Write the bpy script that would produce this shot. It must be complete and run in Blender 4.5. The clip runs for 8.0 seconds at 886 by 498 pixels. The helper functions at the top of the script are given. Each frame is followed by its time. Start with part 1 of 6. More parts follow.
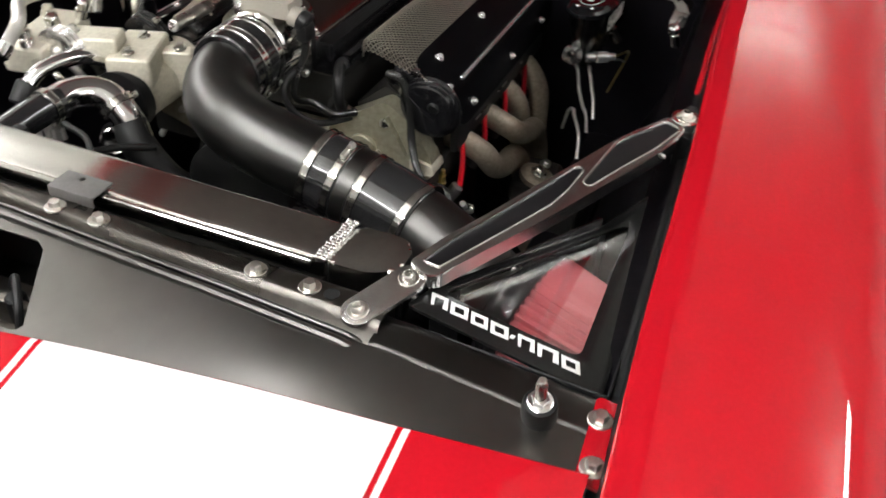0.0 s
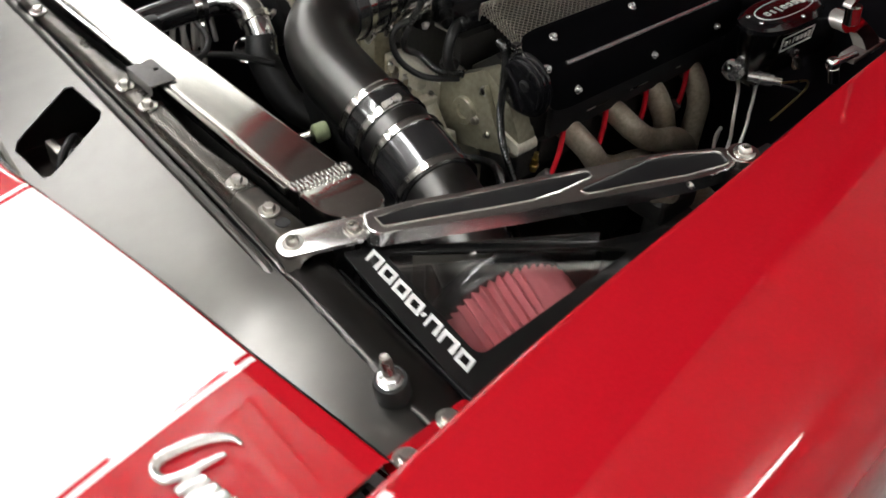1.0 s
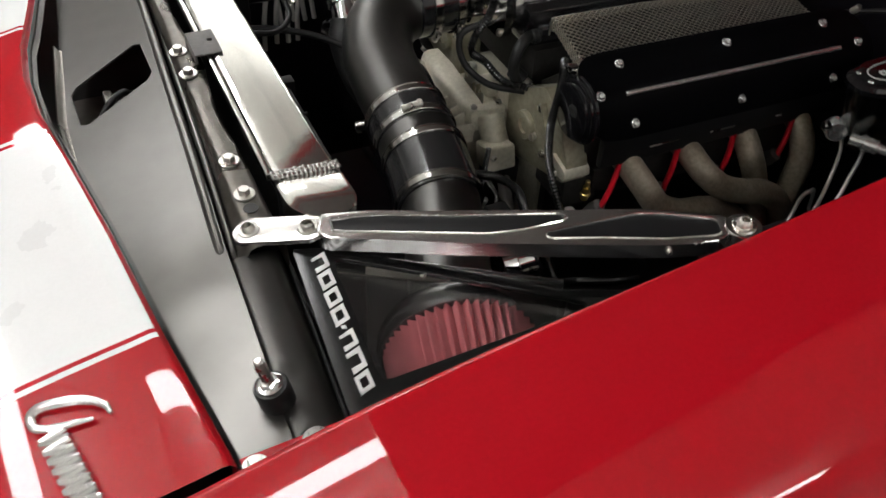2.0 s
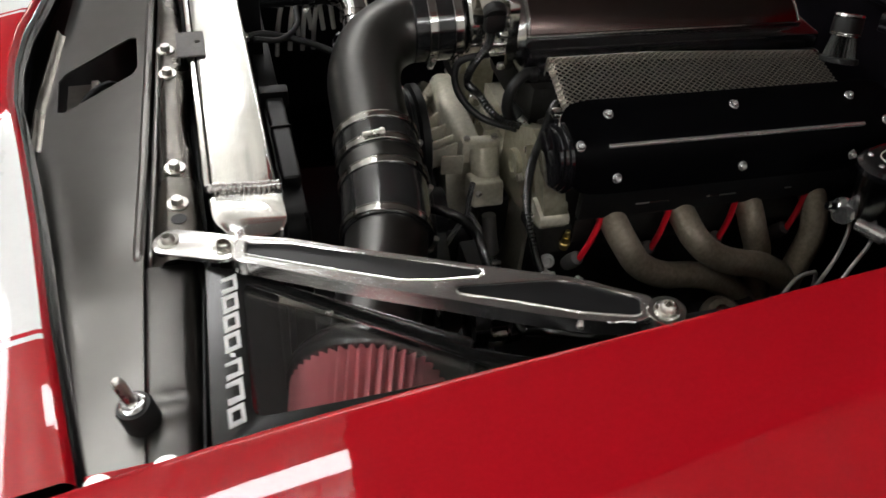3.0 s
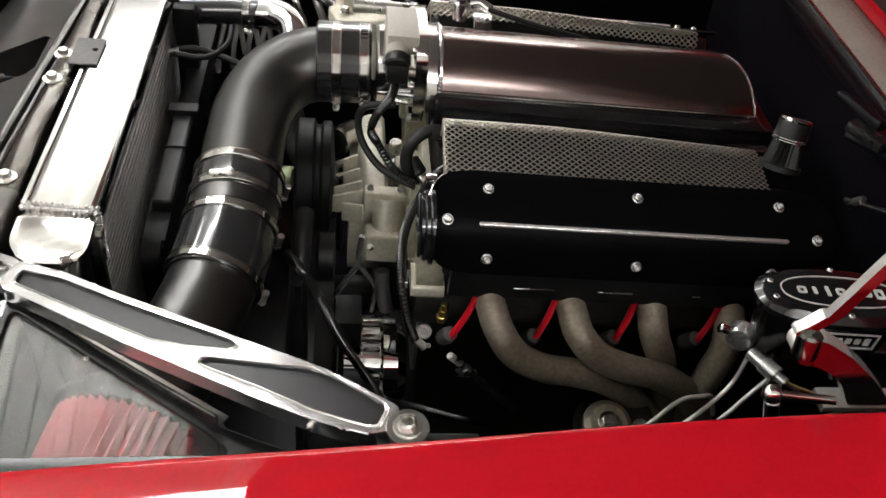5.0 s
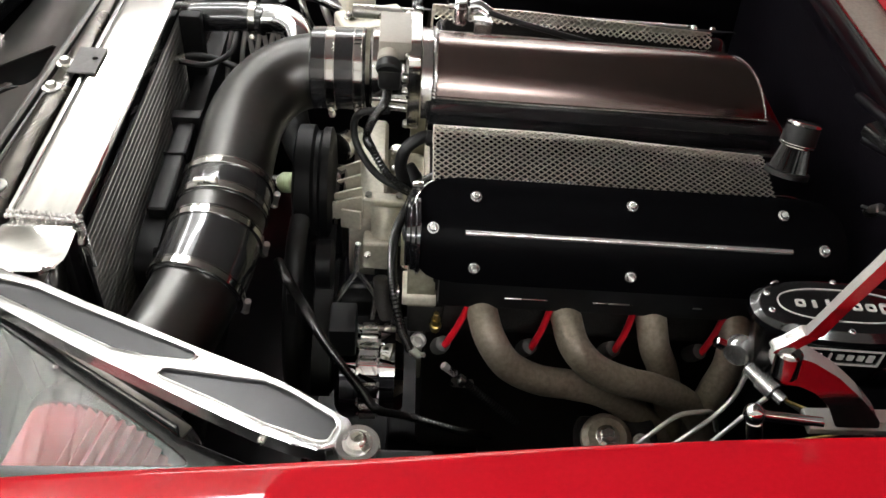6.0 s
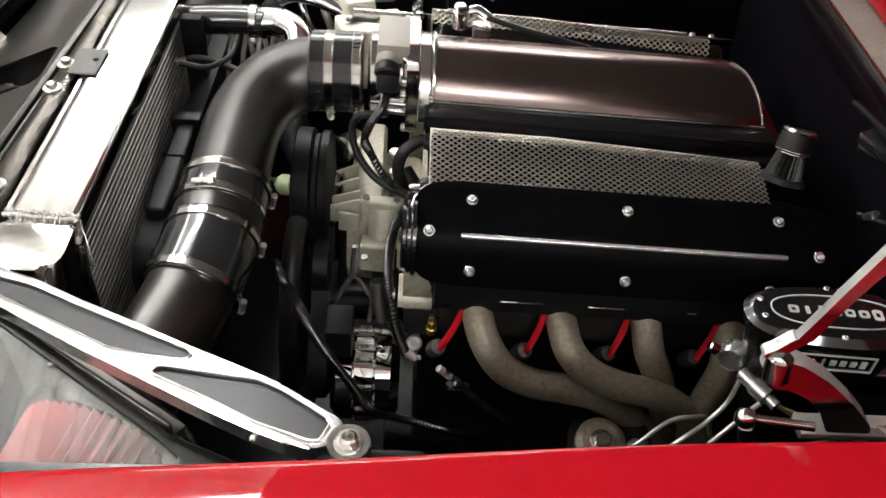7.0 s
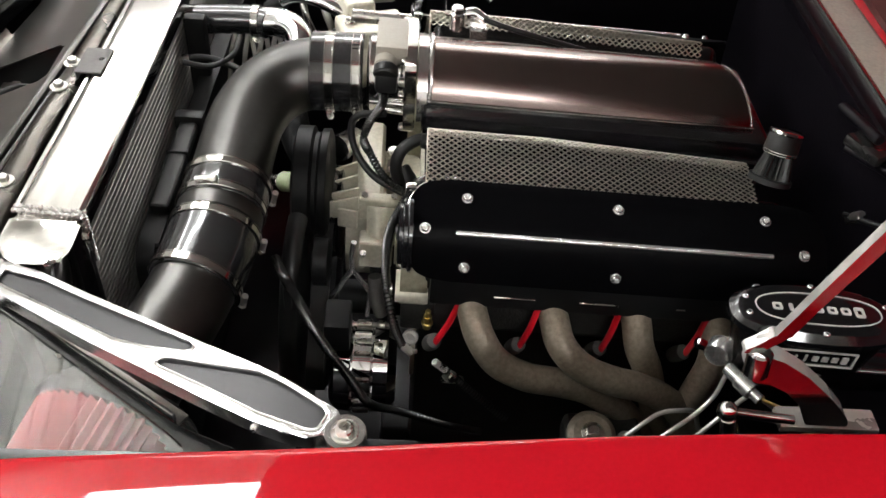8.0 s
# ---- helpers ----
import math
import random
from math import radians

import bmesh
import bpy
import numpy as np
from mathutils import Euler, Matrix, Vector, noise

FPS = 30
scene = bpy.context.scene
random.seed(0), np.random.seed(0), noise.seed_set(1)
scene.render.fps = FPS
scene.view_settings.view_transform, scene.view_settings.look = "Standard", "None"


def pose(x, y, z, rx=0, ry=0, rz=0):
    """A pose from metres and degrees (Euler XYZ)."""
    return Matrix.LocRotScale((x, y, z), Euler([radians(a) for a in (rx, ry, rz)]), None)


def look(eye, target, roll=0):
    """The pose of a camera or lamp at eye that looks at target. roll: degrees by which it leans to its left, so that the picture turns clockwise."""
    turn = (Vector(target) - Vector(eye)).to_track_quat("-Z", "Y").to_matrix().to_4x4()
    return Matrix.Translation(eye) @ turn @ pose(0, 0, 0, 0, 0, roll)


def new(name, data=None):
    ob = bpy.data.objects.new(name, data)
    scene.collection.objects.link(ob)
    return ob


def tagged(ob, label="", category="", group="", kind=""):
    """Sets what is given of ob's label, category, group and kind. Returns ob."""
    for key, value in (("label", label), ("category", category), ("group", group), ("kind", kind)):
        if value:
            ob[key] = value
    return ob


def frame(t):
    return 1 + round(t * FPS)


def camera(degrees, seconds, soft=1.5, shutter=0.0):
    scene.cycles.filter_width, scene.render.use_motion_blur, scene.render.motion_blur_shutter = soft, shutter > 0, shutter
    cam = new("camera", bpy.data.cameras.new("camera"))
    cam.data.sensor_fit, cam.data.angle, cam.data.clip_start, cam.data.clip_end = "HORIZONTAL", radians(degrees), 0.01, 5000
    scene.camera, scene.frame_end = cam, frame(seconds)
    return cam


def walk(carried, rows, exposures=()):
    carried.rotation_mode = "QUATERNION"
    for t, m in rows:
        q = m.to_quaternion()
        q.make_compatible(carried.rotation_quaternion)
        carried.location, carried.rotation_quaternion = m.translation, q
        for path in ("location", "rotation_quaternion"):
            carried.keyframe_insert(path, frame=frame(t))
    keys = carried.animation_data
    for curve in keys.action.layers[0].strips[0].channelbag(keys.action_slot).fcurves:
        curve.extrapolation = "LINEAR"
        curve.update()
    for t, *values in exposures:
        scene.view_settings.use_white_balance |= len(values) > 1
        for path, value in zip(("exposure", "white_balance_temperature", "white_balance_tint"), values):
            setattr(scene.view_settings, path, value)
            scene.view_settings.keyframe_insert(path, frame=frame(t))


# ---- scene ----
cam = camera(54.31, 8.0, shutter=0.4)
PATH = [
    (0, (-1.1488, -0.6454, 1.4910), (0.3212, -0.1151, 0.2428), 3.45),
    (0.5, (-1.0446, -0.7687, 1.4822), (0.2642, 0.0371, 0.2025), 4.91),
    (1, (-0.9398, -0.9409, 1.4925), (0.1247, 0.1200, 0.1730), 3.88),
    (1.2, (-0.8969, -0.9975, 1.5219), (0.0693, 0.1102, 0.1656), 3.53),
    (2.3, (-0.6459, -1.0508, 1.5138), (-0.0332, 0.2793, 0.1517), 4.24),
    (2.5, (-0.6243, -1.0503, 1.5249), (-0.0314, 0.2835, 0.1575), 5.25),
    (3, (-0.5056, -1.0618, 1.5283), (-0.0350, 0.3188, 0.1600), 5.19),
    (3.5, (-0.4156, -1.0639, 1.5163), (-0.0002, 0.3425, 0.1563), 6.56),
    (4, (-0.3390, -1.0295, 1.5269), (0.0271, 0.3736, 0.1495), 7.60),
    (4.5, (-0.2546, -1.0054, 1.5408), (0.0398, 0.4050, 0.1537), 7.42),
    (4.7, (-0.2250, -1.0194, 1.5465), (0.0598, 0.4182, 0.1856), 8.27),
    (6, (-0.0918, -1.0001, 1.5497), (0.0128, 0.4511, 0.1774), 4.92),
    (6.5, (-0.0844, -1.0033, 1.5481), (0.0101, 0.4556, 0.1833), 4.94),
    (7, (-0.0832, -1.0065, 1.5504), (0.0141, 0.4548, 0.1883), 5.25),
    (7.5, (-0.0787, -1.0219, 1.5663), (0.0226, 0.4337, 0.1984), 5.51),
    (8, (-0.0789, -1.0265, 1.5740), (0.0179, 0.4257, 0.2022), 5.57),
]
EXPOSURES = [(0.0, 0.22), (1.0, -0.12), (2.5, -0.7), (3.5, -0.4), (4.0, -0.07), (4.5, 0.0), (6.0, 0.38), (8.0, 0.40)]
walk(cam, [(t, look(eye, target, roll)) for t, eye, target, roll in PATH], EXPOSURES)

# lamps: place, length and turn of each ceiling batten
LIGHT_COLOUR, LIGHT_STRENGTH = (0.985, 0.98, 0.985), 33.0
# set by reflections; the one at x 3.75 is added to light the ceiling
LIGHTS = [(-0.92, 0.58, 0.96, 0), (-0.9, 2.35, 1.6, 0), (1.1, 3.9, 3.0, 0), (3.75, -0.5, 1.4, 90), (-2.15, 0.3, 2.0, 90), (3.7, 1.3, 1.2, 90), (-2.4, -3.4, 1.8, 0), (0.6, -2.5, 1.1, 0)]
HOOD_REAR, HOOD_ANGLE, HOOD_LENGTH = (0.66, 0.955), 42.0, 1.665

# ---------------------------------------------------------------- light
world = bpy.data.worlds.new("room_air")
world.use_nodes = True
world.node_tree.nodes["Background"].inputs[0].default_value = (0.5, 0.5, 0.55, 1)
world.node_tree.nodes["Background"].inputs[1].default_value = 0.04
scene.world = world

# ---------------------------------------------------------------- materials
def mat(name, base, rough=0.5, metal=0.0, coat=0.0, coat_rough=0.05, vary=0.12, scale=40.0, bump=0.0, bump_scale=300.0,
        stretch=(1, 1, 1), rough_vary=0.03, second=None, second_amount=0.5, spec=0.5):
    """A surface with colour variation at two scales, uneven gloss and fine relief."""
    m = bpy.data.materials.new(name)
    m.use_nodes = True
    n, l = m.node_tree.nodes, m.node_tree.links
    p = n["Principled BSDF"]
    p.inputs["Metallic"].default_value = metal
    p.inputs["Coat Weight"].default_value = coat
    p.inputs["Coat Roughness"].default_value = coat_rough
    p.inputs["Specular IOR Level"].default_value = spec
    co = n.new("ShaderNodeTexCoord")
    mp = n.new("ShaderNodeMapping")
    mp.inputs["Scale"].default_value = stretch
    l.new(co.outputs["Object"], mp.inputs[0])
    big, fine = n.new("ShaderNodeTexNoise"), n.new("ShaderNodeTexNoise")
    big.inputs["Scale"].default_value, big.inputs["Detail"].default_value = scale * 0.25, 5
    fine.inputs["Scale"].default_value, fine.inputs["Detail"].default_value = scale * 4, 3
    l.new(mp.outputs[0], big.inputs["Vector"])
    l.new(mp.outputs[0], fine.inputs["Vector"])
    add = n.new("ShaderNodeMath")
    add.operation = "ADD"
    l.new(big.outputs["Fac"], add.inputs[0])
    l.new(fine.outputs["Fac"], add.inputs[1])
    ramp = n.new("ShaderNodeMapRange")
    ramp.inputs["From Min"].default_value, ramp.inputs["From Max"].default_value = 0.7, 1.3
    l.new(add.outputs[0], ramp.inputs["Value"])
    mix = n.new("ShaderNodeMix")
    mix.data_type = "RGBA"
    lo = second or tuple(c * (1 - vary) for c in base)
    hi = tuple(min(1, c * (1 + vary)) for c in base)
    if second:
        lo = tuple(a + (b - a) * second_amount for a, b in zip(base, second))
    mix.inputs[6].default_value, mix.inputs[7].default_value = (*lo, 1), (*hi, 1)
    l.new(ramp.outputs[0], mix.inputs[0])
    l.new(mix.outputs[2], p.inputs["Base Color"])
    rr = n.new("ShaderNodeMapRange")
    rr.inputs["From Min"].default_value, rr.inputs["From Max"].default_value = 0.35, 0.65
    rr.inputs["To Min"].default_value, rr.inputs["To Max"].default_value = max(0.01, rough - rough_vary), min(1, rough + rough_vary)
    l.new(big.outputs["Fac"], rr.inputs["Value"])
    l.new(rr.outputs[0], p.inputs["Roughness"])
    if bump:
        grain = n.new("ShaderNodeTexNoise")
        grain.inputs["Scale"].default_value, grain.inputs["Detail"].default_value = bump_scale, 4
        l.new(mp.outputs[0], grain.inputs["Vector"])
        b = n.new("ShaderNodeBump")
        b.inputs["Strength"].default_value, b.inputs["Distance"].default_value = bump, 0.002
        l.new(grain.outputs["Fac"], b.inputs["Height"])
        l.new(b.outputs[0], p.inputs["Normal"])
    return m


UNDER = mat("dull_red_hood_ribs", (0.17, 0.072, 0.068), 0.7, 0.0, vary=0.2, scale=12, bump=0.2, bump_scale=120)
LINER = mat("dark_grey_hood_liner", (0.15, 0.140, 0.132), 0.75, 0.0, vary=0.18, scale=14, bump=0.2, bump_scale=120)
RED = mat("red_car_paint", (0.46, 0.006, 0.014), 0.45, 0.0, 1.0, 0.03, 0.06, 900, rough_vary=0.03, spec=0.0)
WHITE = mat("white_stripe_paint", (0.86, 0.86, 0.86), 0.3, 0, 1.0, 0.04, 0.02, 60)
SATIN = mat("satin_dark_sheet_metal", (0.145, 0.14, 0.132), 0.30, 1.0, 0, vary=0.06, scale=8, bump=0.015, bump_scale=40, rough_vary=0.03)
SUPPORT = mat("black_enamel_steel", (0.10, 0.098, 0.095), 0.28, 0.8, 0.3, 0.1, 0.2, 20, bump=0.12, bump_scale=45, rough_vary=0.03)
FLANGE = mat("dark_glossy_steel", (0.22, 0.205, 0.185), 0.28, 1.0, vary=0.15, scale=18, bump=0.12, bump_scale=50, rough_vary=0.05)
POLISH = mat("polished_aluminium", (0.74, 0.73, 0.70), 0.13, 1.0, vary=0.05, scale=20, bump=0.03, bump_scale=40, rough_vary=0.05)
BRUSH = mat("machined_aluminium", (0.72, 0.71, 0.69), 0.24, 1.0, vary=0.06, scale=60, stretch=(1, 6, 6), rough_vary=0.03)
WELD = mat("welded_aluminium", (0.80, 0.79, 0.77), 0.20, 1.0, vary=0.10, scale=120, bump=0.2, bump_scale=220)
CHROME = mat("chrome", (0.86, 0.86, 0.87), 0.05, 1.0, vary=0.02, scale=30, rough_vary=0.03)
STEEL = mat("zinc_plated_steel", (0.62, 0.60, 0.56), 0.28, 1.0, vary=0.15, scale=120, rough_vary=0.03)
BLACKANO = mat("black_anodised_pocket", (0.009, 0.009, 0.010), 0.30, 0.0, vary=0.1, scale=60, bump=0.06, bump_scale=900, spec=0.6)
SATINBLACK = mat("satin_black_powder_coat", (0.009, 0.009, 0.0095), 0.42, 0.0, vary=0.15, scale=40, bump=0.02, bump_scale=700, spec=0.3)
COVER = mat("black_coil_cover_paint", (0.0025, 0.0025, 0.003), 0.36, 0.0, 0.0, 0.2, 0.15, 30, bump=0.03, bump_scale=500, spec=0.04)
PIPE = mat("satin_black_intake_tube", (0.105, 0.103, 0.099), 0.34, 1.0, vary=0.05, scale=30, bump=0.03, bump_scale=900, rough_vary=0.02)
SILICONE = mat("glossy_black_silicone", (0.016, 0.016, 0.017), 0.20, 0.0, 1.0, 0.06, 0.15, 50, bump=0.25, bump_scale=60)
SHROUD = mat("dull_black_shroud_plastic", (0.006, 0.006, 0.006), 0.5, vary=0.2, scale=60, bump=0.06, bump_scale=500, spec=0.25)
RUBBER = mat("black_rubber", (0.008, 0.008, 0.008), 0.5, vary=0.2, scale=60, bump=0.1, bump_scale=400)
GLOSSBLACK = mat("gloss_black_enamel", (0.008, 0.008, 0.009), 0.15, 0, 0.8, 0.06, 0.1, 30)
BAYBLACK = mat("black_bay_paint", (0.006, 0.005, 0.007), 0.34, vary=0.25, scale=12, bump=0.1, bump_scale=120, spec=0.22)
PLASTIC = mat("black_plastic", (0.011, 0.011, 0.011), 0.45, vary=0.15, scale=60, bump=0.08, bump_scale=600, spec=0.4)
CAST = mat("cast_aluminium", (0.68, 0.645, 0.54), 0.38, 0.15, vary=0.10, scale=40, bump=0.12, bump_scale=500, second=(0.50, 0.47, 0.375), second_amount=0.7)
CASTDARK = mat("darker_cast_aluminium", (0.34, 0.318, 0.235), 0.30, 0.35, vary=0.15, scale=30, bump=0.12, bump_scale=400, second=(0.20, 0.185, 0.13), second_amount=0.7)
HEADER = mat("ceramic_coated_header_pipe", (0.34, 0.295, 0.23), 0.45, 0.35, vary=0.15, scale=40, bump=0.1, bump_scale=400, second=(0.16, 0.13, 0.09), second_amount=0.6)
BLOCK = mat("dark_engine_block", (0.022, 0.021, 0.019), 0.6, 0.3, vary=0.3, scale=30, bump=0.4, bump_scale=250)
WIRE = mat("red_silicone_lead", (0.62, 0.008, 0.022), 0.4, vary=0.08, scale=80)
MEDIA = mat("red_cotton_filter_media", (0.60, 0.17, 0.185), 0.85, vary=0.15, scale=120, bump=0.5, bump_scale=1500)
PLENUM = mat("dark_brushed_plenum_metal", (0.25, 0.196, 0.182), 0.22, 1.0, vary=0.02, scale=30, rough_vary=0.0)
MESHMETAL = mat("expanded_steel_mesh", (0.74, 0.70, 0.61), 0.32, 0.92, vary=0.06, scale=90, rough_vary=0.0)
GREEN = mat("pale_green_plastic", (0.36, 0.42, 0.24), 0.4, vary=0.08, scale=60)
BRASS = mat("brass_fitting", (0.55, 0.42, 0.16), 0.3, 1.0, vary=0.12, scale=90)
LOGOWHITE = mat("white_cut_vinyl", (0.82, 0.82, 0.82), 0.45, vary=0.02, scale=60)
SENSOR = mat("beige_grey_sensor_case", (0.36, 0.335, 0.285), 0.45, 0.0, vary=0.05, scale=60)
CONCRETE = mat("grey_garage_floor", (0.30, 0.29, 0.28), 0.6, vary=0.2, scale=6, bump=0.2, bump_scale=80)
PLASTER = mat("pale_painted_wall", (0.68, 0.67, 0.65), 0.8, vary=0.06, scale=6, bump=0.1, bump_scale=80)
BOARD = mat("whitewashed_ceiling_board", (0.90, 0.90, 0.85), 0.7, vary=0.08, scale=20, stretch=(8, 0.3, 8), second=(0.52, 0.53, 0.47), second_amount=0.9, bump=0.3, bump_scale=60)


def plank_tones(m, darkest):
    """Gives each plank of one mesh a tone of its own."""
    n, l = m.node_tree.nodes, m.node_tree.links
    base = n["Principled BSDF"].inputs["Base Color"]
    colour = base.links[0].from_socket
    geo, span, mix = n.new("ShaderNodeNewGeometry"), n.new("ShaderNodeMapRange"), n.new("ShaderNodeMix")
    span.inputs["To Min"].default_value, span.inputs["To Max"].default_value = darkest, 1.0
    l.new(geo.outputs["Random Per Island"], span.inputs["Value"])
    mix.data_type, mix.blend_type = "RGBA", "MULTIPLY"
    mix.inputs[0].default_value = 1.0
    l.new(colour, mix.inputs[6])
    l.new(span.outputs[0], mix.inputs[7])
    l.new(mix.outputs[2], base)


plank_tones(BOARD, 0.62)

BILLET = mat("brushed_billet", (0.70, 0.69, 0.68), 0.20, 1.0, vary=0.04, scale=60, stretch=(1.5, 3, 3), bump=0.015, bump_scale=400, rough_vary=0.03)
CLAMP = mat("polished_stainless_band", (0.66, 0.65, 0.62), 0.13, 1.0, vary=0.06, scale=80, rough_vary=0.04)
LIDBLACK = mat("satin_black_lid", (0.010, 0.010, 0.010), 0.22, 0, vary=0.15, scale=40, bump=0.02, bump_scale=500)
FIN = mat("dull_radiator_fin", (0.36, 0.345, 0.325), 0.42, 0.8, vary=0.12, scale=80)
DULLGREY = mat("matte_grey_bracket", (0.13, 0.125, 0.12), 0.55, 0.2, vary=0.12, scale=50, bump=0.06, bump_scale=300)
BOOT = mat("grey_silicone_boot", (0.09, 0.085, 0.08), 0.6, vary=0.15, scale=60)
RESERVOIR = mat("satin_black_cast_reservoir", (0.14, 0.138, 0.135), 0.24, 1.0, 0.0, 0.1, 0.1, 40, bump=0.05, bump_scale=400)
LOOM = mat("glossy_black_split_loom", (0.014, 0.014, 0.013), 0.22, vary=0.1, scale=60, spec=0.9)
SCREW = mat("bright_screw_steel", (0.86, 0.85, 0.83), 0.24, 0.85, vary=0.02, scale=90, rough_vary=0.01)
BRAID = mat("braided_steel", (0.80, 0.78, 0.74), 0.36, 0.8, vary=0.06, scale=300)

# beige holds the board ceiling's reflection in the cowl channel
CHANNEL = mat("beige_ceiling_reflection", (0.40, 0.355, 0.30), 0.6, 0.0, vary=0.15, scale=40, bump=0.1, bump_scale=150)
HINGE = mat("satin_polished_billet", (0.46, 0.445, 0.43), 0.10, 1.0, vary=0.05, scale=60, bump=0.03, bump_scale=60, rough_vary=0.04)
# lighter hinge metal: brightness of its lit edges and base put into the colour
LITALU = mat("hinge_lit_aluminium", (0.68, 0.66, 0.63), 0.24, 0.6, vary=0.05, scale=60, rough_vary=0.04)
MARK = mat("bright_enamel_mark", (0.66, 0.64, 0.61), 0.35, 0.2, vary=0.04, scale=60)


def glass_mat(name):
    m = bpy.data.materials.new(name)
    m.use_nodes = True
    p = m.node_tree.nodes["Principled BSDF"]
    p.inputs["Base Color"].default_value = (0.93, 0.94, 0.93, 1)
    p.inputs["Transmission Weight"].default_value = 1.0
    p.inputs["Roughness"].default_value = 0.02
    p.inputs["IOR"].default_value = 1.58
    p.inputs["Coat Weight"].default_value = 0.7
    p.inputs["Coat IOR"].default_value = 1.6
    p.inputs["Coat Roughness"].default_value = 0.02
    return m


ACRYLIC = glass_mat("clear_acrylic_sheet")


def glow_mat(name, colour, strength):
    m = bpy.data.materials.new(name)
    m.use_nodes = True
    p = m.node_tree.nodes["Principled BSDF"]
    p.inputs["Base Color"].default_value = (0.8, 0.8, 0.8, 1)
    p.inputs["Emission Color"].default_value = (*colour, 1)
    p.inputs["Emission Strength"].default_value = strength
    return m


TUBE = glow_mat("lit_diffuser", LIGHT_COLOUR, LIGHT_STRENGTH)


# ---------------------------------------------------------------- building helpers
ENGINE_TILT = [False]  # the engine leans back a little in its mounts


def finish(bm, name, material, smooth=True, angle=35):
    me = bpy.data.meshes.new(name)
    if ENGINE_TILT[0]:
        for v in bm.verts:
            v.co.z -= 0.030 * v.co.x
    bmesh.ops.recalc_face_normals(bm, faces=bm.faces[:])
    if smooth:
        for f in bm.faces:
            f.smooth = True
        for e in bm.edges:
            if len(e.link_faces) == 2 and e.calc_face_angle(0) > radians(angle):
                e.smooth = False
    bm.to_mesh(me)
    bm.free()
    for x in (material if isinstance(material, (list, tuple)) else [material]):
        me.materials.append(x)
    return me


def thing(name, at, label, category, group="", kind=""):
    ob = new(name)
    ob.location = at
    ob.empty_display_size = 0.02
    return tagged(ob, label, category, group, kind)


def part(name, bm, material, parent, label="", smooth=True, angle=35):
    ob = new(name, finish(bm, name, material, smooth, angle))
    ob.parent = parent
    top = parent
    while top.parent:
        top = top.parent
    if parent is top:
        ob.matrix_parent_inverse = Matrix.Translation(-Vector(top.location))
    if label:
        ob["label"] = label
    return ob


def solid(name, bm, material, label, category, group="", kind="", smooth=True, angle=35):
    """A top-level thing that is one mesh."""
    return tagged(new(name, finish(bm, name, material, smooth, angle)), label, category, group, kind)


def box(bm, c, s, m=None, bevel=0.002, seg=2):
    """A bevelled block with its middle at c and the sizes s, in the frame m."""
    r = bmesh.ops.create_cube(bm, size=1)
    vs = r["verts"]
    for v in vs:
        v.co = Vector((v.co.x * s[0], v.co.y * s[1], v.co.z * s[2])) + Vector(c)
    es = list({e for v in vs for e in v.link_edges})
    if bevel:
        out = bmesh.ops.bevel(bm, geom=es, offset=min(bevel, 0.45 * min(s)), segments=seg, affect="EDGES", profile=0.6)
        vs = list({v for f in out["faces"] for v in f.verts} | {v for v in vs if v.is_valid})
    if m is not None:
        for v in vs:
            v.co = m @ v.co
    return vs


def axes_of(d):
    d = Vector(d).normalized()
    a = Vector((0, 0, 1)) if abs(d.z) < 0.9 else Vector((1, 0, 0))
    u = d.cross(a).normalized()
    return d, u, d.cross(u).normalized()


def lathe(bm, profile, at, axis, seg=24, cap=True):
    """Turns (distance along axis, radius) pairs about the axis from the point at."""
    d, u, w = axes_of(axis)
    at = Vector(at)
    rings = []
    for h, r in profile:
        rings.append([bm.verts.new(at + d * h + (u * math.cos(k * math.tau / seg) + w * math.sin(k * math.tau / seg)) * r) for k in range(seg)])
    for a, b in zip(rings, rings[1:]):
        for k in range(seg):
            bm.faces.new((a[k], a[(k + 1) % seg], b[(k + 1) % seg], b[k]))
    if cap:
        bm.faces.new(rings[0])
        bm.faces.new(rings[-1])
    return rings


def rod(bm, a, b, r, seg=16):
    a, b = Vector(a), Vector(b)
    n = (b - a).length
    e = min(r * 0.2, n * 0.2)
    return lathe(bm, [(0, r - e), (e, r), (n - e, r), (n, r - e)], a, b - a, seg)


def spline(pts, n=12):
    """A smooth line through the points."""
    p = [Vector(q) for q in pts]
    p = [2 * p[0] - p[1]] + p + [2 * p[-1] - p[-2]]
    out = []
    for i in range(1, len(p) - 2):
        for k in range(n):
            t = k / n
            a, b, c, d = p[i - 1], p[i], p[i + 1], p[i + 2]
            out.append(0.5 * (2 * b + (c - a) * t + (2 * a - 5 * b + 4 * c - d) * t * t + (3 * b - a - 3 * c + d) * t ** 3))
    out.append(p[-2])
    return out


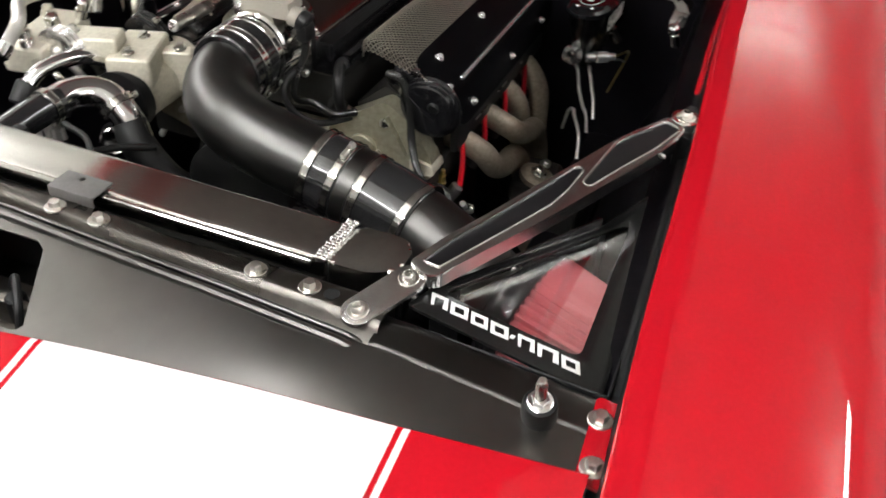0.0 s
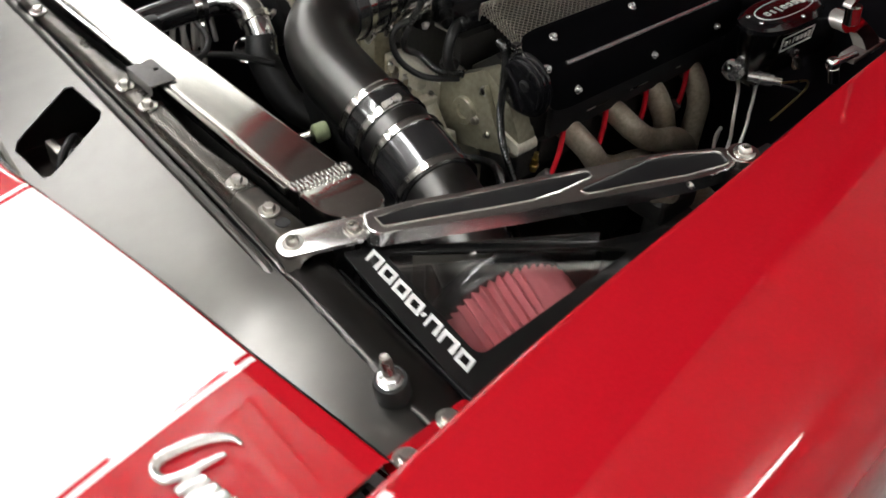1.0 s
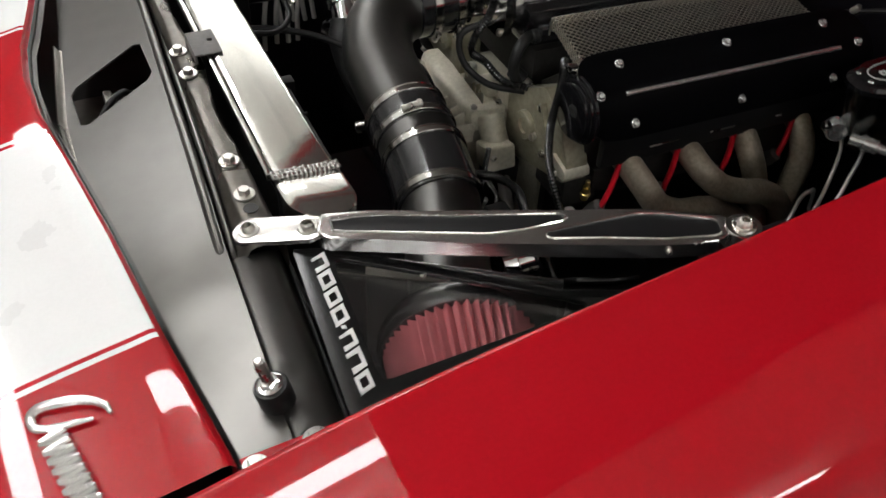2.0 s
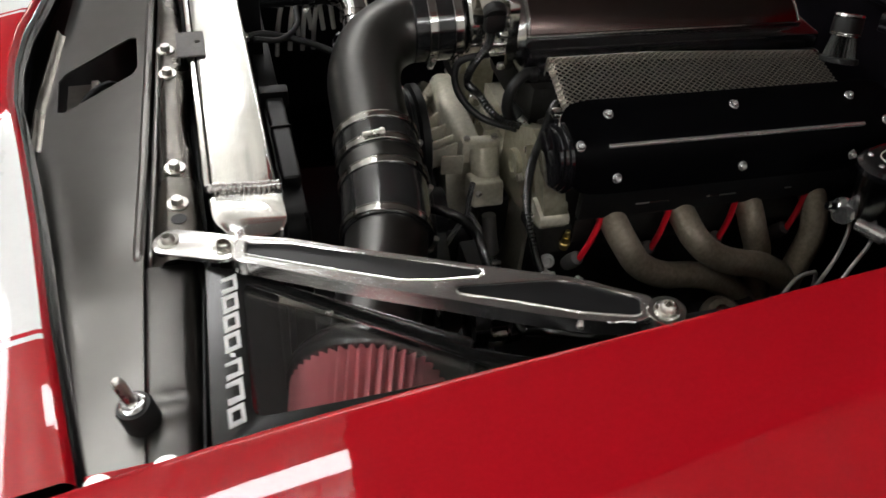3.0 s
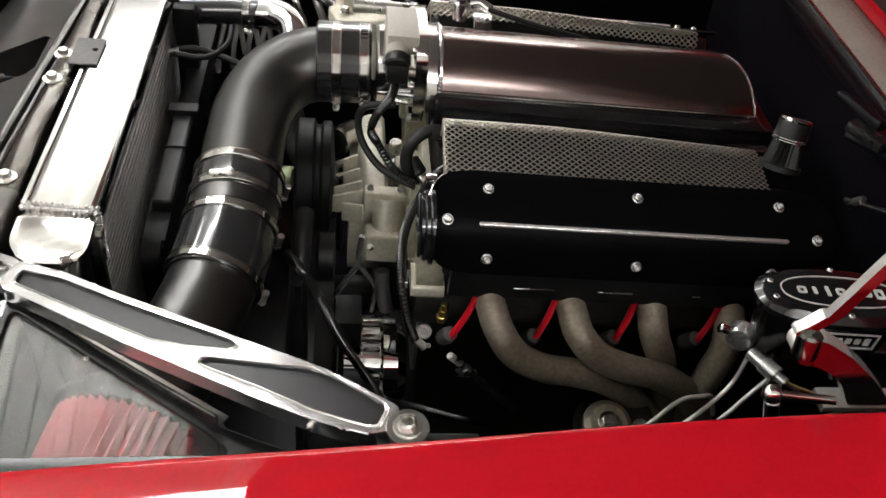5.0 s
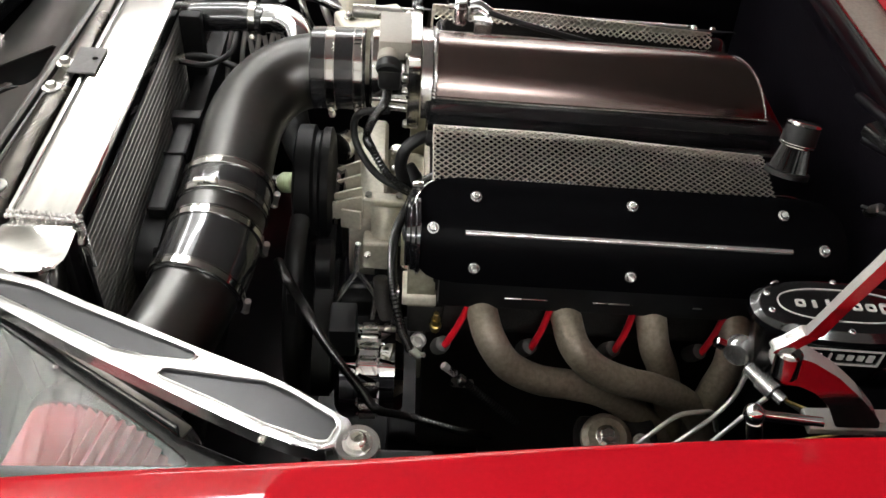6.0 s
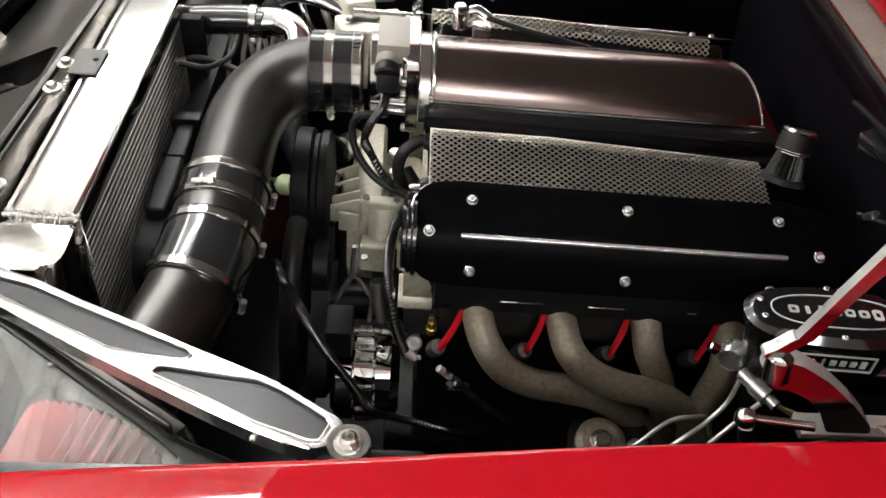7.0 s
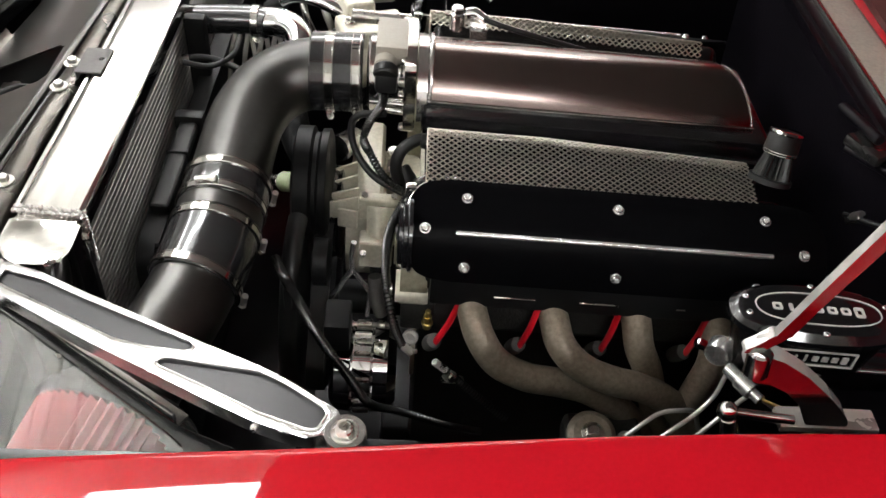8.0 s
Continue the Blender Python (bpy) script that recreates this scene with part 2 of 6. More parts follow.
def sweep(bm, pts, r, seg=16, n=12, cap=True, corrugate=0.0, pitch=0.004):
    """A hose or tube along a smooth line; r is a radius or one for each given point."""
    line = spline(pts, n)
    rad = r if isinstance(r, (list, tuple)) else [r] * len(pts)
    if corrugate:
        length = sum((b - a).length for a, b in zip(line, line[1:]))
        n2 = max(n, int(length / pitch * 2 / (len(pts) - 1)))
        line = spline(pts, n2)
        n = n2
    prev, rings = None, []
    for i, c in enumerate(line):
        d = (line[min(i + 1, len(line) - 1)] - line[max(i - 1, 0)]).normalized()
        if prev is None:
            _, u, _ = axes_of(d)
        else:
            u = (prev - d * prev.dot(d)).normalized()
        prev = u
        w = d.cross(u)
        f = i / n
        j = min(int(f), len(rad) - 2)
        q = rad[j] + (rad[j + 1] - rad[j]) * (f - j)
        if corrugate:
            q += corrugate * (1 if i % 2 else -1)
        rings.append([bm.verts.new(c + (u * math.cos(k * math.tau / seg) + w * math.sin(k * math.tau / seg)) * q) for k in range(seg)])
    for a, b in zip(rings, rings[1:]):
        for k in range(seg):
            bm.faces.new((a[k], a[(k + 1) % seg], b[(k + 1) % seg], b[k]))
    if cap:
        bm.faces.new(rings[0])
        bm.faces.new(rings[-1])
    return rings


def plate(bm, outline, z0, z1, holes=(), m=None, bevel=0.0, top=None):
    """A plate between the heights z0 and z1 with an outline in x, y and holes through it. top(x, y) lifts both faces."""
    lift = top or (lambda x, y: 0.0)
    m = m or Matrix()
    loops = [list(outline)] + [list(h) for h in holes]
    levels = []
    for z in (z0, z1):
        edges, rings = [], []
        for loop in loops:
            vs = [bm.verts.new((x, y, z + lift(x, y))) for x, y in loop]
            rings.append(vs)
            edges += [bm.edges.new((a, b)) for a, b in zip(vs, vs[1:] + vs[:1])]
        if len(loops) == 1:
            bm.faces.new(rings[0])
        else:
            bmesh.ops.triangle_fill(bm, edges=edges, use_beauty=True)
        levels.append(rings)
    for lo, hi in zip(*levels):
        k = len(lo)
        for i in range(k):
            bm.faces.new((lo[i], lo[(i + 1) % k], hi[(i + 1) % k], hi[i]))
    verts = [v for rings in levels for ring in rings for v in ring]
    if bevel:
        rim = [bm.edges.get((r[i], r[(i + 1) % len(r)])) for r in levels[1] for i in range(len(r))]
        out = bmesh.ops.bevel(bm, geom=[e for e in rim if e], offset=bevel, segments=2, affect="EDGES", profile=0.6)
        verts = list({v for v in verts if v.is_valid} | {v for f in out["faces"] for v in f.verts})
    for v in verts:
        v.co = m @ v.co
    return verts


def rounded(pts, r, n=5):
    """The outline with its corners rounded by r."""
    out = []
    k = len(pts)
    for i in range(k):
        p, a, b = Vector(pts[i]), Vector(pts[i - 1]), Vector(pts[(i + 1) % k])
        ra = min(r, (a - p).length * 0.45)
        rb = min(r, (b - p).length * 0.45)
        s, e = p + (a - p).normalized() * ra, p + (b - p).normalized() * rb
        for j in range(n + 1):
            t = j / n
            q = s * (1 - t) ** 2 + p * 2 * t * (1 - t) + e * t * t
            out.append((q.x, q.y))
    return out


def bolt(parent, at, axis, r=0.006, head=0.004, washer=0.0, name="bolt", material=None, socket=True, hexhead=False):
    """A button or hex screw with its washer, standing on the surface at `at`."""
    material = material or STEEL
    bm = bmesh.new()
    at, axis = Vector(at), Vector(axis).normalized()
    h0 = 0.0
    if washer:
        lathe(bm, [(-0.001, washer), (0.0012, washer), (0.0018, washer * 0.94), (0.0018, r * 0.5)], at, axis, 20)
        h0 = 0.0018
    if hexhead:
        lathe(bm, [(h0, r), (h0 + head * 0.8, r), (h0 + head, r * 0.85)], at, axis, 6)
    elif socket:
        lathe(bm, [(h0, r), (h0 + head * 0.35, r), (h0 + head * 0.8, r * 0.86), (h0 + head, r * 0.62), (h0 + head * 0.95, r * 0.56), (h0 - head * 0.3, r * 0.52), (h0 - head * 0.3, r * 0.05)], at, axis, 18)
    else:
        lathe(bm, [(h0, r), (h0 + head * 0.4, r * 0.97), (h0 + head * 0.8, r * 0.75), (h0 + head, r * 0.3)], at, axis, 16)
    return part(name, bm, material, parent)


def band(parent, at, axis, r, width=0.012, name="hose_clamp", screw=None):
    """A worm-drive hose clamp round a tube, with its screw housing."""
    bm = bmesh.new()
    e = width / 2
    lathe(bm, [(-e, r - 0.002), (-e, r + 0.0014), (-e + 0.0006, r + 0.0021), (-e + 0.0014, r + 0.0021), (-e + 0.0020, r + 0.0012), (e - 0.0020, r + 0.0012), (e - 0.0014, r + 0.0021), (e - 0.0006, r + 0.0021), (e, r + 0.0014), (e, r - 0.002)], at, axis, 56, cap=False)
    ob = part(name, bm, CLAMP, parent)
    if screw is not None:
        d = Vector(axis).normalized()
        out = Vector(screw)
        out = (out - d * out.dot(d)).normalized()
        side = d.cross(out)
        bm = bmesh.new()
        c = Vector(at) + out * (r + 0.005)
        rod(bm, c - side * 0.012, c + side * 0.010, 0.0042, 12)
        lathe(bm, [(0, 0.0055), (0.004, 0.0055), (0.006, 0.004)], c + side * 0.010, side, 6)
        part("clamp_screw", bm, STEEL, ob)
    return ob
# ---------------------------------------------------------------- the room
def room():
    bm = bmesh.new()
    box(bm, (0, 0.5, -0.05), (9.0, 9.0, 0.1), bevel=0)
    solid("floor", bm, CONCRETE, "grey concrete garage floor under the car", "floor", kind="structure")
    for name, c, s in (("wall_north", (0, 5.05, 1.525), (9.0, 0.1, 3.05)), ("wall_south", (0, -4.05, 1.525), (9.0, 0.1, 3.05)),
                       ("wall_west", (-4.55, 0.5, 1.525), (0.1, 9.0, 3.05)), ("wall_east", (4.55, 0.5, 1.525), (0.1, 9.0, 3.05))):
        bm = bmesh.new()
        box(bm, c, s, bevel=0)
        solid(name, bm, PLASTER, "plain pale painted garage wall", "wall", kind="structure")
    bm = bmesh.new()
    rng = random.Random(4)
    x = -4.5
    while x < 4.5:
        w = rng.uniform(0.055, 0.105)
        box(bm, (x + w / 2, 0.5, 3.07 + rng.uniform(-0.004, 0.004)), (w - 0.009, 9.0, 0.03), bevel=0.003, seg=1)
        x += w
    box(bm, (0, 0.5, 3.12), (9.0, 9.0, 0.04), bevel=0)
    solid("ceiling", bm, BOARD, "whitewashed board ceiling of the garage", "ceiling", kind="structure")


room()


def ceiling_lamp(x, y, length, turn=0):
    t = thing("ceiling_light", (x, y, 3.04), "white fluorescent batten light on the board ceiling, set for reflections and added light", "lamp", "ceiling lights")
    m = Matrix.Translation((x, y, 0)) @ Matrix.Rotation(radians(turn), 4, "Z")
    bm = bmesh.new()
    box(bm, (0, 0, 3.036), (length + 0.06, 0.05, 0.034), m, 0.006)
    part("spine", bm, WHITE, t)
    for dx in (-0.4, 0.4):
        bm = bmesh.new()
        rod(bm, m @ Vector((dx * length, 0, 2.61)), m @ Vector((dx * length, 0, 3.03)), 0.006)
        part("hanger", bm, WHITE, t)
    bm = bmesh.new()
    box(bm, (0, 0, 2.600), (length, 0.15, 0.045), m, 0.018, 3)
    part("diffuser", bm, TUBE, t, "lit milky wrap-round diffuser")


for x, y, n, a in LIGHTS:
    ceiling_lamp(x, y, n, a)

YC = 0.035  # the car's middle


def lerp(table, x):
    """Piecewise smooth value from (x, value) pairs."""
    xs = [a for a, _ in table]
    vs = [b for _, b in table]
    return float(np.interp(x, xs, vs))


# ---------------------------------------------------------------- body panels
EDGE_Y = [(-1.1, -0.650), (-0.68, -0.632), (-0.62, -0.626), (-0.5, -0.621), (-0.36, -0.617), (-0.14, -0.612), (0.1, -0.598), (0.3, -0.597), (0.7, -0.597), (1.5, -0.6)]
EDGE_Z = [(-1.1, 0.79), (-0.9, 0.846), (-0.68, 0.886), (-0.58, 0.901), (-0.48, 0.9145), (-0.38, 0.926), (-0.3, 0.934), (-0.22, 0.9405), (-0.1, 0.949), (0.1, 0.963), (0.3, 0.979), (0.7, 1.0), (1.5, 1.03)]


def smooth_table(table, k=9, w=0.12):
    return lambda x: sum(lerp(table, x + w * (i / k - 0.5) * 2) for i in range(k + 1)) / (k + 1)


edge_y, edge_z = smooth_table(EDGE_Y), smooth_table(EDGE_Z)
FENDER_SECTION = [(0.012, -0.050), (0.004, -0.046), (0.0015, -0.012), (0.0, -0.004), (-0.003, -0.0008), (-0.008, 0.0), (-0.03, 0.0015), (-0.06, 0.003), (-0.10, 0.0035), (-0.14, 0.002),
                  (-0.18, -0.003), (-0.21, -0.011), (-0.235, -0.024), (-0.255, -0.045), (-0.268, -0.075), (-0.276, -0.12), (-0.282, -0.2), (-0.286, -0.35), (-0.28, -0.5), (-0.27, -0.66)]


def fender(mirror):
    name = "front_fender"
    label = "glossy red front fender with a rolled inner edge" if not mirror else "glossy red front fender on the far side"
    t = thing(name, (0.0, -0.72 if not mirror else 2 * YC + 0.72, 0.9), label, "car fender", "front fenders")
    xs = [-1.1 + 0.04 * i for i in range(61)]
    # front half of the lip is blackened only to darken the tie bar's reflection
    for piece, lo, hi, x0, x1, note in (("added_dark_lip", 0, 4, -9, 0.03, "front of the inner edge, made black to darken the tie bar's reflection"), ("inner_lip", 0, 4, 0.01, 9, ""), ("skin", 3, len(FENDER_SECTION), -9, 9, "")):
        bm = bmesh.new()
        rows = []
        for x in [v for v in xs if x0 < v < x1]:
            row = []
            for dy, dz in FENDER_SECTION[lo:hi]:
                y = edge_y(x) + dy
                if mirror:
                    y = 2 * YC - y
                row.append(bm.verts.new((x, y, edge_z(x) + dz)))
            rows.append(row)
        for a, b in zip(rows, rows[1:]):
            for i in range(len(a) - 1):
                bm.faces.new((a[i], a[i + 1], b[i + 1], b[i]))
        part(piece, bm, SATINBLACK if piece == "added_dark_lip" else RED, t, note, angle=60)
    return t


fender(False)
fender(True)


def nose_edge(y):
    """Where the nose panel ends towards the radiator."""
    return lerp([(0, -0.754), (0.085, -0.749), (0.2, -0.728), (0.345, -0.706), (0.475, -0.690), (0.6, -0.671), (0.66, -0.662)], abs(y - YC))


def nose_z(x, y):
    d = nose_edge(y) - x
    return 0.899 - 0.165 * d - 0.30 * d * d - 0.02 * ((y - YC) / 0.65) ** 2


def nose_panel():
    t = thing("nose_panel", (-0.85, YC, 0.85), "glossy red nose panel with two white stripes", "car panel")
    cuts = [-0.617, -0.6, -0.56, -0.5, -0.459, -0.4525, -0.447, -0.40, -0.35, -0.30, -0.25, -0.20, -0.15, -0.1035, -0.098, -0.0915, -0.05, 0.0]
    ys = cuts + [YC] + [2 * YC - c for c in reversed(cuts)]
    mesh_rows = []
    bm = bmesh.new()
    offs = [(0.0005, -0.0005), (0.006, 0.0)] + [(0.03 * i, None) for i in range(1, 16)]
    for y in ys:
        row = []
        for d, dz in offs:
            x = nose_edge(y) - d
            z = nose_z(nose_edge(y), y) + dz if dz is not None else nose_z(x, y)
            row.append(bm.verts.new((x, y, z)))
        mesh_rows.append(row)
    runs = []
    for j, (a, b) in enumerate(zip(mesh_rows, mesh_rows[1:])):
        mid = (ys[j] + ys[j + 1]) / 2
        side = abs(mid - YC) + YC
        m = 2 * YC - side if mid > YC else mid
        white = -0.447 < m < -0.1035 or -0.459 < m < -0.4525 or -0.098 < m < -0.0915
        if not runs or runs[-1][0] != white:
            runs.append((white, []))
        runs[-1][1].extend([tuple(v.co) for v in (a[i], a[i + 1], b[i + 1], b[i])] for i in range(len(offs) - 1))
    bm.free()
    # lower lip is coloured black for the shade that falls behind the crest
    for name, prof, material, note in (("rolled_lip", ((-0.0005, -0.0005), (0.002, -0.0024), (0.0045, -0.0060), (0.006, -0.0095)), RED, "rolled red edge behind the crest"),
                                       ("added_dark_lip", ((0.0045, -0.0085), (0.0085, -0.0115), (0.0125, -0.0175), (0.0145, -0.025), (0.013, -0.032), (0.004, -0.036), (0.003, -0.060)), GLOSSBLACK, "black strip standing for the shade under the rolled edge")):
        lip, rows = bmesh.new(), []
        for y in ys:
            x, z = nose_edge(y), nose_z(nose_edge(y), y)
            rows.append([lip.verts.new((x + dx, y, z + dz)) for dx, dz in prof])
        for a, b in zip(rows, rows[1:]):
            for i in range(len(a) - 1):
                lip.faces.new((a[i], a[i + 1], b[i + 1], b[i]))
        part(name, lip, material, t, note, angle=60)
    for white, faces in runs:
        band = bmesh.new()
        for q in faces:
            band.faces.new([band.verts.new(v) for v in q])
        bmesh.ops.remove_doubles(band, verts=band.verts[:], dist=1e-6)
        part("stripe" if white else "red_panel", band, WHITE if white else RED, t, "white painted stripe" if white else "", angle=60)
    return t


NOSE = nose_panel()


def script_emblem():
    """A chrome cursive badge, drawn as a looping ribbon."""
    t = thing("chrome_script_badge", (-0.78, -0.55, 0.895), "chrome cursive script badge on the red nose panel", "badge")

    def on(x, y):
        return (x, y, nose_z(x, y) + 0.004)
    bm = bmesh.new()
    loop = [(-0.744, -0.522), (-0.749, -0.509), (-0.764, -0.496), (-0.786, -0.487), (-0.803, -0.484), (-0.811, -0.490), (-0.808, -0.503), (-0.792, -0.511), (-0.776, -0.515), (-0.759, -0.519)]
    sweep(bm, [on(*p) for p in loop], [0.002, 0.004, 0.005, 0.0055, 0.0055, 0.005, 0.0045, 0.004, 0.0035, 0.002], 10, 8)
    part("flourish", bm, SCREW, t)
    bm = bmesh.new()
    pts = []
    for i in range(26):
        s = i / 25
        pts.append(on(-0.797 + 0.013 * math.sin(i * 2.1) + 0.022 * s, -0.512 - 0.095 * s))
    sweep(bm, pts, 0.0042, 8, 5)
    part("cursive_line", bm, SCREW, t)


script_emblem()


def hood():
    """The raised bonnet, hinged at the cowl."""
    t = thing("hood", (HOOD_REAR[0], YC, HOOD_REAR[1]), "raised red hood standing open over the engine", "car hood")
    c, s = math.cos(radians(HOOD_ANGLE)), math.sin(radians(HOOD_ANGLE))
    m = Matrix(((-c, 0, -s, HOOD_REAR[0]), (0, 1, 0, YC), (s, 0, -c, HOOD_REAR[1]), (0, 0, 0, 1)))
    bm = bmesh.new()
    half = 0.640
    outline = rounded([(0, -half), (0, half), (1.0, half), (HOOD_LENGTH - 0.03, half - 0.02), (HOOD_LENGTH, half * 0.4), (HOOD_LENGTH, -half * 0.4), (HOOD_LENGTH - 0.03, -half + 0.02), (1.0, -half)], 0.03)
    plate(bm, outline, -0.018, 0.0, m=m, bevel=0.004)
    part("skin", bm, RED, t)
    for y0, y1 in ((-0.49, -0.41), (0.41, 0.49)):
        bm = bmesh.new()
        box(bm, (HOOD_LENGTH * 0.5, (y0 + y1) / 2, 0.010), (HOOD_LENGTH - 0.14, y1 - y0, 0.024), m, 0.010)
        part("underside_rib", bm, UNDER, t)
    for x in (0.06,):
        bm = bmesh.new()
        box(bm, (x, 0, 0.011), (0.10, 2 * half - 0.06, 0.026), m, 0.010)
        part("underside_rib", bm, RED, t, "red painted rear rib")
    bm = bmesh.new()
    box(bm, (HOOD_LENGTH / 2, 0, 0.0015), (HOOD_LENGTH - 0.04, 2 * half - 0.12, 0.005), m, 0.001)
    part("liner", bm, LINER, t, "dull dark grey underside sheet")
    for s in (-1, 1):
        bm = bmesh.new()
        box(bm, (HOOD_LENGTH / 2, s * (half - 0.013), 0.006), (HOOD_LENGTH - 0.05, 0.026, 0.006), m, 0.002)
        part("edge_trim", bm, BRUSH, t, "bright metal edge trim")


hood()


def seam(y):
    """The line where the filler panel meets the radiator support."""
    return lerp([(-0.62, -0.604), (-0.55, -0.602), (-0.35, -0.596), (-0.2, -0.587), (0.0, -0.577), (0.2, -0.567), (0.6, -0.55)], y)


def filler_z(x, y):
    slope = lerp([(-0.62, 0.06), (-0.45, 0.20), (0.0, 0.24)], y)
    bulge = 0.004 * math.exp(-((y + 0.33) / 0.10) ** 2 - ((x + 0.64) / 0.05) ** 2)
    return 0.873 - 0.014 * max(0.0, -0.40 - y) / 0.2 - slope * max(0.0, seam(y) - x) + bulge


def filler_panel():
    t = thing("filler_panel", (-0.65, YC, 0.868), "satin dark metal filler panel between nose and radiator", "car panel")
    bm = bmesh.new()
    cells, ny, nx = {}, 86, 14
    for j in range(ny + 1):
        y = -0.616 + j * (1.29 / ny)
        for i in range(nx + 1):
            xa, xb = max(nose_edge(y) + 0.004, -0.724 + 0.10 * max(0.0, y)), seam(y) - 0.001
            x = xa + (xb - xa) * i / nx
            cells[i, j] = bm.verts.new((x, y, filler_z(x, y)))

    for j in range(ny):
        for i in range(nx):
            bm.faces.new([cells[i, j], cells[i + 1, j], cells[i + 1, j + 1], cells[i, j + 1]])
    # the latch opening, cut along its four sides
    hole = [(-0.704, -0.026), (-0.597, 0.030), (-0.598, 0.132), (-0.706, 0.072)]
    sides = []
    for p, q in zip(hole, hole[1:] + hole[:1]):
        n = Vector((-(q[1] - p[1]), q[0] - p[0], 0)).normalized()
        sides.append((Vector((*p, 0)), n))
        near = [f for f in bm.faces if -0.74 < f.calc_center_median().x < -0.56 and -0.08 < f.calc_center_median().y < 0.16]
        geom = list({v for f in near for v in f.verts}) + list({e for f in near for e in f.edges}) + near
        bmesh.ops.bisect_plane(bm, geom=geom, plane_co=sides[-1][0], plane_no=n, dist=1e-6)
    # small chamfers at the corners
    for p, q, r in zip(hole[-1:] + hole[:-1], hole, hole[1:] + hole[:1]):
        u, w = (Vector(p) - Vector(q)).normalized() * 0.010, (Vector(r) - Vector(q)).normalized() * 0.010
        a, b = Vector(q) + u, Vector(q) + w
        n = Vector((a.y - b.y, b.x - a.x, 0)).normalized()
        if (Vector((0.25 * sum(h[0] for h in hole), 0.25 * sum(h[1] for h in hole), 0)) - Vector((*a, 0))).dot(n) < 0:
            n = -n
        sides.append((Vector((*a, 0)), n))
        near = [f for f in bm.faces if (f.calc_center_median().xy - Vector(q)).length < 0.03]
        geom = list({v for f in near for v in f.verts}) + list({e for f in near for e in f.edges}) + near
        bmesh.ops.bisect_plane(bm, geom=geom, plane_co=sides[-1][0], plane_no=n, dist=1e-6)
    gone = [f for f in bm.faces if all((Vector((f.calc_center_median().x, f.calc_center_median().y, 0)) - p).dot(n) > 0 for p, n in sides)]
    bmesh.ops.delete(bm, geom=gone, context="FACES")
    bmesh.ops.solidify(bm, geom=bm.faces[:], thickness=0.0025)
    part("sheet", bm, SATIN, t, angle=50)
    # the turned-up front edge at the car's middle
    bm = bmesh.new()
    rows = []
    for j in range(25):
        y = -0.10 + j * 0.012
        x = max(nose_edge(y) + 0.004, -0.724 + 0.10 * max(0.0, y))
        rows.append([bm.verts.new((x + dx, y, filler_z(x, y) + dz)) for dx, dz in ((0.004, 0.001), (-0.001, 0.003), (-0.004, 0.010), (-0.005, 0.012), (-0.007, 0.011), (-0.006, -0.004))])
    for a, b in zip(rows, rows[1:]):
        for i in range(len(a) - 1):
            bm.faces.new((a[i], a[i + 1], b[i + 1], b[i]))
    part("front_flange", bm, FLANGE, t, "turned-up front edge", angle=50)
    # the folded bead along the radiator support
    for dx, r in ((-0.007, 0.0060), (0.006, 0.0036)):
        bm = bmesh.new()
        sweep(bm, [(seam(y) + dx, y, 0.873 + dz) for y, dz in ((0.66, 0), (0.4, 0), (0.2, 0), (0.0, 0), (-0.1, 0), (-0.2, 0), (-0.3, -0.001), (-0.345, -0.002), (-0.362, -0.008))], r, 10)
        part("folded_bead", bm, SATIN, t, "bright folded seam bead")


filler_panel()


def latch_parts():
    t = thing("hood_latch", (-0.66, 0.03, 0.78), "dark steel hood latch down in the opening", "latch")
    bm = bmesh.new()
    box(bm, (-0.655, 0.04, 0.795), (0.10, 0.16, 0.006), None, 0.002)
    box(bm, (-0.66, 0.035, 0.815), (0.012, 0.08, 0.035), None, 0.003)
    part("latch_plate", bm, FLANGE, t)
    bm = bmesh.new()
    sweep(bm, [(-0.69, 0.0, 0.80), (-0.67, 0.01, 0.84), (-0.64, 0.04, 0.845), (-0.625, 0.07, 0.81)], 0.005, 10)
    part("latch_hook", bm, SATINBLACK, t)
    bm = bmesh.new()
    rod(bm, (-0.655, 0.03, 0.80), (-0.655, 0.03, 0.835), 0.012)
    part("latch_spring_cup", bm, SATINBLACK, t)


latch_parts()


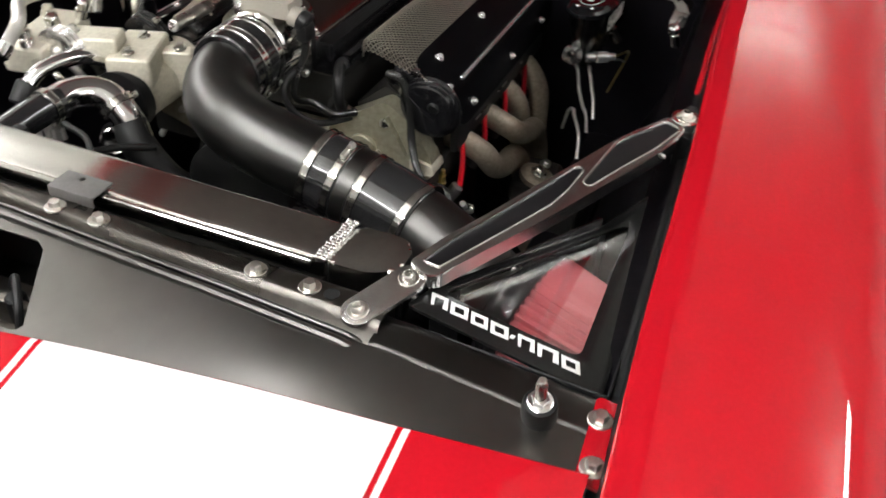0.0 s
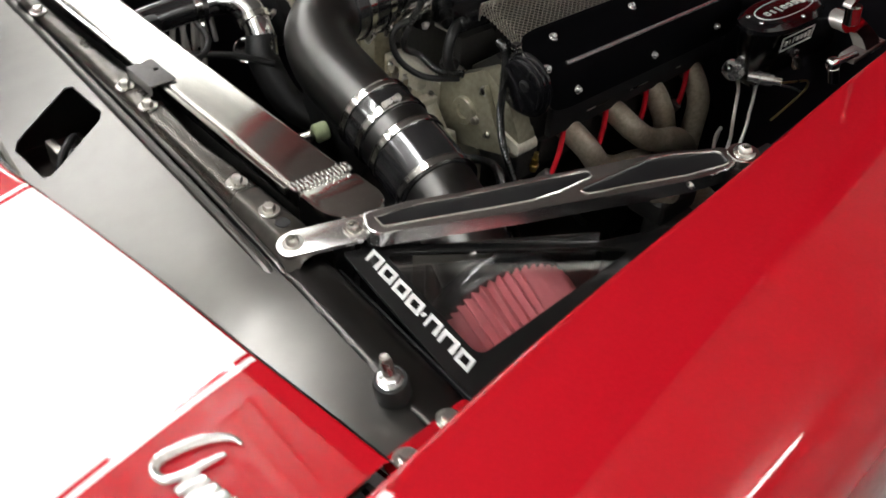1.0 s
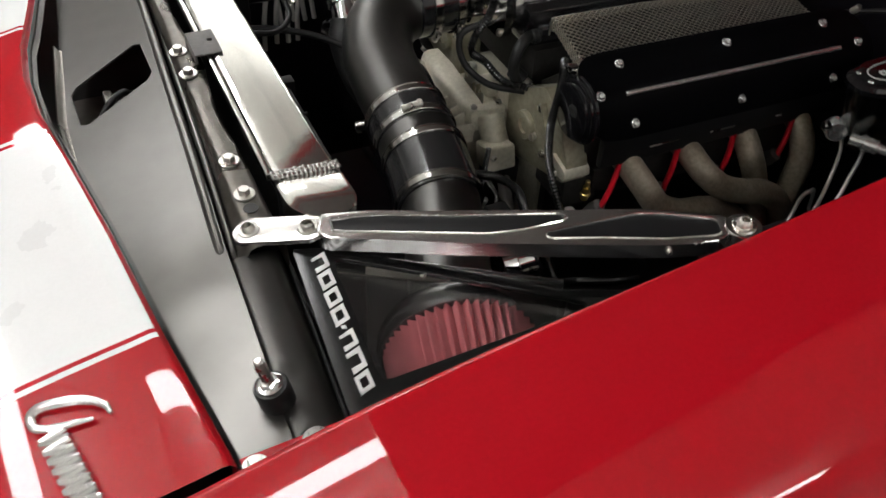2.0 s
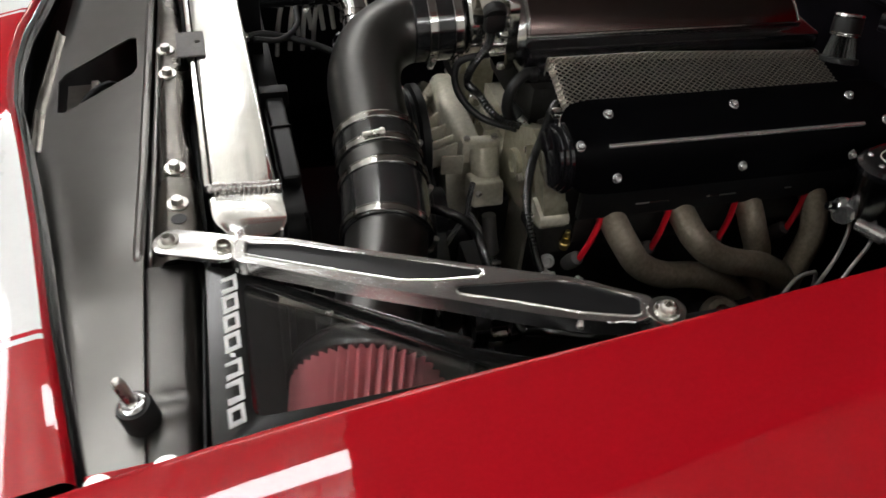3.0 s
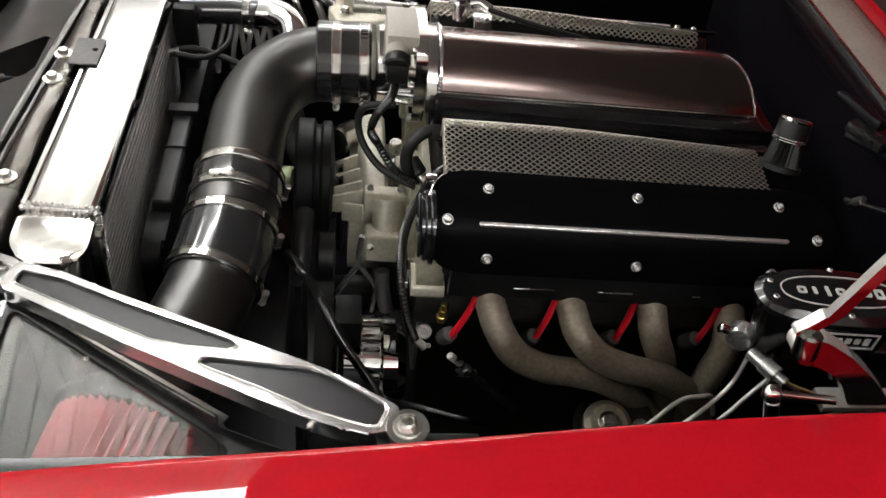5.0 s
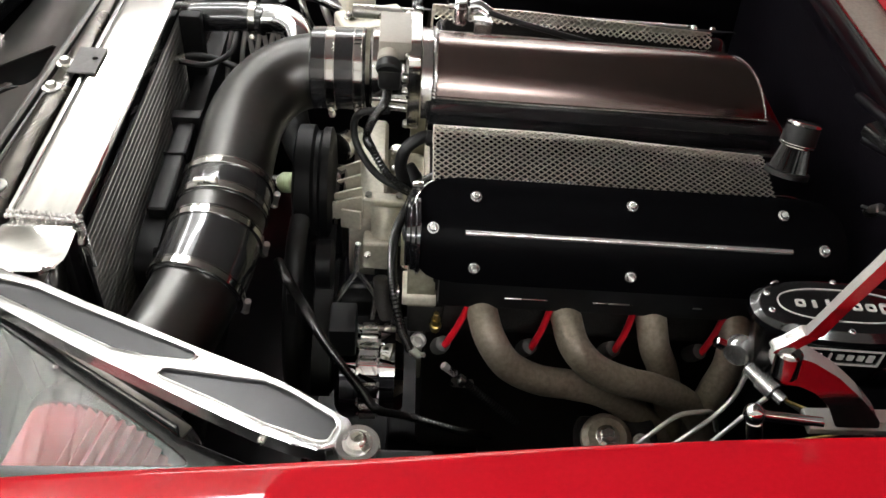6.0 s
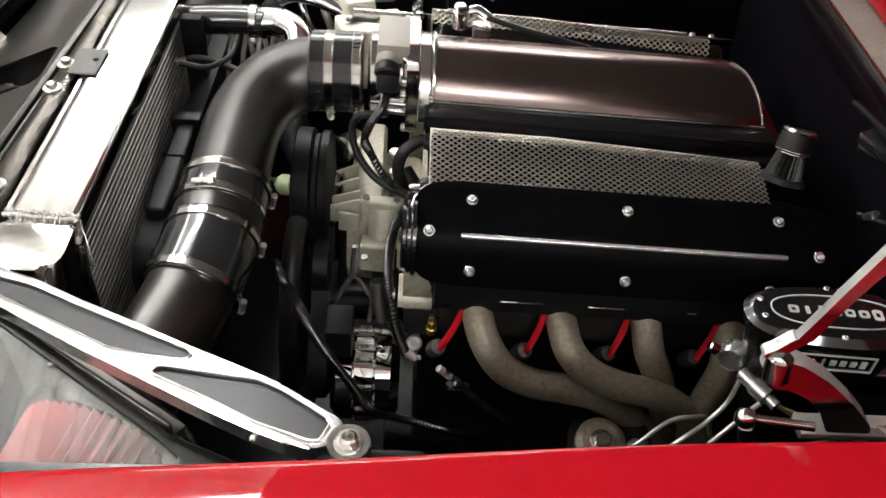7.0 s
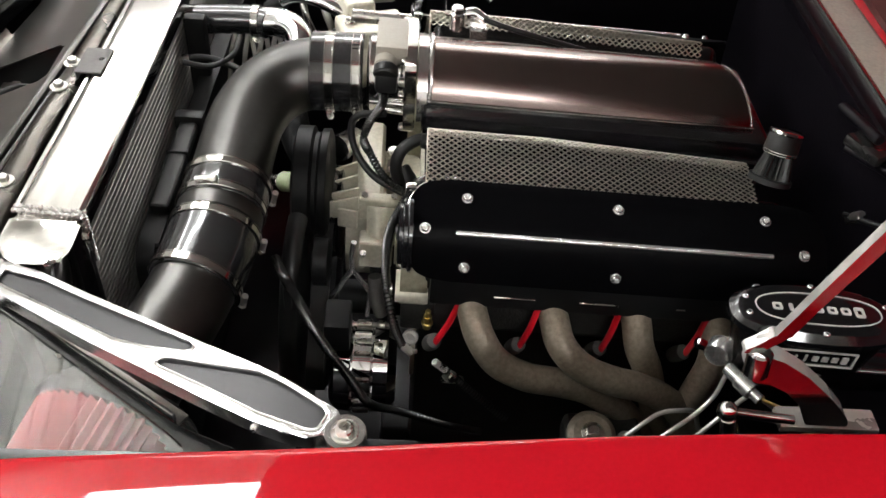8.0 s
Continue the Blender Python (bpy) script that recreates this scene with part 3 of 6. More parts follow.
def radiator_support():
    t = thing("radiator_support", (-0.56, YC, 0.89), "black enamelled steel radiator support with bolts", "car frame")
    bm = bmesh.new()
    rng = random.Random(2)
    ny, sect = 60, [(None, -0.020), (-0.577, -0.006), (-0.573, 0.001), (-0.568, 0.0030), (-0.556, 0.0035), (-0.545, 0.0032), (-0.539, 0.0005), (-0.536, -0.010), (-0.535, -0.05)]
    rows = []
    for j in range(ny + 1):
        y = -0.375 + j * (1.03 / ny)
        wide = 0.012 * math.exp(-((y - 0.03) / 0.07) ** 2)
        row = []
        for i, (x, dz) in enumerate(sect):
            shift = seam(y) + 0.587 + 0.006
            xx = seam(y) + 0.002 if x is None else (x + shift * 0.5 if i < 4 else x + 0.008 * math.exp(-((y - 0.035) / 0.05) ** 2) - 0.004 * math.exp(-((y + 0.12) / 0.06) ** 2))
            row.append(bm.verts.new((xx, y, 0.8835 + dz + rng.uniform(-0.0003, 0.0003))))
        rows.append(row)
    for a, b in zip(rows, rows[1:]):
        for i in range(len(sect) - 1):
            bm.faces.new((a[i], a[i + 1], b[i + 1], b[i]))
    bmesh.ops.solidify(bm, geom=bm.faces[:], thickness=0.003)
    part("top_flange", bm, FLANGE, t, angle=50)
    # the wrinkled leg that runs down to the fender
    bm = bmesh.new()
    rows = []
    sect2 = [(0.000, -0.0040), (0.002, 0.0008), (0.006, 0.0016), (0.020, 0.0018), (0.036, 0.0016), (0.046, 0.0005), (0.052, -0.006), (0.054, -0.05)]
    for j in range(31):
        y = -0.372 - j * 0.0082
        s = j / 30
        dent = 0.0024 * math.sin((s - 0.7) * 40) * math.exp(-((s - 0.7) / 0.07) ** 2)
        rows.append([bm.verts.new((seam(y) + x, y, filler_z(seam(y), y) + dz + dent * math.sin(min(1.0, x / 0.05) * 3.14))) for x, dz in sect2])
    for a, b in zip(rows, rows[1:]):
        for i in range(len(sect2) - 1):
            bm.faces.new((a[i], a[i + 1], b[i + 1], b[i]))
    bmesh.ops.solidify(bm, geom=bm.faces[:], thickness=0.003)
    part("side_leg", bm, SATIN, t, angle=60)
    for y in (0.045, -0.016, -0.221, -0.286):
        bolt(t, (-0.557, y, 0.8872), (0, 0, 1), 0.0072, 0.007, 0.0125, hexhead=True)
    for y in (0.31, 0.37):
        bolt(t, (-0.557, y, 0.8872), (0, 0, 1), 0.0072, 0.007, 0.0125, hexhead=True)
    # the flange is not cut here: a black disc gives the hole's darkness
    bm = bmesh.new()
    lathe(bm, [(0, 0.0085), (0.0006, 0.0085), (0.0006, 0.001)], (-0.557, -0.312, 0.8870), (0, 0, 1), 16)
    part("hole_disc", bm, RUBBER, t, "black disc standing for the shade in an open bolt hole")


radiator_support()


def radiator():
    t = thing("radiator", (-0.48, YC, 0.6), "polished aluminium radiator with a welded top tank", "radiator")
    x0, x1, top = -0.519, -0.446, 0.897
    lean = Matrix(((1, 0, 0, 0), (0, 1, 0, 0), (-0.06, 0, 1, 0.06 * x0), (0, 0, 0, 1)))
    bm = bmesh.new()
    box(bm, ((x0 + x1) / 2, 0.20, top - 0.016), (x1 - x0, 0.965, 0.032), lean, 0.008, 4)
    part("top_tank", bm, POLISH, t)
    # rounded end cap
    bm = bmesh.new()
    ring0 = rounded([(x0 - 0.003, -0.282), (x0 - 0.002, -0.335), (x0 + 0.018, -0.365), (x1 - 0.008, -0.362), (x1 + 0.004, -0.342), (x1 + 0.002, -0.282)], 0.014)
    plate(bm, ring0, top - 0.085, top - 0.001, m=lean, bevel=0.007)
    part("end_cap", bm, POLISH, t)
    # weld beads round the joint
    rng = random.Random(7)
    for name, line in (("weld_bead", [(x0 - 0.002, -0.283), (x1 + 0.002, -0.283)]), ("weld_bead", [(x0 - 0.002, -0.276), (x1 + 0.002, -0.276)])):
        bm = bmesh.new()
        for i in range(15):
            f = i / 14
            x = line[0][0] + (line[1][0] - line[0][0]) * f
            lathe(bm, [(-0.0030, 0.0015), (-0.0016, 0.0036), (0.0012, 0.0038), (0.0030, 0.0018)], (x, line[0][1] + rng.uniform(-0.0012, 0.0012), top + 0.0005 - 0.06 * (x - x0)), (1, 0.5, 0), 10)
        tagged(part(name, bm, WELD, t, "rippled weld bead"), kind="stuff")
    bm = bmesh.new()
    for i in range(18):
        lathe(bm, [(-0.0022, 0.0012), (-0.001, 0.003), (0.001, 0.003), (0.0022, 0.0012)], (x1 + 0.003, -0.2795 + rng.uniform(-0.001, 0.001), top - 0.008 - 0.004 * i), (0, 0.4, 1), 8)
    tagged(part("weld_bead", bm, WELD, t, "rippled weld bead"), kind="stuff")
    # a thin polished lip at the front of the tank
    bm = bmesh.new()
    box(bm, (x0 - 0.004, 0.10, top - 0.008), (0.007, 0.74, 0.012), None, 0.0025, 3)
    part("tank_lip", bm, POLISH, t)
    bm = bmesh.new()
    box(bm, (-0.484, 0.20, 0.6125), (0.056, 0.95, 0.525), None, 0.002)
    part("core", bm, BLOCK, t, "dark finned core")
    for i in range(46):
        if i == 0:
            bm = bmesh.new()
            box(bm, (0, 0, 0), (0.012, 0.95, 0.0030), None, 0.0008, 1)
            fin_mesh = finish(bm, "core_tube", FIN)
        ob = new("core_tube", fin_mesh)
        ob.parent = t
        ob.matrix_parent_inverse = Matrix.Translation(-Vector(t.location))
        ob.location = (-0.4540, 0.20, 0.862 - i * 0.0104)
    bm = bmesh.new()
    box(bm, (-0.482, 0.20, 0.35), (0.06, 0.95, 0.06), None, 0.006)
    part("bottom_tank", bm, POLISH, t)
    for y in (-0.285, 0.685):
        bm = bmesh.new()
        box(bm, (-0.478, y, 0.60), (0.065, 0.012, 0.48), None, 0.003)
        part("side_plate", bm, SATINBLACK, t, "black side plate")
    bm = bmesh.new()
    rod(bm, (-0.447, -0.287, 0.868), (-0.440, -0.287, 0.868), 0.007, 6)
    part("side_nut", bm, STEEL, t)


radiator()


def tank_bracket():
    t = thing("tank_bracket", (-0.52, 0.057, 0.90), "small grey bracket with one hole on the radiator", "bracket")
    bm = bmesh.new()
    hole = [(-0.513 + 0.0040 * math.cos(k * math.tau / 12), 0.040 + 0.0040 * math.sin(k * math.tau / 12)) for k in range(12)]
    plate(bm, [(-0.541, 0.004), (-0.504, 0.004), (-0.504, 0.068), (-0.541, 0.068)], 0.8980, 0.9005, [hole], bevel=0.0008)
    part("top_plate", bm, DULLGREY, t)
    bm = bmesh.new()
    box(bm, (-0.540, 0.036, 0.892), (0.003, 0.063, 0.014), None, 0.001)
    part("front_fold", bm, DULLGREY, t)


tank_bracket()


def shroud():
    t = thing("fan_shroud", (-0.40, 0.2, 0.6), "black plastic electric fan shroud behind the radiator", "fan shroud")
    bm = bmesh.new()
    ring = [(0.2 + 0.20 * math.cos(k * math.tau / 40), 0.51 + 0.19 * math.sin(k * math.tau / 40)) for k in range(40)]
    outer = rounded([(-0.21, 0.31), (0.60, 0.31), (0.60, 0.765), (-0.21, 0.765)], 0.04)
    m = Matrix(((0, 0, 1, 0), (1, 0, 0, 0), (0, 1, 0, 0), (0, 0, 0, 1)))
    plate(bm, outer, -0.430, -0.400, [ring], m=m, bevel=0.006)
    part("housing", bm, SHROUD, t)
    bm = bmesh.new()
    box(bm, (-0.4135, -0.030, 0.772), (0.028, 0.200, 0.020), None, 0.007, 3)
    box(bm, (-0.4130, 0.076, 0.776), (0.044, 0.022, 0.030), None, 0.004, 2)
    box(bm, (-0.4130, -0.012, 0.774), (0.031, 0.003, 0.022), None, 0.001, 1)
    part("upper_rib", bm, PLASTIC, t, "black clip rail")
    bm = bmesh.new()
    box(bm, (-0.428, 0.232, 0.79), (0.034, 0.022, 0.16), None, 0.005, 2)
    part("side_edge", bm, SHROUD, t)
    bm = bmesh.new()
    lathe(bm, [(0, 0.06), (0.03, 0.06), (0.04, 0.05)], (-0.41, 0.2, 0.51), (1, 0, 0), 32)
    part("motor", bm, SHROUD, t)
    for k in range(7):
        a = k * math.tau / 7
        bm = bmesh.new()
        m = Matrix.Translation((-0.41, 0.2, 0.51)) @ Matrix.Rotation(a, 4, "X") @ Matrix.Rotation(radians(25), 4, "Z")
        box(bm, (0, 0, 0.12), (0.004, 0.055, 0.14), m, 0.0015)
        part("blade", bm, SHROUD, t)


shroud()


def hood_pin():
    t = thing("hood_pin", (-0.609, -0.553, 0.85), "chrome hood pin in a black rubber bumper", "hood pin")
    base, lean = Vector((-0.602, -0.555, 0.853)), Vector((-0.20, 0.0, 1))
    bm = bmesh.new()
    lathe(bm, [(-0.016, 0.0178), (-0.010, 0.0172), (0.004, 0.0168), (0.006, 0.0172), (0.031, 0.0168), (0.034, 0.0155), (0.034, 0.008)], base, lean, 28)
    part("rubber_bumper", bm, RUBBER, t)
    bm = bmesh.new()
    lathe(bm, [(0.033, 0.0125), (0.036, 0.0125), (0.037, 0.011), (0.037, 0.007)], base, lean, 24)
    part("washer", bm, CHROME, t)
    bm = bmesh.new()
    lathe(bm, [(0.036, 0.009), (0.041, 0.009), (0.042, 0.008)], base, lean, 6)
    part("nut", bm, CHROME, t)
    bm = bmesh.new()
    lathe(bm, [(0.03, 0.0058), (0.064, 0.0058), (0.067, 0.0045), (0.071, 0.0045), (0.073, 0.003)], base, lean, 20)
    part("pin", bm, STEEL, t)


hood_pin()


def corner_tab():
    t = thing("corner_bracket", (-0.61, -0.613, 0.865), "red painted corner bracket with two bolts", "bracket")
    bm = bmesh.new()
    plate(bm, rounded([(-0.665, -0.632), (-0.56, -0.628), (-0.555, -0.600), (-0.66, -0.604)], 0.008), 0.8585, 0.8625, bevel=0.001)
    part("tab", bm, RED, t)
    bolt(t, (-0.585, -0.610, 0.8625), (0, 0, 1), 0.0075, 0.008, 0.0125, hexhead=True)
    bolt(t, (-0.642, -0.617, 0.8625), (0, 0, 1), 0.0075, 0.008, 0.0125, hexhead=True)


corner_tab()


# ---------------------------------------------------------------- bay walls
def bay():
    bm = bmesh.new()
    box(bm, (0.60, YC, 0.4575), (0.04, 1.24, 0.915), None, 0.01)
    t = thing("firewall", (0.60, YC, 0.475), "flat black firewall at the back of the engine bay", "car panel")
    part("panel", bm, BAYBLACK, t)
    bm = bmesh.new()
    box(bm, (0.577, YC, 0.897), (0.012, 1.20, 0.020), None, 0.003)
    part("top_flange", bm, BAYBLACK, t)
    for s, name in ((-1, "inner_fender"), (1, "inner_fender")):
        t = thing(name, (0.0, YC + s * 0.58, 0.7), "satin black inner fender panel below the fender edge", "car panel", "inner fenders")
        bm = bmesh.new()
        rows = []
        for i in range(28):
            x = -0.56 + i * 0.0435
            top = edge_z(x) - 0.055
            row = []
            for dy, z in ((0.0, top), (0.035, top - 0.005), (0.05, top - 0.03), (0.07, top - 0.12), (0.10, 0.62), (0.15, 0.5), (0.2, 0.3)):
                y = edge_y(x) - 0.01 + dy
                row.append(bm.verts.new((x, y if s < 0 else 2 * YC - y, z)))
            rows.append(row)
        coords = [[tuple(v.co) for v in r] for r in rows]
        bm.free()
        for piece, lo, hi in (("top_flange", 0, 2), ("side_panel", 2, 6)):
            bm = bmesh.new()
            grid = [[bm.verts.new(c) for c in r[lo:hi + 1]] for r in coords]
            for a, b in zip(grid, grid[1:]):
                for i in range(hi - lo):
                    bm.faces.new((a[i], a[i + 1], b[i + 1], b[i]))
            bmesh.ops.solidify(bm, geom=bm.faces[:], thickness=0.003)
            part(piece, bm, BAYBLACK, t, angle=60)
    # cowl: bright lip, channel with the ceiling's reflection as beige colour, red top panel
    t = thing("cowl_panel", (0.66, YC, 0.95), "red cowl panel with a reflection-tinted channel and bright lip", "car panel")
    bm = bmesh.new()
    box(bm, (0.602, YC, 0.919), (0.006, 1.2, 0.010), None, 0.002)
    part("front_lip", bm, BRUSH, t, "bright front lip")
    bm = bmesh.new()
    box(bm, (0.640, YC, 0.9175), (0.070, 1.2, 0.005), None, 0.002)
    part("channel", bm, CHANNEL, t, "channel coloured beige for the ceiling's reflection")
    bm = bmesh.new()
    box(bm, (0.78, YC, 0.953), (0.20, 1.2, 0.006), Matrix.Translation((0.68, 0, 0.953)) @ Matrix.Rotation(radians(-8), 4, "Y") @ Matrix.Translation((-0.68, 0, -0.953)), 0.003)
    part("top_panel", bm, RED, t)
    bm = bmesh.new()
    box(bm, (0.678, YC, 0.934), (0.006, 1.2, 0.036), None, 0.002)
    part("step", bm, RED, t)
    # dark well under the filler panel and the latch opening
    t = thing("splash_well", (-0.66, YC, 0.75), "black sheet-metal well under the filler panel", "car panel")
    bm = bmesh.new()
    box(bm, (-0.655, YC, 0.745), (0.25, 1.18, 0.006), None, 0.002)
    part("floor_sheet", bm, RUBBER, t)
    for x, z0, z1 in ((-0.776, 0.748, 0.832), (-0.532, 0.40, 0.835)):
        bm = bmesh.new()
        box(bm, (x, YC, (z0 + z1) / 2), (0.004, 1.16, z1 - z0), None, 0.001)
        part("upright_sheet", bm, RUBBER, t)
    # crossmember and floor of the bay
    t = thing("splash_tray", (0.05, YC, 0.0), "dark tray under the engine bay", "car panel")
    for piece, c, d in (("pan", (0.05, YC, 0.12), (1.3, 1.1, 0.24)), ("crossmember", (-0.02, YC, 0.25), (0.16, 1.08, 0.04)), ("stiffener", (0.36, YC, 0.246), (0.05, 1.06, 0.024))):
        bm = bmesh.new()
        box(bm, c, d, None, 0.01)
        part(piece, bm, BAYBLACK, t)
    bm = bmesh.new()
    box(bm, (0.03, -0.40, 0.42), (1.15, 0.09, 0.13), None, 0.015)
    solid("frame_rail", bm, BAYBLACK, "black painted frame rail beside the engine", "car frame")


bay()
# ---------------------------------------------------------------- front corner: strap, brace, air box
def strap():
    t = thing("mount_strap", (-0.542, -0.363, 0.895), "polished flat strap with two hex bolts", "bracket")
    a, b = Vector((-0.569, -0.348)), Vector((-0.513, -0.380))
    d = (b - a).normalized()
    n = Vector((-d.y, d.x))
    pts = []
    for c, s in ((a, -1), (b, 1)):
        for k in range(13):
            q = radians(-90 + 15 * k)
            pts.append(c + d * (s * math.cos(q) * 0.018) + n * (s * math.sin(q) * 0.018))
    bm = bmesh.new()
    lift = lambda x, y: (x + 0.541) * 0.2  # noqa: E731
    plate(bm, [(p.x, p.y) for p in pts], 0.8890, 0.8940, bevel=0.001, top=lift)
    part("plate", bm, BRUSH, t)
    for p in (a, b):
        bolt(t, (p.x, p.y, 0.8940 + lift(p.x, p.y)), (-0.2, 0, 1), 0.0075, 0.007, 0.0115, hexhead=False)


strap()


def brace():
    """The billet tie bar from the radiator support to the fender."""
    t = thing("tie_bar", (-0.32, -0.485, 0.92), "polished billet tie bar with black pockets", "tie bar")
    tilt = lambda x, y: (x + 0.494) * 0.092  # noqa: E731
    z1 = 0.9085
    outline = [(-0.4960, -0.3725), (-0.4470, -0.3935), (-0.3925, -0.4235), (-0.3395, -0.4505), (-0.2680, -0.4880), (-0.2100, -0.5170), (-0.1790, -0.5340), (-0.1255, -0.5712), (-0.1240, -0.5800), (-0.1310, -0.5940), (-0.1460, -0.6000),
               (-0.1720, -0.5935), (-0.2025, -0.5808), (-0.2490, -0.5565), (-0.3210, -0.5165), (-0.3710, -0.4892), (-0.4220, -0.4590), (-0.4810, -0.4235), (-0.5045, -0.4105), (-0.5085, -0.3960)]
    pocket1 = [(-0.4900, -0.3868), (-0.4470, -0.4020), (-0.3930, -0.4310), (-0.3400, -0.4575), (-0.2740, -0.4895), (-0.2690, -0.4975), (-0.2760, -0.5020), (-0.3180, -0.4945), (-0.3505, -0.4845), (-0.4000, -0.4575), (-0.4480, -0.4305), (-0.4925, -0.4055)]
    pocket2 = [(-0.3010, -0.5110), (-0.2950, -0.5085), (-0.2040, -0.5262), (-0.1800, -0.5395), (-0.1395, -0.5685), (-0.1360, -0.5755), (-0.1435, -0.5915), (-0.1520, -0.5915), (-0.1975, -0.5730), (-0.2467, -0.5455), (-0.2995, -0.5180)]
    bm = bmesh.new()
    plate(bm, rounded(outline, 0.006, 3)[::-1], z1 - 0.018, z1, [rounded(pocket1, 0.003, 3), rounded(pocket2, 0.003, 3)], bevel=0.0026, top=tilt)
    part("bar", bm, BILLET, t, angle=14)
    for p in (pocket1, pocket2):
        q = rounded(p, 0.003, 3)
        c = sum((Vector(v) for v in q), Vector((0, 0))) / len(q)
        bm = bmesh.new()
        plate(bm, [tuple(c + (Vector(v) - c) * 0.999) for v in q][::-1], z1 - 0.016, z1 - 0.0035, top=tilt)
        part("pocket_floor", bm, BLACKANO, t, "black anodised pocket floor")
        bm = bmesh.new()
        ring = [(x, y, z1 + 0.0002 + tilt(x, y)) for x, y in q]
        sweep(bm, ring + ring[:1], 0.0011, 6, 1, cap=False)
        part("pocket_rim", bm, POLISH, t, "bright machined rim")
    # lower web that shows behind the bar's upper edge
    bm = bmesh.new()
    plate(bm, rounded([(-0.452, -0.401), (-0.424, -0.4035), (-0.312, -0.4660), (-0.312, -0.480), (-0.452, -0.420)], 0.004, 3), z1 - 0.026, z1 - 0.019, bevel=0.0012, top=tilt)
    part("lower_web", bm, BILLET, t, angle=14)
    # end eye at the fender
    e = Vector((-0.119, -0.595, 0.9435))
    bm = bmesh.new()
    lathe(bm, [(-0.024, 0.0185), (-0.001, 0.019), (0.001, 0.018), (0.001, 0.009)], e, (-0.05, 0, 1), 36)
    part("end_eye", bm, POLISH, t)
    bolt(t, e + Vector((0, 0, 0.001)), (-0.05, 0, 1), 0.0085, 0.007, 0.0125)
    bm = bmesh.new()
    lathe(bm, [(0, 0.0032), (0.003, 0.0032), (0.005, 0.002)], (-0.20, -0.582, 0.928), (0, -1, 0), 12)
    part("side_screw", bm, STEEL, t)
    bm = bmesh.new()
    box(bm, (-0.10, -0.605, 0.905), (0.09, 0.03, 0.05), None, 0.004)
    part("end_bracket", bm, SATINBLACK, t, "black bracket under the bar's end")
    return t


brace()

LID = 0.867


def lid_z(x, y):
    return 0.03 * (x + 0.53) + 0.15 * (y + 0.5)


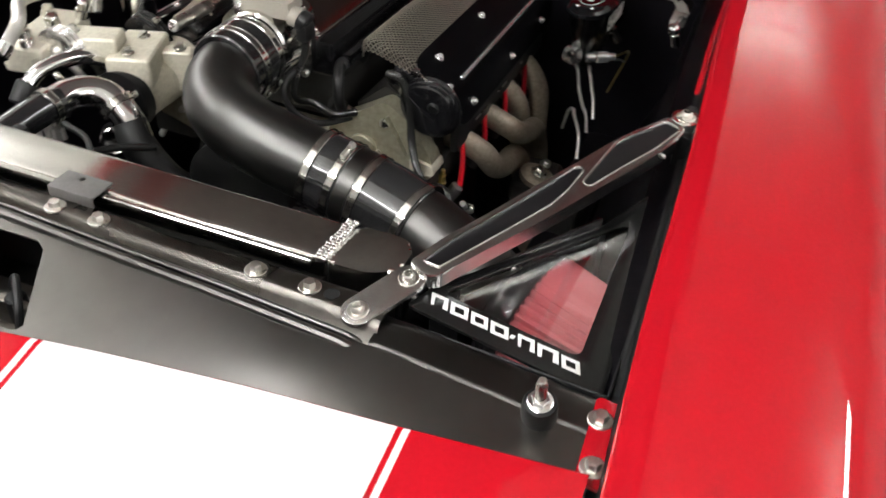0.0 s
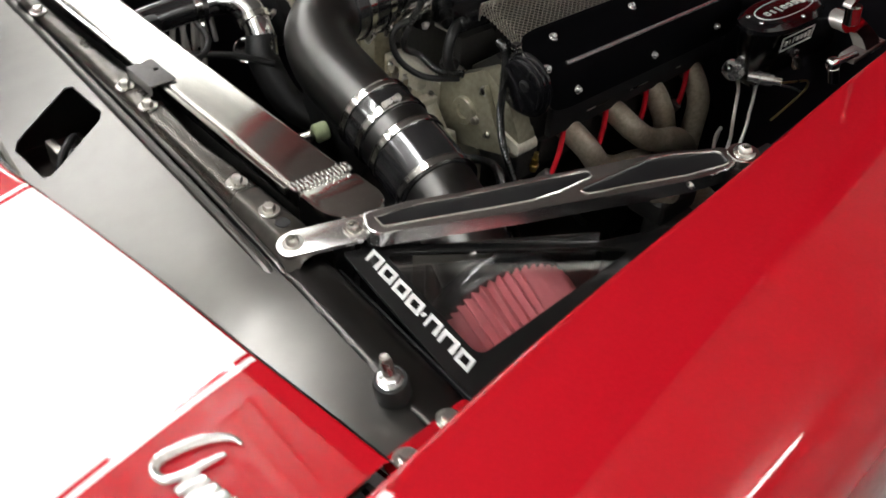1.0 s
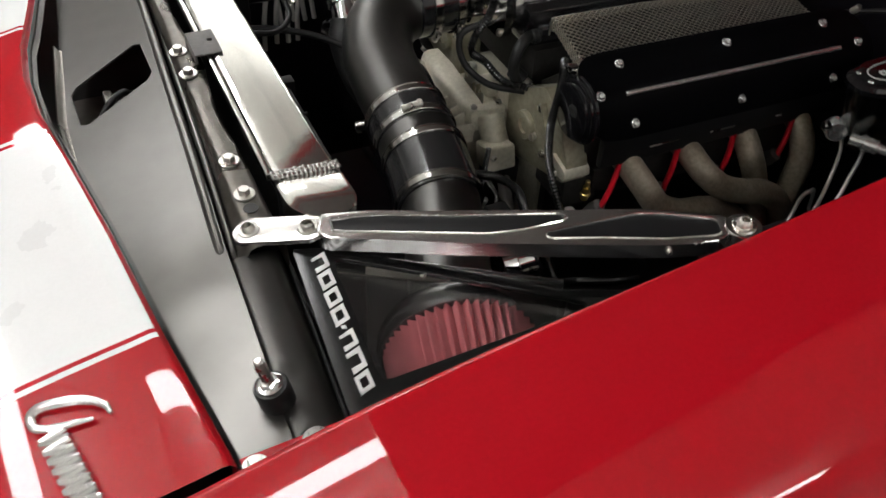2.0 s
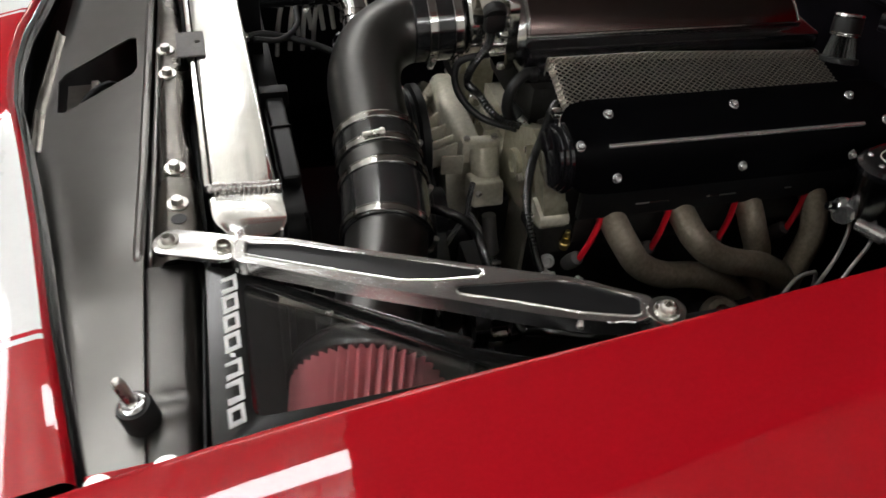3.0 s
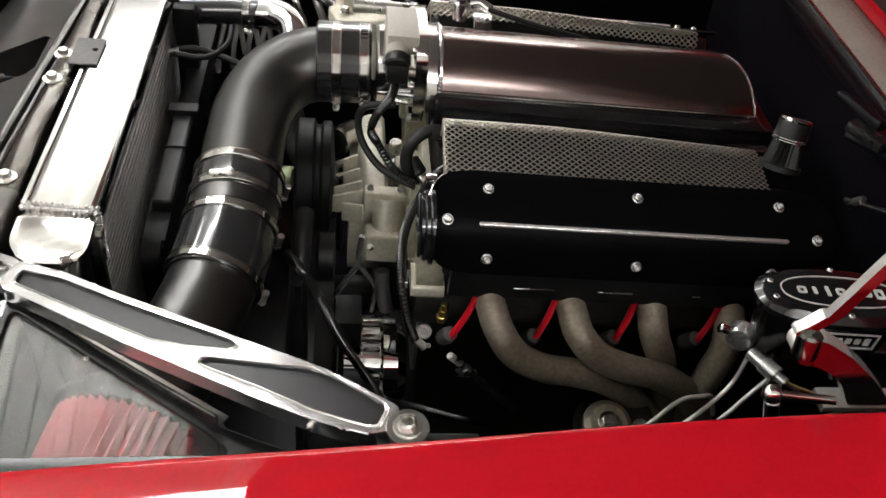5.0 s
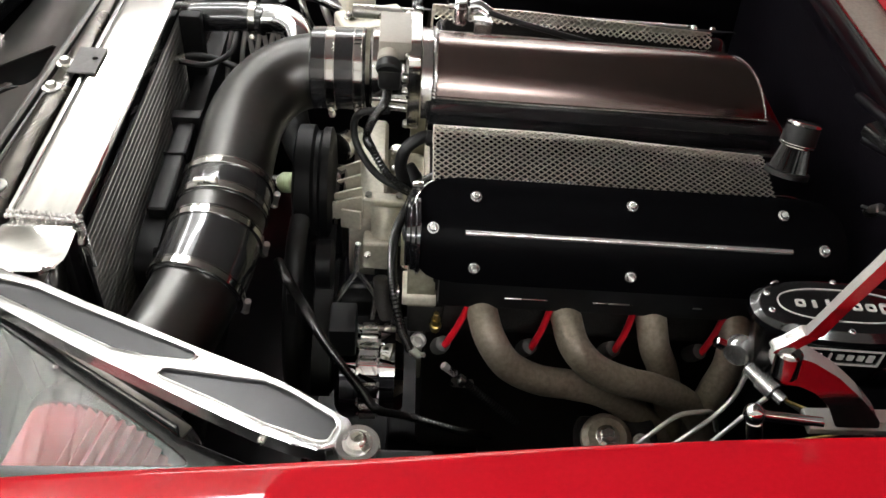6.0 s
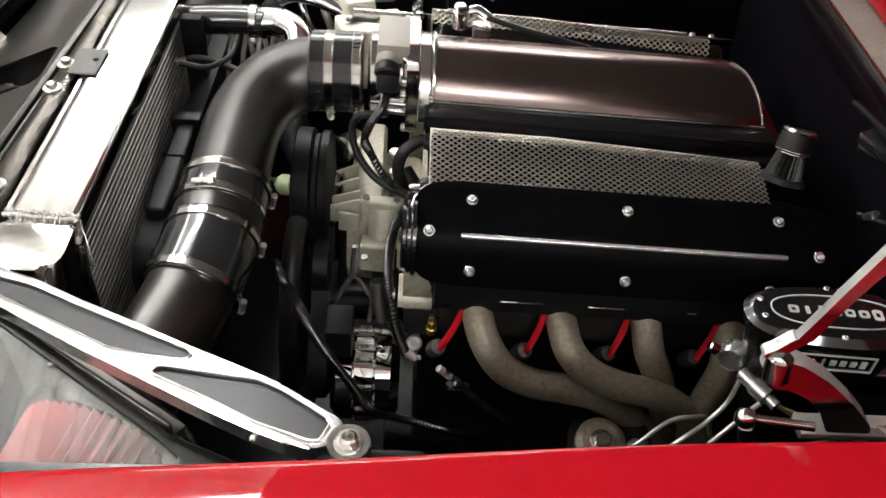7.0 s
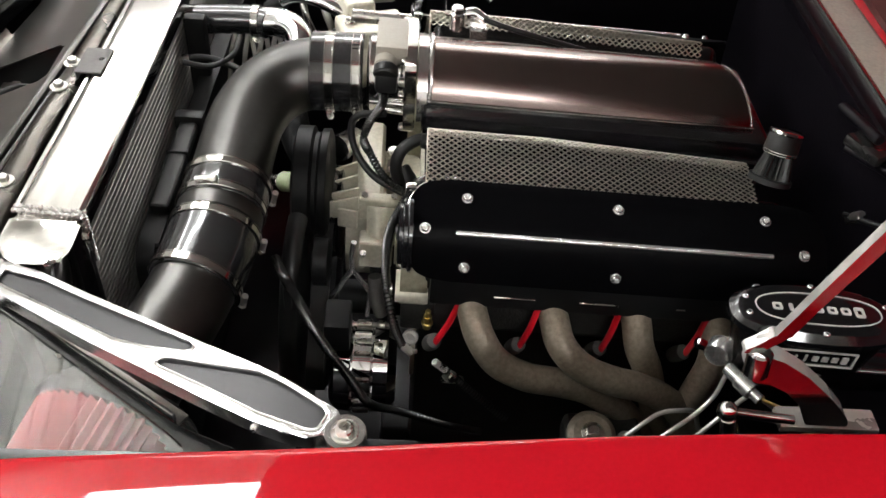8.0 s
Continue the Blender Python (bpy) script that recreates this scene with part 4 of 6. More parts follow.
def air_box():
    t = thing("air_box", (-0.40, -0.52, 0.7), "black air box with a clear window in its lid", "air box")
    outer = [(-0.535, -0.388), (-0.548, -0.604), (-0.150, -0.604), (-0.150, -0.596), (-0.287, -0.541), (-0.498, -0.400)]
    window = rounded([(-0.499, -0.413), (-0.507, -0.570), (-0.268, -0.570), (-0.290, -0.551)], 0.014)
    bm = bmesh.new()
    plate(bm, rounded(outer, 0.006, 3), LID - 0.004, LID, [window], bevel=0.0012, top=lid_z)
    part("lid_frame", bm, LIDBLACK, t, "satin black lid frame")
    bm = bmesh.new()
    c = sum((Vector(v) for v in window), Vector((0, 0))) / len(window)
    plate(bm, [tuple(c + (Vector(v) - c) * 1.03) for v in window], LID - 0.0085, LID - 0.0045, top=lid_z)
    w = part("window", bm, ACRYLIC, t, "clear acrylic lid window")
    w.visible_shadow = False
    # walls of the box
    for a, b in (((-0.541, -0.386), (-0.555, -0.612)), ((-0.555, -0.612), (-0.150, -0.612)), ((-0.499, -0.400), (-0.287, -0.537)), ((-0.287, -0.546), (-0.150, -0.600))):
        a, b = Vector(a), Vector(b)
        d = (b - a).normalized()
        m = Matrix.Translation((*((a + b) / 2), 0)) @ Matrix.Rotation(math.atan2(d.y, d.x), 4, "Z")
        if a.x > -0.51 and b.x < -0.2:
            bm = bmesh.new()
            L = (b - a).length
            # diagonal wall, cut out where the tube enters
            box(bm, (-L * 0.42, 0, 0.745), (L * 0.16, 0.003, 0.24), m, 0.0008, 1)
            box(bm, (L * 0.29, 0, 0.745), (L * 0.42, 0.003, 0.24), m, 0.0008, 1)
            box(bm, (-L * 0.13, 0, 0.66), (L * 0.42, 0.003, 0.07), m, 0.0008, 1)
            part("diagonal_wall", bm, SATINBLACK, t)
            bm = bmesh.new()
            box(bm, (0, 0.0, LID + 0.004), (L, 0.004, 0.012), m, 0.0015)
            part("edge_trim", bm, BRUSH, t, "thin bright edge trim")
            bm = bmesh.new()
            n, p, q = Vector((0.515, 0.857)) * 0.022, Vector((-0.497, -0.404)), Vector((-0.288, -0.5365))
            plate(bm, [tuple(p), tuple(q), tuple(q + n * 0.8), tuple(p + n)], LID + 0.0085, LID + 0.0105, bevel=0.0008, top=lambda x, y: 0.03 * (x + 0.53) - 0.03)
            part("diagonal_flange", bm, FLANGE, t, "satin metal flange along the diagonal wall")
        else:
            bm = bmesh.new()
            box(bm, (0, 0.002, 0.745), ((b - a).length - 0.004, 0.003, 0.235), m, 0.0008, 1)
            part("side_wall", bm, SATINBLACK, t)
    bm = bmesh.new()
    plate(bm, [(-0.545, -0.39), (-0.555, -0.612), (-0.150, -0.602), (-0.150, -0.592), (-0.500, -0.39)], 0.622, 0.626)
    part("bottom", bm, SATINBLACK, t)
    for x, y in ((-0.418, -0.467), (-0.310, -0.531)):
        bolt(t, (x, y, LID - 0.004 + lid_z(x, y)), (0, 0, 1), 0.0036, 0.003, 0.0)
    # maker's mark: plain slanted white shapes along the frame
    y = -0.404
    widths = [0.0225, 0.0235, 0.0225, 0.0235, 0.0075, 0.022, 0.0265, 0.0235]
    for i, wd in enumerate(widths):
        x0, x1 = -0.521 + 0.06 * (y + 0.404), -0.505 + 0.06 * (y + 0.404)
        bm = bmesh.new()
        top = lambda x, yy: lid_z(x, yy)  # noqa: E731
        s = 0.005
        if i == 4:
            plate(bm, [(x0 + 0.0055, y - 0.001), (x0 + 0.0055, y - wd + 0.002), (x0 + 0.0105, y - wd + 0.001), (x0 + 0.0105, y - 0.002)], LID, LID + 0.0006, top=top)
        else:
            out = [(x0, y - s), (x0, y - s - wd + 0.0035), (x1, y - wd + 0.0035), (x1, y)]
            c = sum((Vector(v) for v in out), Vector((0, 0))) / 4
            inn = [tuple(Vector(((v[0] - c.x) * (0.50), (v[1] - c.y) * 0.52)) + c) for v in out]
            if i in (0, 5, 6):
                inn = [(inn[0][0] - 0.0045, inn[0][1]), (inn[1][0] - 0.0045, inn[1][1]), inn[2], inn[3]]
                out2 = [out[0], (inn[0][0], inn[0][1] - 0.0), inn[3], inn[2], (inn[1][0], inn[1][1]), out[1], out[2], out[3]]
                plate(bm, [(min(max(a, x0), x1), b) for a, b in out2], LID, LID + 0.0006, top=top)
            else:
                plate(bm, out, LID, LID + 0.0006, [inn], top=top)
        part("mark_shape", bm, LOGOWHITE, t, "white cut-vinyl mark")
        y -= wd
    return t


air_box()

PIPE_LINE = [(-0.375, -0.47, 0.770), (-0.352, -0.40, 0.795), (-0.325, -0.32, 0.815), (-0.312, -0.25, 0.830), (-0.306, -0.17, 0.848), (-0.303, -0.10, 0.862), (-0.297, -0.045, 0.874), (-0.276, 0.003, 0.886), (-0.240, 0.029, 0.897), (-0.195, 0.036, 0.903), (-0.125, 0.036, 0.906)]


def pipe_near_y(y):
    line = spline(PIPE_LINE, 20)
    i = min(range(1, len(line) - 1), key=lambda k: abs(line[k].y - y) + (10 if line[k].x > -0.27 else 0))
    return line[i], (line[i + 1] - line[i - 1]).normalized()


def intake_pipe():
    t = thing("intake_pipe", (-0.30, -0.2, 0.83), "satin black intake tube with rubber couplers and clamps", "intake pipe")
    bm = bmesh.new()
    sweep(bm, PIPE_LINE[:-1], 0.0505, 48, 10)
    part("tube", bm, PIPE, t)
    for y0, y1, r in ((-0.158, -0.206, 0.0545), (-0.226, -0.312, 0.0550)):
        bm = bmesh.new()
        p0, d0 = pipe_near_y(y0)
        p1, d1 = pipe_near_y(y1)
        pm, _ = pipe_near_y((y0 + y1) / 2)
        rr = r
        sweep(bm, [p0, p0 + (pm - p0) * 0.12, pm, p1 + (pm - p1) * 0.12, p1], [rr - 0.003, rr, rr + 0.0006, rr, rr - 0.003], 48, 4)
        part("coupler", bm, SILICONE, t, "glossy black silicone coupler")
    for y, r in ((-0.164, 0.055), (-0.199, 0.055), (-0.234, 0.0555), (-0.305, 0.0555)):
        p, d = pipe_near_y(y)
        band(t, p, d, r, 0.011, screw=(0.9, 0, -0.25) if y != -0.199 else (-0.2, 0, 1))
    # seam collar between the couplers
    p, d = pipe_near_y(-0.216)
    bm = bmesh.new()
    lathe(bm, [(-0.012, 0.051), (-0.011, 0.0535), (0.011, 0.0535), (0.012, 0.051)], p, d, 48, cap=False)
    part("collar", bm, PIPE, t)
    # coupler at the throttle body
    bm = bmesh.new()
    lathe(bm, [(0, 0.0535), (0.002, 0.0555), (0.072, 0.0555), (0.074, 0.0535)], (-0.217, 0.036, 0.9045), (1, 0, 0.02), 48)
    part("coupler", bm, SILICONE, t, "glossy black silicone coupler")
    for x in (-0.190, -0.153):
        band(t, (x, 0.036, 0.9045), (1, 0, 0.02), 0.0555, 0.013, screw=(0, -0.75, -0.66))
    return t


intake_pipe()


def filter_cone():
    t = thing("air_filter", (-0.385, -0.5, 0.77), "pleated red cone air filter inside the air box", "air filter")
    a = Vector((-0.375, -0.480, 0.762))
    d = Vector((-0.27, -0.96, -0.09)).normalized()
    bm = bmesh.new()
    lathe(bm, [(-0.034, 0.056), (-0.033, 0.062), (-0.030, 0.070), (-0.024, 0.082), (-0.015, 0.090), (-0.006, 0.0940), (0.004, 0.0955), (0.010, 0.095), (0.013, 0.092)], a, d, 56)
    part("rubber_flange", bm, SILICONE, t, "black rubber flange")
    bm = bmesh.new()
    _, u, w = axes_of(d)
    n, cut = 48, 6
    rings = []
    for h, r in ((0.012, 0.090), (0.05, 0.087), (0.10, 0.083), (0.140, 0.080)):
        ring = []
        for k in range(n * cut):
            q = k * math.tau / (n * cut)
            rr = r * (0.945 + 0.055 * math.cos(k * math.tau / cut))
            ring.append(bm.verts.new(a + d * h + (u * math.cos(q) + w * math.sin(q)) * rr))
        rings.append(ring)
    for p, q in zip(rings, rings[1:]):
        for k in range(n * cut):
            bm.faces.new((p[k], p[(k + 1) % (n * cut)], q[(k + 1) % (n * cut)], q[k]))
    part("pleats", bm, MEDIA, t, angle=80)
    bm = bmesh.new()
    lathe(bm, [(0.139, 0.073), (0.140, 0.077), (0.143, 0.077), (0.145, 0.073), (0.145, 0.02)], a, d, 48)
    part("end_cap", bm, RUBBER, t)


filter_cone()


# ---------------------------------------------------------------- engine top
def throttle_body():
    t = thing("throttle_body", (-0.10, 0.036, 0.905), "bright aluminium throttle body with a sensor on top", "throttle body")
    bm = bmesh.new()
    lathe(bm, [(0, 0.050), (0.004, 0.0535), (0.020, 0.0535), (0.024, 0.050), (0.046, 0.050), (0.050, 0.054), (0.064, 0.055)], (-0.138, 0.036, 0.905), (1, 0, 0), 48)
    part("bore", bm, CLAMP, t)
    bm = bmesh.new()
    m = Matrix(((0, 0, 1, 0), (1, 0, 0, 0), (0, 1, 0, 0), (0, 0, 0, 1)))
    plate(bm, rounded([(-0.030, 0.840), (0.102, 0.840), (0.102, 0.972), (-0.030, 0.972)], 0.034, 6), -0.086, -0.070, m=m, bevel=0.003)
    part("flange", bm, CLAMP, t)
    for y, z in ((-0.018, 0.853), (0.090, 0.853), (-0.018, 0.959), (0.090, 0.959)):
        bolt(t, (-0.086, y, z), (-1, 0, 0), 0.006, 0.006)
    for q in (200, 240, 290):
        bm = bmesh.new()
        c, s = math.cos(radians(q)), math.sin(radians(q))
        rod(bm, (-0.134, 0.036 + 0.050 * c, 0.905 + 0.050 * s), (-0.080, 0.036 + 0.053 * c, 0.905 + 0.053 * s), 0.0055, 12)
        part("stiffening_rib", bm, BRUSH, t)
    # sensor case on top, with its plug hanging towards the fender
    bm = bmesh.new()
    box(bm, (-0.1045, 0.022, 0.965), (0.042, 0.080, 0.026), None, 0.0025)
    s = part("sensor_case", bm, SENSOR, t, "beige-grey sensor case")
    bm = bmesh.new()
    lathe(bm, [(0, 0.011), (0.004, 0.0145), (0.016, 0.0150), (0.019, 0.013)], (-0.112, -0.012, 0.958), (-0.02, -0.9, -0.25), 24)
    part("plug_collar", bm, SENSOR, s, "grey collar")
    bm = bmesh.new()
    lathe(bm, [(0, 0.0130), (0.004, 0.0165), (0.014, 0.0170), (0.017, 0.0150)], (-0.111, -0.026, 0.955), (-0.02, -0.85, -0.45), 24)
    box(bm, (-0.1105, -0.036, 0.936), (0.030, 0.018, 0.028), None, 0.006)
    part("sensor_plug", bm, PLASTIC, s, "black plug")
    bm = bmesh.new()
    rod(bm, (-0.094, -0.015, 0.925), (-0.072, -0.014, 0.922), 0.006, 14)
    rod(bm, (-0.094, -0.018, 0.905), (-0.072, -0.018, 0.902), 0.005, 14)
    part("vacuum_port", bm, STEEL, t)
    return t


ENGINE_TILT[0] = True
throttle_body()


def plenum():
    t = thing("intake_plenum", (0.17, 0.05, 0.9), "dark brushed sheet-metal intake plenum with welded ends", "intake manifold")
    # D-shaped section, longer on the far side
    sect = []
    for k in range(31):
        f = k / 15 - 1
        sect.append((0.039 + (0.062 if f < 0 else 0.096) * f, 0.902 + 0.050 * (1 - f * f) ** 0.86))

    def tail(y):
        """The rear end is cut slantwise, further forward towards the far side."""
        return 0.410 - 0.42 * (min(y, 0.07) + 0.023)
    bm = bmesh.new()
    rows = []
    for f, k in ((0.0, 1.0), (0.12, 1.0), (0.25, 1.0), (0.4, 1.0), (0.55, 1.0), (0.7, 1.0), (0.85, 1.0), (0.985, 1.0), (0.995, 0.985), (1.0, 0.94)):
        rows.append([bm.verts.new((-0.052 + f * (tail(y) + 0.052), 0.039 + (y - 0.039) * k, 0.902 + (z - 0.902) * k)) for y, z in sect])
    for a, b in zip(rows, rows[1:]):
        for i in range(len(sect) - 1):
            bm.faces.new((a[i], a[i + 1], b[i + 1], b[i]))
    for r in (rows[0], rows[-1]):
        bm.faces.new(r)
    part("shell", bm, PLENUM, t, angle=40)
    # front ring and weld
    bm = bmesh.new()
    big = [(y * 1.03 - 0.0015, 0.904 + (z - 0.902) * 1.02) for y, z in sect]
    big = [(-0.030, 0.872)] + big + [(0.146, 0.872)]
    m = Matrix(((0, 0, 1, 0), (1, 0, 0, 0), (0, 1, 0, 0), (0, 0, 0, 1)))
    plate(bm, big, -0.068, -0.054, m=m, bevel=0.002)
    part("front_ring", bm, BILLET, t)
    for xs, nm, wr in ((-0.050, 1, 0.0040), (0.400, 0, 0.0011)):
        rng = random.Random(int(nm) + 3)
        bm = bmesh.new()
        pts = [Vector((tail(y) - 0.003 if xs > 0.3 else xs, y, 0.9025 + (z - 0.902) * 1.01)) for y, z in sect[:20 if xs > 0.3 else None]]
        line = spline(pts, 2)
        for i, p in enumerate(line[:-1]):
            d = line[i + 1] - p
            lathe(bm, [(-0.0020, wr * 0.45), (-0.0010, wr), (0.0008, wr * 1.05), (0.0020, wr * 0.5)], p + Vector((rng.uniform(-0.0008, 0.0008), 0, 0)), d + Vector((0.3 * d.length, 0, 0)), 8)
        tagged(part("weld_bead", bm, WELD, t, "rippled weld bead"), kind="stuff")
    # bright lower seam
    bm = bmesh.new()
    box(bm, (0.180, -0.0245, 0.903), (0.460, 0.004, 0.004), None, 0.0015)
    part("lower_seam", bm, POLISH, t)
    bm = bmesh.new()
    box(bm, (0.185, 0.046, 0.870), (0.49, 0.20, 0.060), None, 0.008)
    part("base", bm, GLOSSBLACK, t, "gloss black manifold base")
    bm = bmesh.new()
    box(bm, (0.185, -0.070, 0.872), (0.47, 0.018, 0.020), None, 0.005)
    part("fuel_rail", bm, GLOSSBLACK, t, "gloss black fuel rail")
    for x in (0.03, 0.14, 0.25, 0.36):
        bm = bmesh.new()
        rod(bm, (x, -0.070, 0.866), (x, -0.055, 0.83), 0.008, 14)
        part("injector", bm, PLASTIC, t)
    # regulator on the crown: can, cap, base block and hose elbow
    bm = bmesh.new()
    lathe(bm, [(0, 0.0100), (0.003, 0.0112), (0.026, 0.0112), (0.028, 0.0095), (0.034, 0.0095), (0.036, 0.0075)], (-0.014, 0.130, 0.932), (0, 0, 1), 28)
    reg = part("regulator_can", bm, CHROME, t, "chrome regulator can on the plenum")
    bm = bmesh.new()
    lathe(bm, [(0, 0.0040), (0.006, 0.0040), (0.007, 0.003)], (-0.025, 0.130, 0.956), (-1, 0, 0), 12)
    part("side_screw", bm, STEEL, reg)
    bm = bmesh.new()
    box(bm, (0.018, 0.118, 0.937), (0.026, 0.026, 0.016), None, 0.003)
    part("regulator_base", bm, BRUSH, t)
    bm = bmesh.new()
    sweep(bm, [(0.000, 0.130, 0.958), (0.010, 0.129, 0.961), (0.018, 0.126, 0.959), (0.028, 0.120, 0.955)], [0.0085, 0.0085, 0.0075, 0.0075], 16, 6)
    part("hose_elbow", bm, CHROME, t, "chrome hose elbow")


plenum()

COVER_LINE = [(-0.182, 0.896), (-0.192, 0.8935), (-0.206, 0.8865), (-0.222, 0.8795), (-0.238, 0.8710), (-0.250, 0.8600), (-0.259, 0.8450), (-0.2655, 0.8270), (-0.2695, 0.8130), (-0.2715, 0.8045)]


def cover_point(s):
    """Point and outward normal on the coil cover's section, s from 0 (top) to 1 (bottom)."""
    pts = spline([(0, y, z) for y, z in COVER_LINE], 6)
    f = s * (len(pts) - 1)
    i = min(int(f), len(pts) - 2)
    p = pts[i].lerp(pts[i + 1], f - i)
    d = (pts[i + 1] - pts[i]).normalized()
    return p, Vector((0, d.z, -d.y))


def coil_cover(mirror):
    label = "satin black curved coil cover with screws" if not mirror else "satin black coil cover on the far bank"
    t = thing("coil_cover", (0.19, -0.24 if not mirror else 2 * YC + 0.24, 0.83), label, "engine cover", "coil covers")
    fy = (lambda y: y) if not mirror else (lambda y: 2 * YC - y)
    drop = 0.014 if mirror else 0.0
    bm = bmesh.new()
    ns, nx = 26, 40
    x0, x1, rc = -0.074, 0.458, 0.058
    total = 0.148
    grid, rim = [], []
    for i in range(ns + 1):
        s = i / ns
        p, n = cover_point(s)
        if n.z < 0 and n.y > 0:
            n = -n
        dist = min(s, 1 - s) * total
        inset = rc - math.sqrt(max(0.0, rc * rc - max(0.0, rc - dist) ** 2))
        row = []
        for j in range(nx + 1):
            x = x0 + inset + (x1 - x0 - 2 * inset) * j / nx
            row.append(bm.verts.new((x, fy(p.y), p.z - drop)))
        grid.append(row)
        rim.append([Vector((x0 + inset - 0.0005, fy(p.y), p.z - 0.001 - drop))])
    for a, b in zip(grid, grid[1:]):
        for j in range(nx):
            bm.faces.new((a[j], a[j + 1], b[j + 1], b[j]))
    bmesh.ops.recalc_face_normals(bm, faces=bm.faces[:])
    bm.faces.ensure_lookup_table()
    if bm.faces[0].normal.z < 0:
        bmesh.ops.reverse_faces(bm, faces=bm.faces[:])
    r = bmesh.ops.solidify(bm, geom=bm.faces[:], thickness=0.004)
    part("shell", bm, COVER, t, angle=50)
    out = Vector((0, -0.75 if not mirror else 0.75, 0.66))
    for x, y, z, nrm in ((0.0, -0.206, 0.8868, (0, -0.45, 0.9)), (0.191, -0.206, 0.8868, (0, -0.45, 0.9)), (0.381, -0.206, 0.8868, (0, -0.45, 0.9)), (-0.051, -0.2435, 0.8665, (0, -0.65, 0.75)),
                         (0.428, -0.2435, 0.8665, (0, -0.65, 0.75)), (0.0, -0.2665, 0.8265, (0, -0.93, 0.35)), (0.191, -0.2665, 0.8265, (0, -0.93, 0.35)), (0.372, -0.2665, 0.8265, (0, -0.93, 0.35))):
        nn = Vector(nrm)
        if mirror:
            nn.y = -nn.y
        bolt(t, (x, fy(y), z - drop), nn, 0.0055, 0.0046, 0.0072, name="screw", material=SCREW)
    bm = bmesh.new()
    a, b = Vector((-0.013, fy(-0.2492), 0.8670 - drop)), Vector((0.386, fy(-0.2492), 0.8670 - drop))
    rod(bm, a, b, 0.0034, 12)
    part("trim_rod", bm, SCREW, t, "thin bright trim rod")
    # bright bare edge at the front and the rail under the lower edge
    bm = bmesh.new()
    sweep(bm, [tuple(r[0]) for r in rim[2:19]], 0.0012, 6, 1, cap=True)
    part("front_edge", bm, STEEL, t, "thin bare metal edge")
    bm = bmesh.new()
    box(bm, (0.195, fy(-0.252), 0.773), (0.47, 0.014, 0.050), None, 0.005)
    rail = part("lower_rail", bm, SATINBLACK, t, "black rail below the cover")
    # the broken highlight along the rail, laid on as bright strips
    for x0r, x1r in ((0.044, 0.098), (0.156, 0.208), (0.285, 0.297)):
        bm = bmesh.new()
        box(bm, ((x0r + x1r) / 2, fy(-0.2598), 0.770), (x1r - x0r, 0.0016, 0.0022), None, 0.0006, 1)
        part("rail_highlight", bm, STEEL, rail, "highlight on the rail, put in as a bright strip")
    bm = bmesh.new()
    box(bm, (-0.070, fy(-0.196), 0.889 - drop), (0.014, 0.012, 0.010), None, 0.003)
    part("corner_clip", bm, POLISH, t, "bright corner clip")
    return t


coil_cover(False)
coil_cover(True)


def screen(mirror):
    """Expanded metal between the coil cover and the plenum."""
    label = "expanded steel mesh screen beside the intake plenum" if not mirror else "expanded steel mesh screen on the far bank"
    fy = (lambda y: y) if not mirror else (lambda y: 2 * YC - y)
    bm = bmesh.new()
    if mirror:
        # the far one stands a little prouder and falls away behind its crest
        section = [(0, -0.100, 0.913), (0, -0.105, 0.924), (0, -0.113, 0.929), (0, -0.128, 0.919), (0, -0.150, 0.899), (0, -0.180, 0.876)]
    else:
        section = [(0, -0.100, 0.902), (0, -0.104, 0.915), (0, -0.120, 0.916), (0, -0.150, 0.906), (0, -0.196, 0.890)]
    line = spline(section, 8)
    acc = [0.0]
    for p, q in zip(line, line[1:]):
        acc.append(acc[-1] + (q - p).length)
    total = acc[-1]

    def at(s):
        s = min(max(s, 0), total)
        k = max(0, min(len(line) - 2, int(np.searchsorted(acc, s)) - 1))
        return line[k].lerp(line[k + 1], (s - acc[k]) / (acc[k + 1] - acc[k]))
    cw, ch = 0.0102, 0.0080
    x0, x1 = -0.052, 0.378
    nx, ns = int((x1 - x0) / cw), int(total / ch)
    hw, th = 0.00066, 0.0009

    def strand(p, q):
        d = (q - p).normalized()
        side = d.cross(Vector((0, -0.4, 0.9))).normalized() * hw
        up = side.cross(d).normalized() * th
        vs = [bm.verts.new(c + o) for c in (p, q) for o in (-side - up, side - up, side + up, -side + up)]
        for k in range(4):
            bm.faces.new((vs[k], vs[(k + 1) % 4], vs[4 + (k + 1) % 4], vs[4 + k]))
    pt = {}
    for j in range(ns * 2 + 1):
        for i in range(nx * 2 + 1):
            p = at(j * ch / 2)
            x = x0 + i * cw / 2
            pt[i, j] = Vector((x, fy(p.y), p.z - 0.016 * max(0.0, x - 0.1) / 0.28 * (1 - j * ch / 2 / total)))
    for j in range(ns * 2):
        for i in range(nx * 2):
            if (i + j) % 2:
                strand(pt[i, j], pt[i + 1, j + 1])
            else:
                strand(pt[i + 1, j], pt[i, j + 1])
    t = thing("mesh_screen", (0.17, fy(-0.15), 0.90), label, "mesh screen", "mesh screens")
    part("mesh", bm, MESHMETAL, t, smooth=False)
    # rounded front return
    bm = bmesh.new()
    for j in range(ns * 2):
        for k in range(4):
            a, b = pt[0, j], pt[0, j + 1]
            o1, o2 = Vector((0, 0, -0.005 * k)), Vector((0, 0, -0.005 * (k + 1)))
            if (j + k) % 2:
                strand(a + o1, b + o2)
            else:
                strand(b + o1, a + o2)
    part("front_return", bm, MESHMETAL, t, smooth=False)


screen(False)
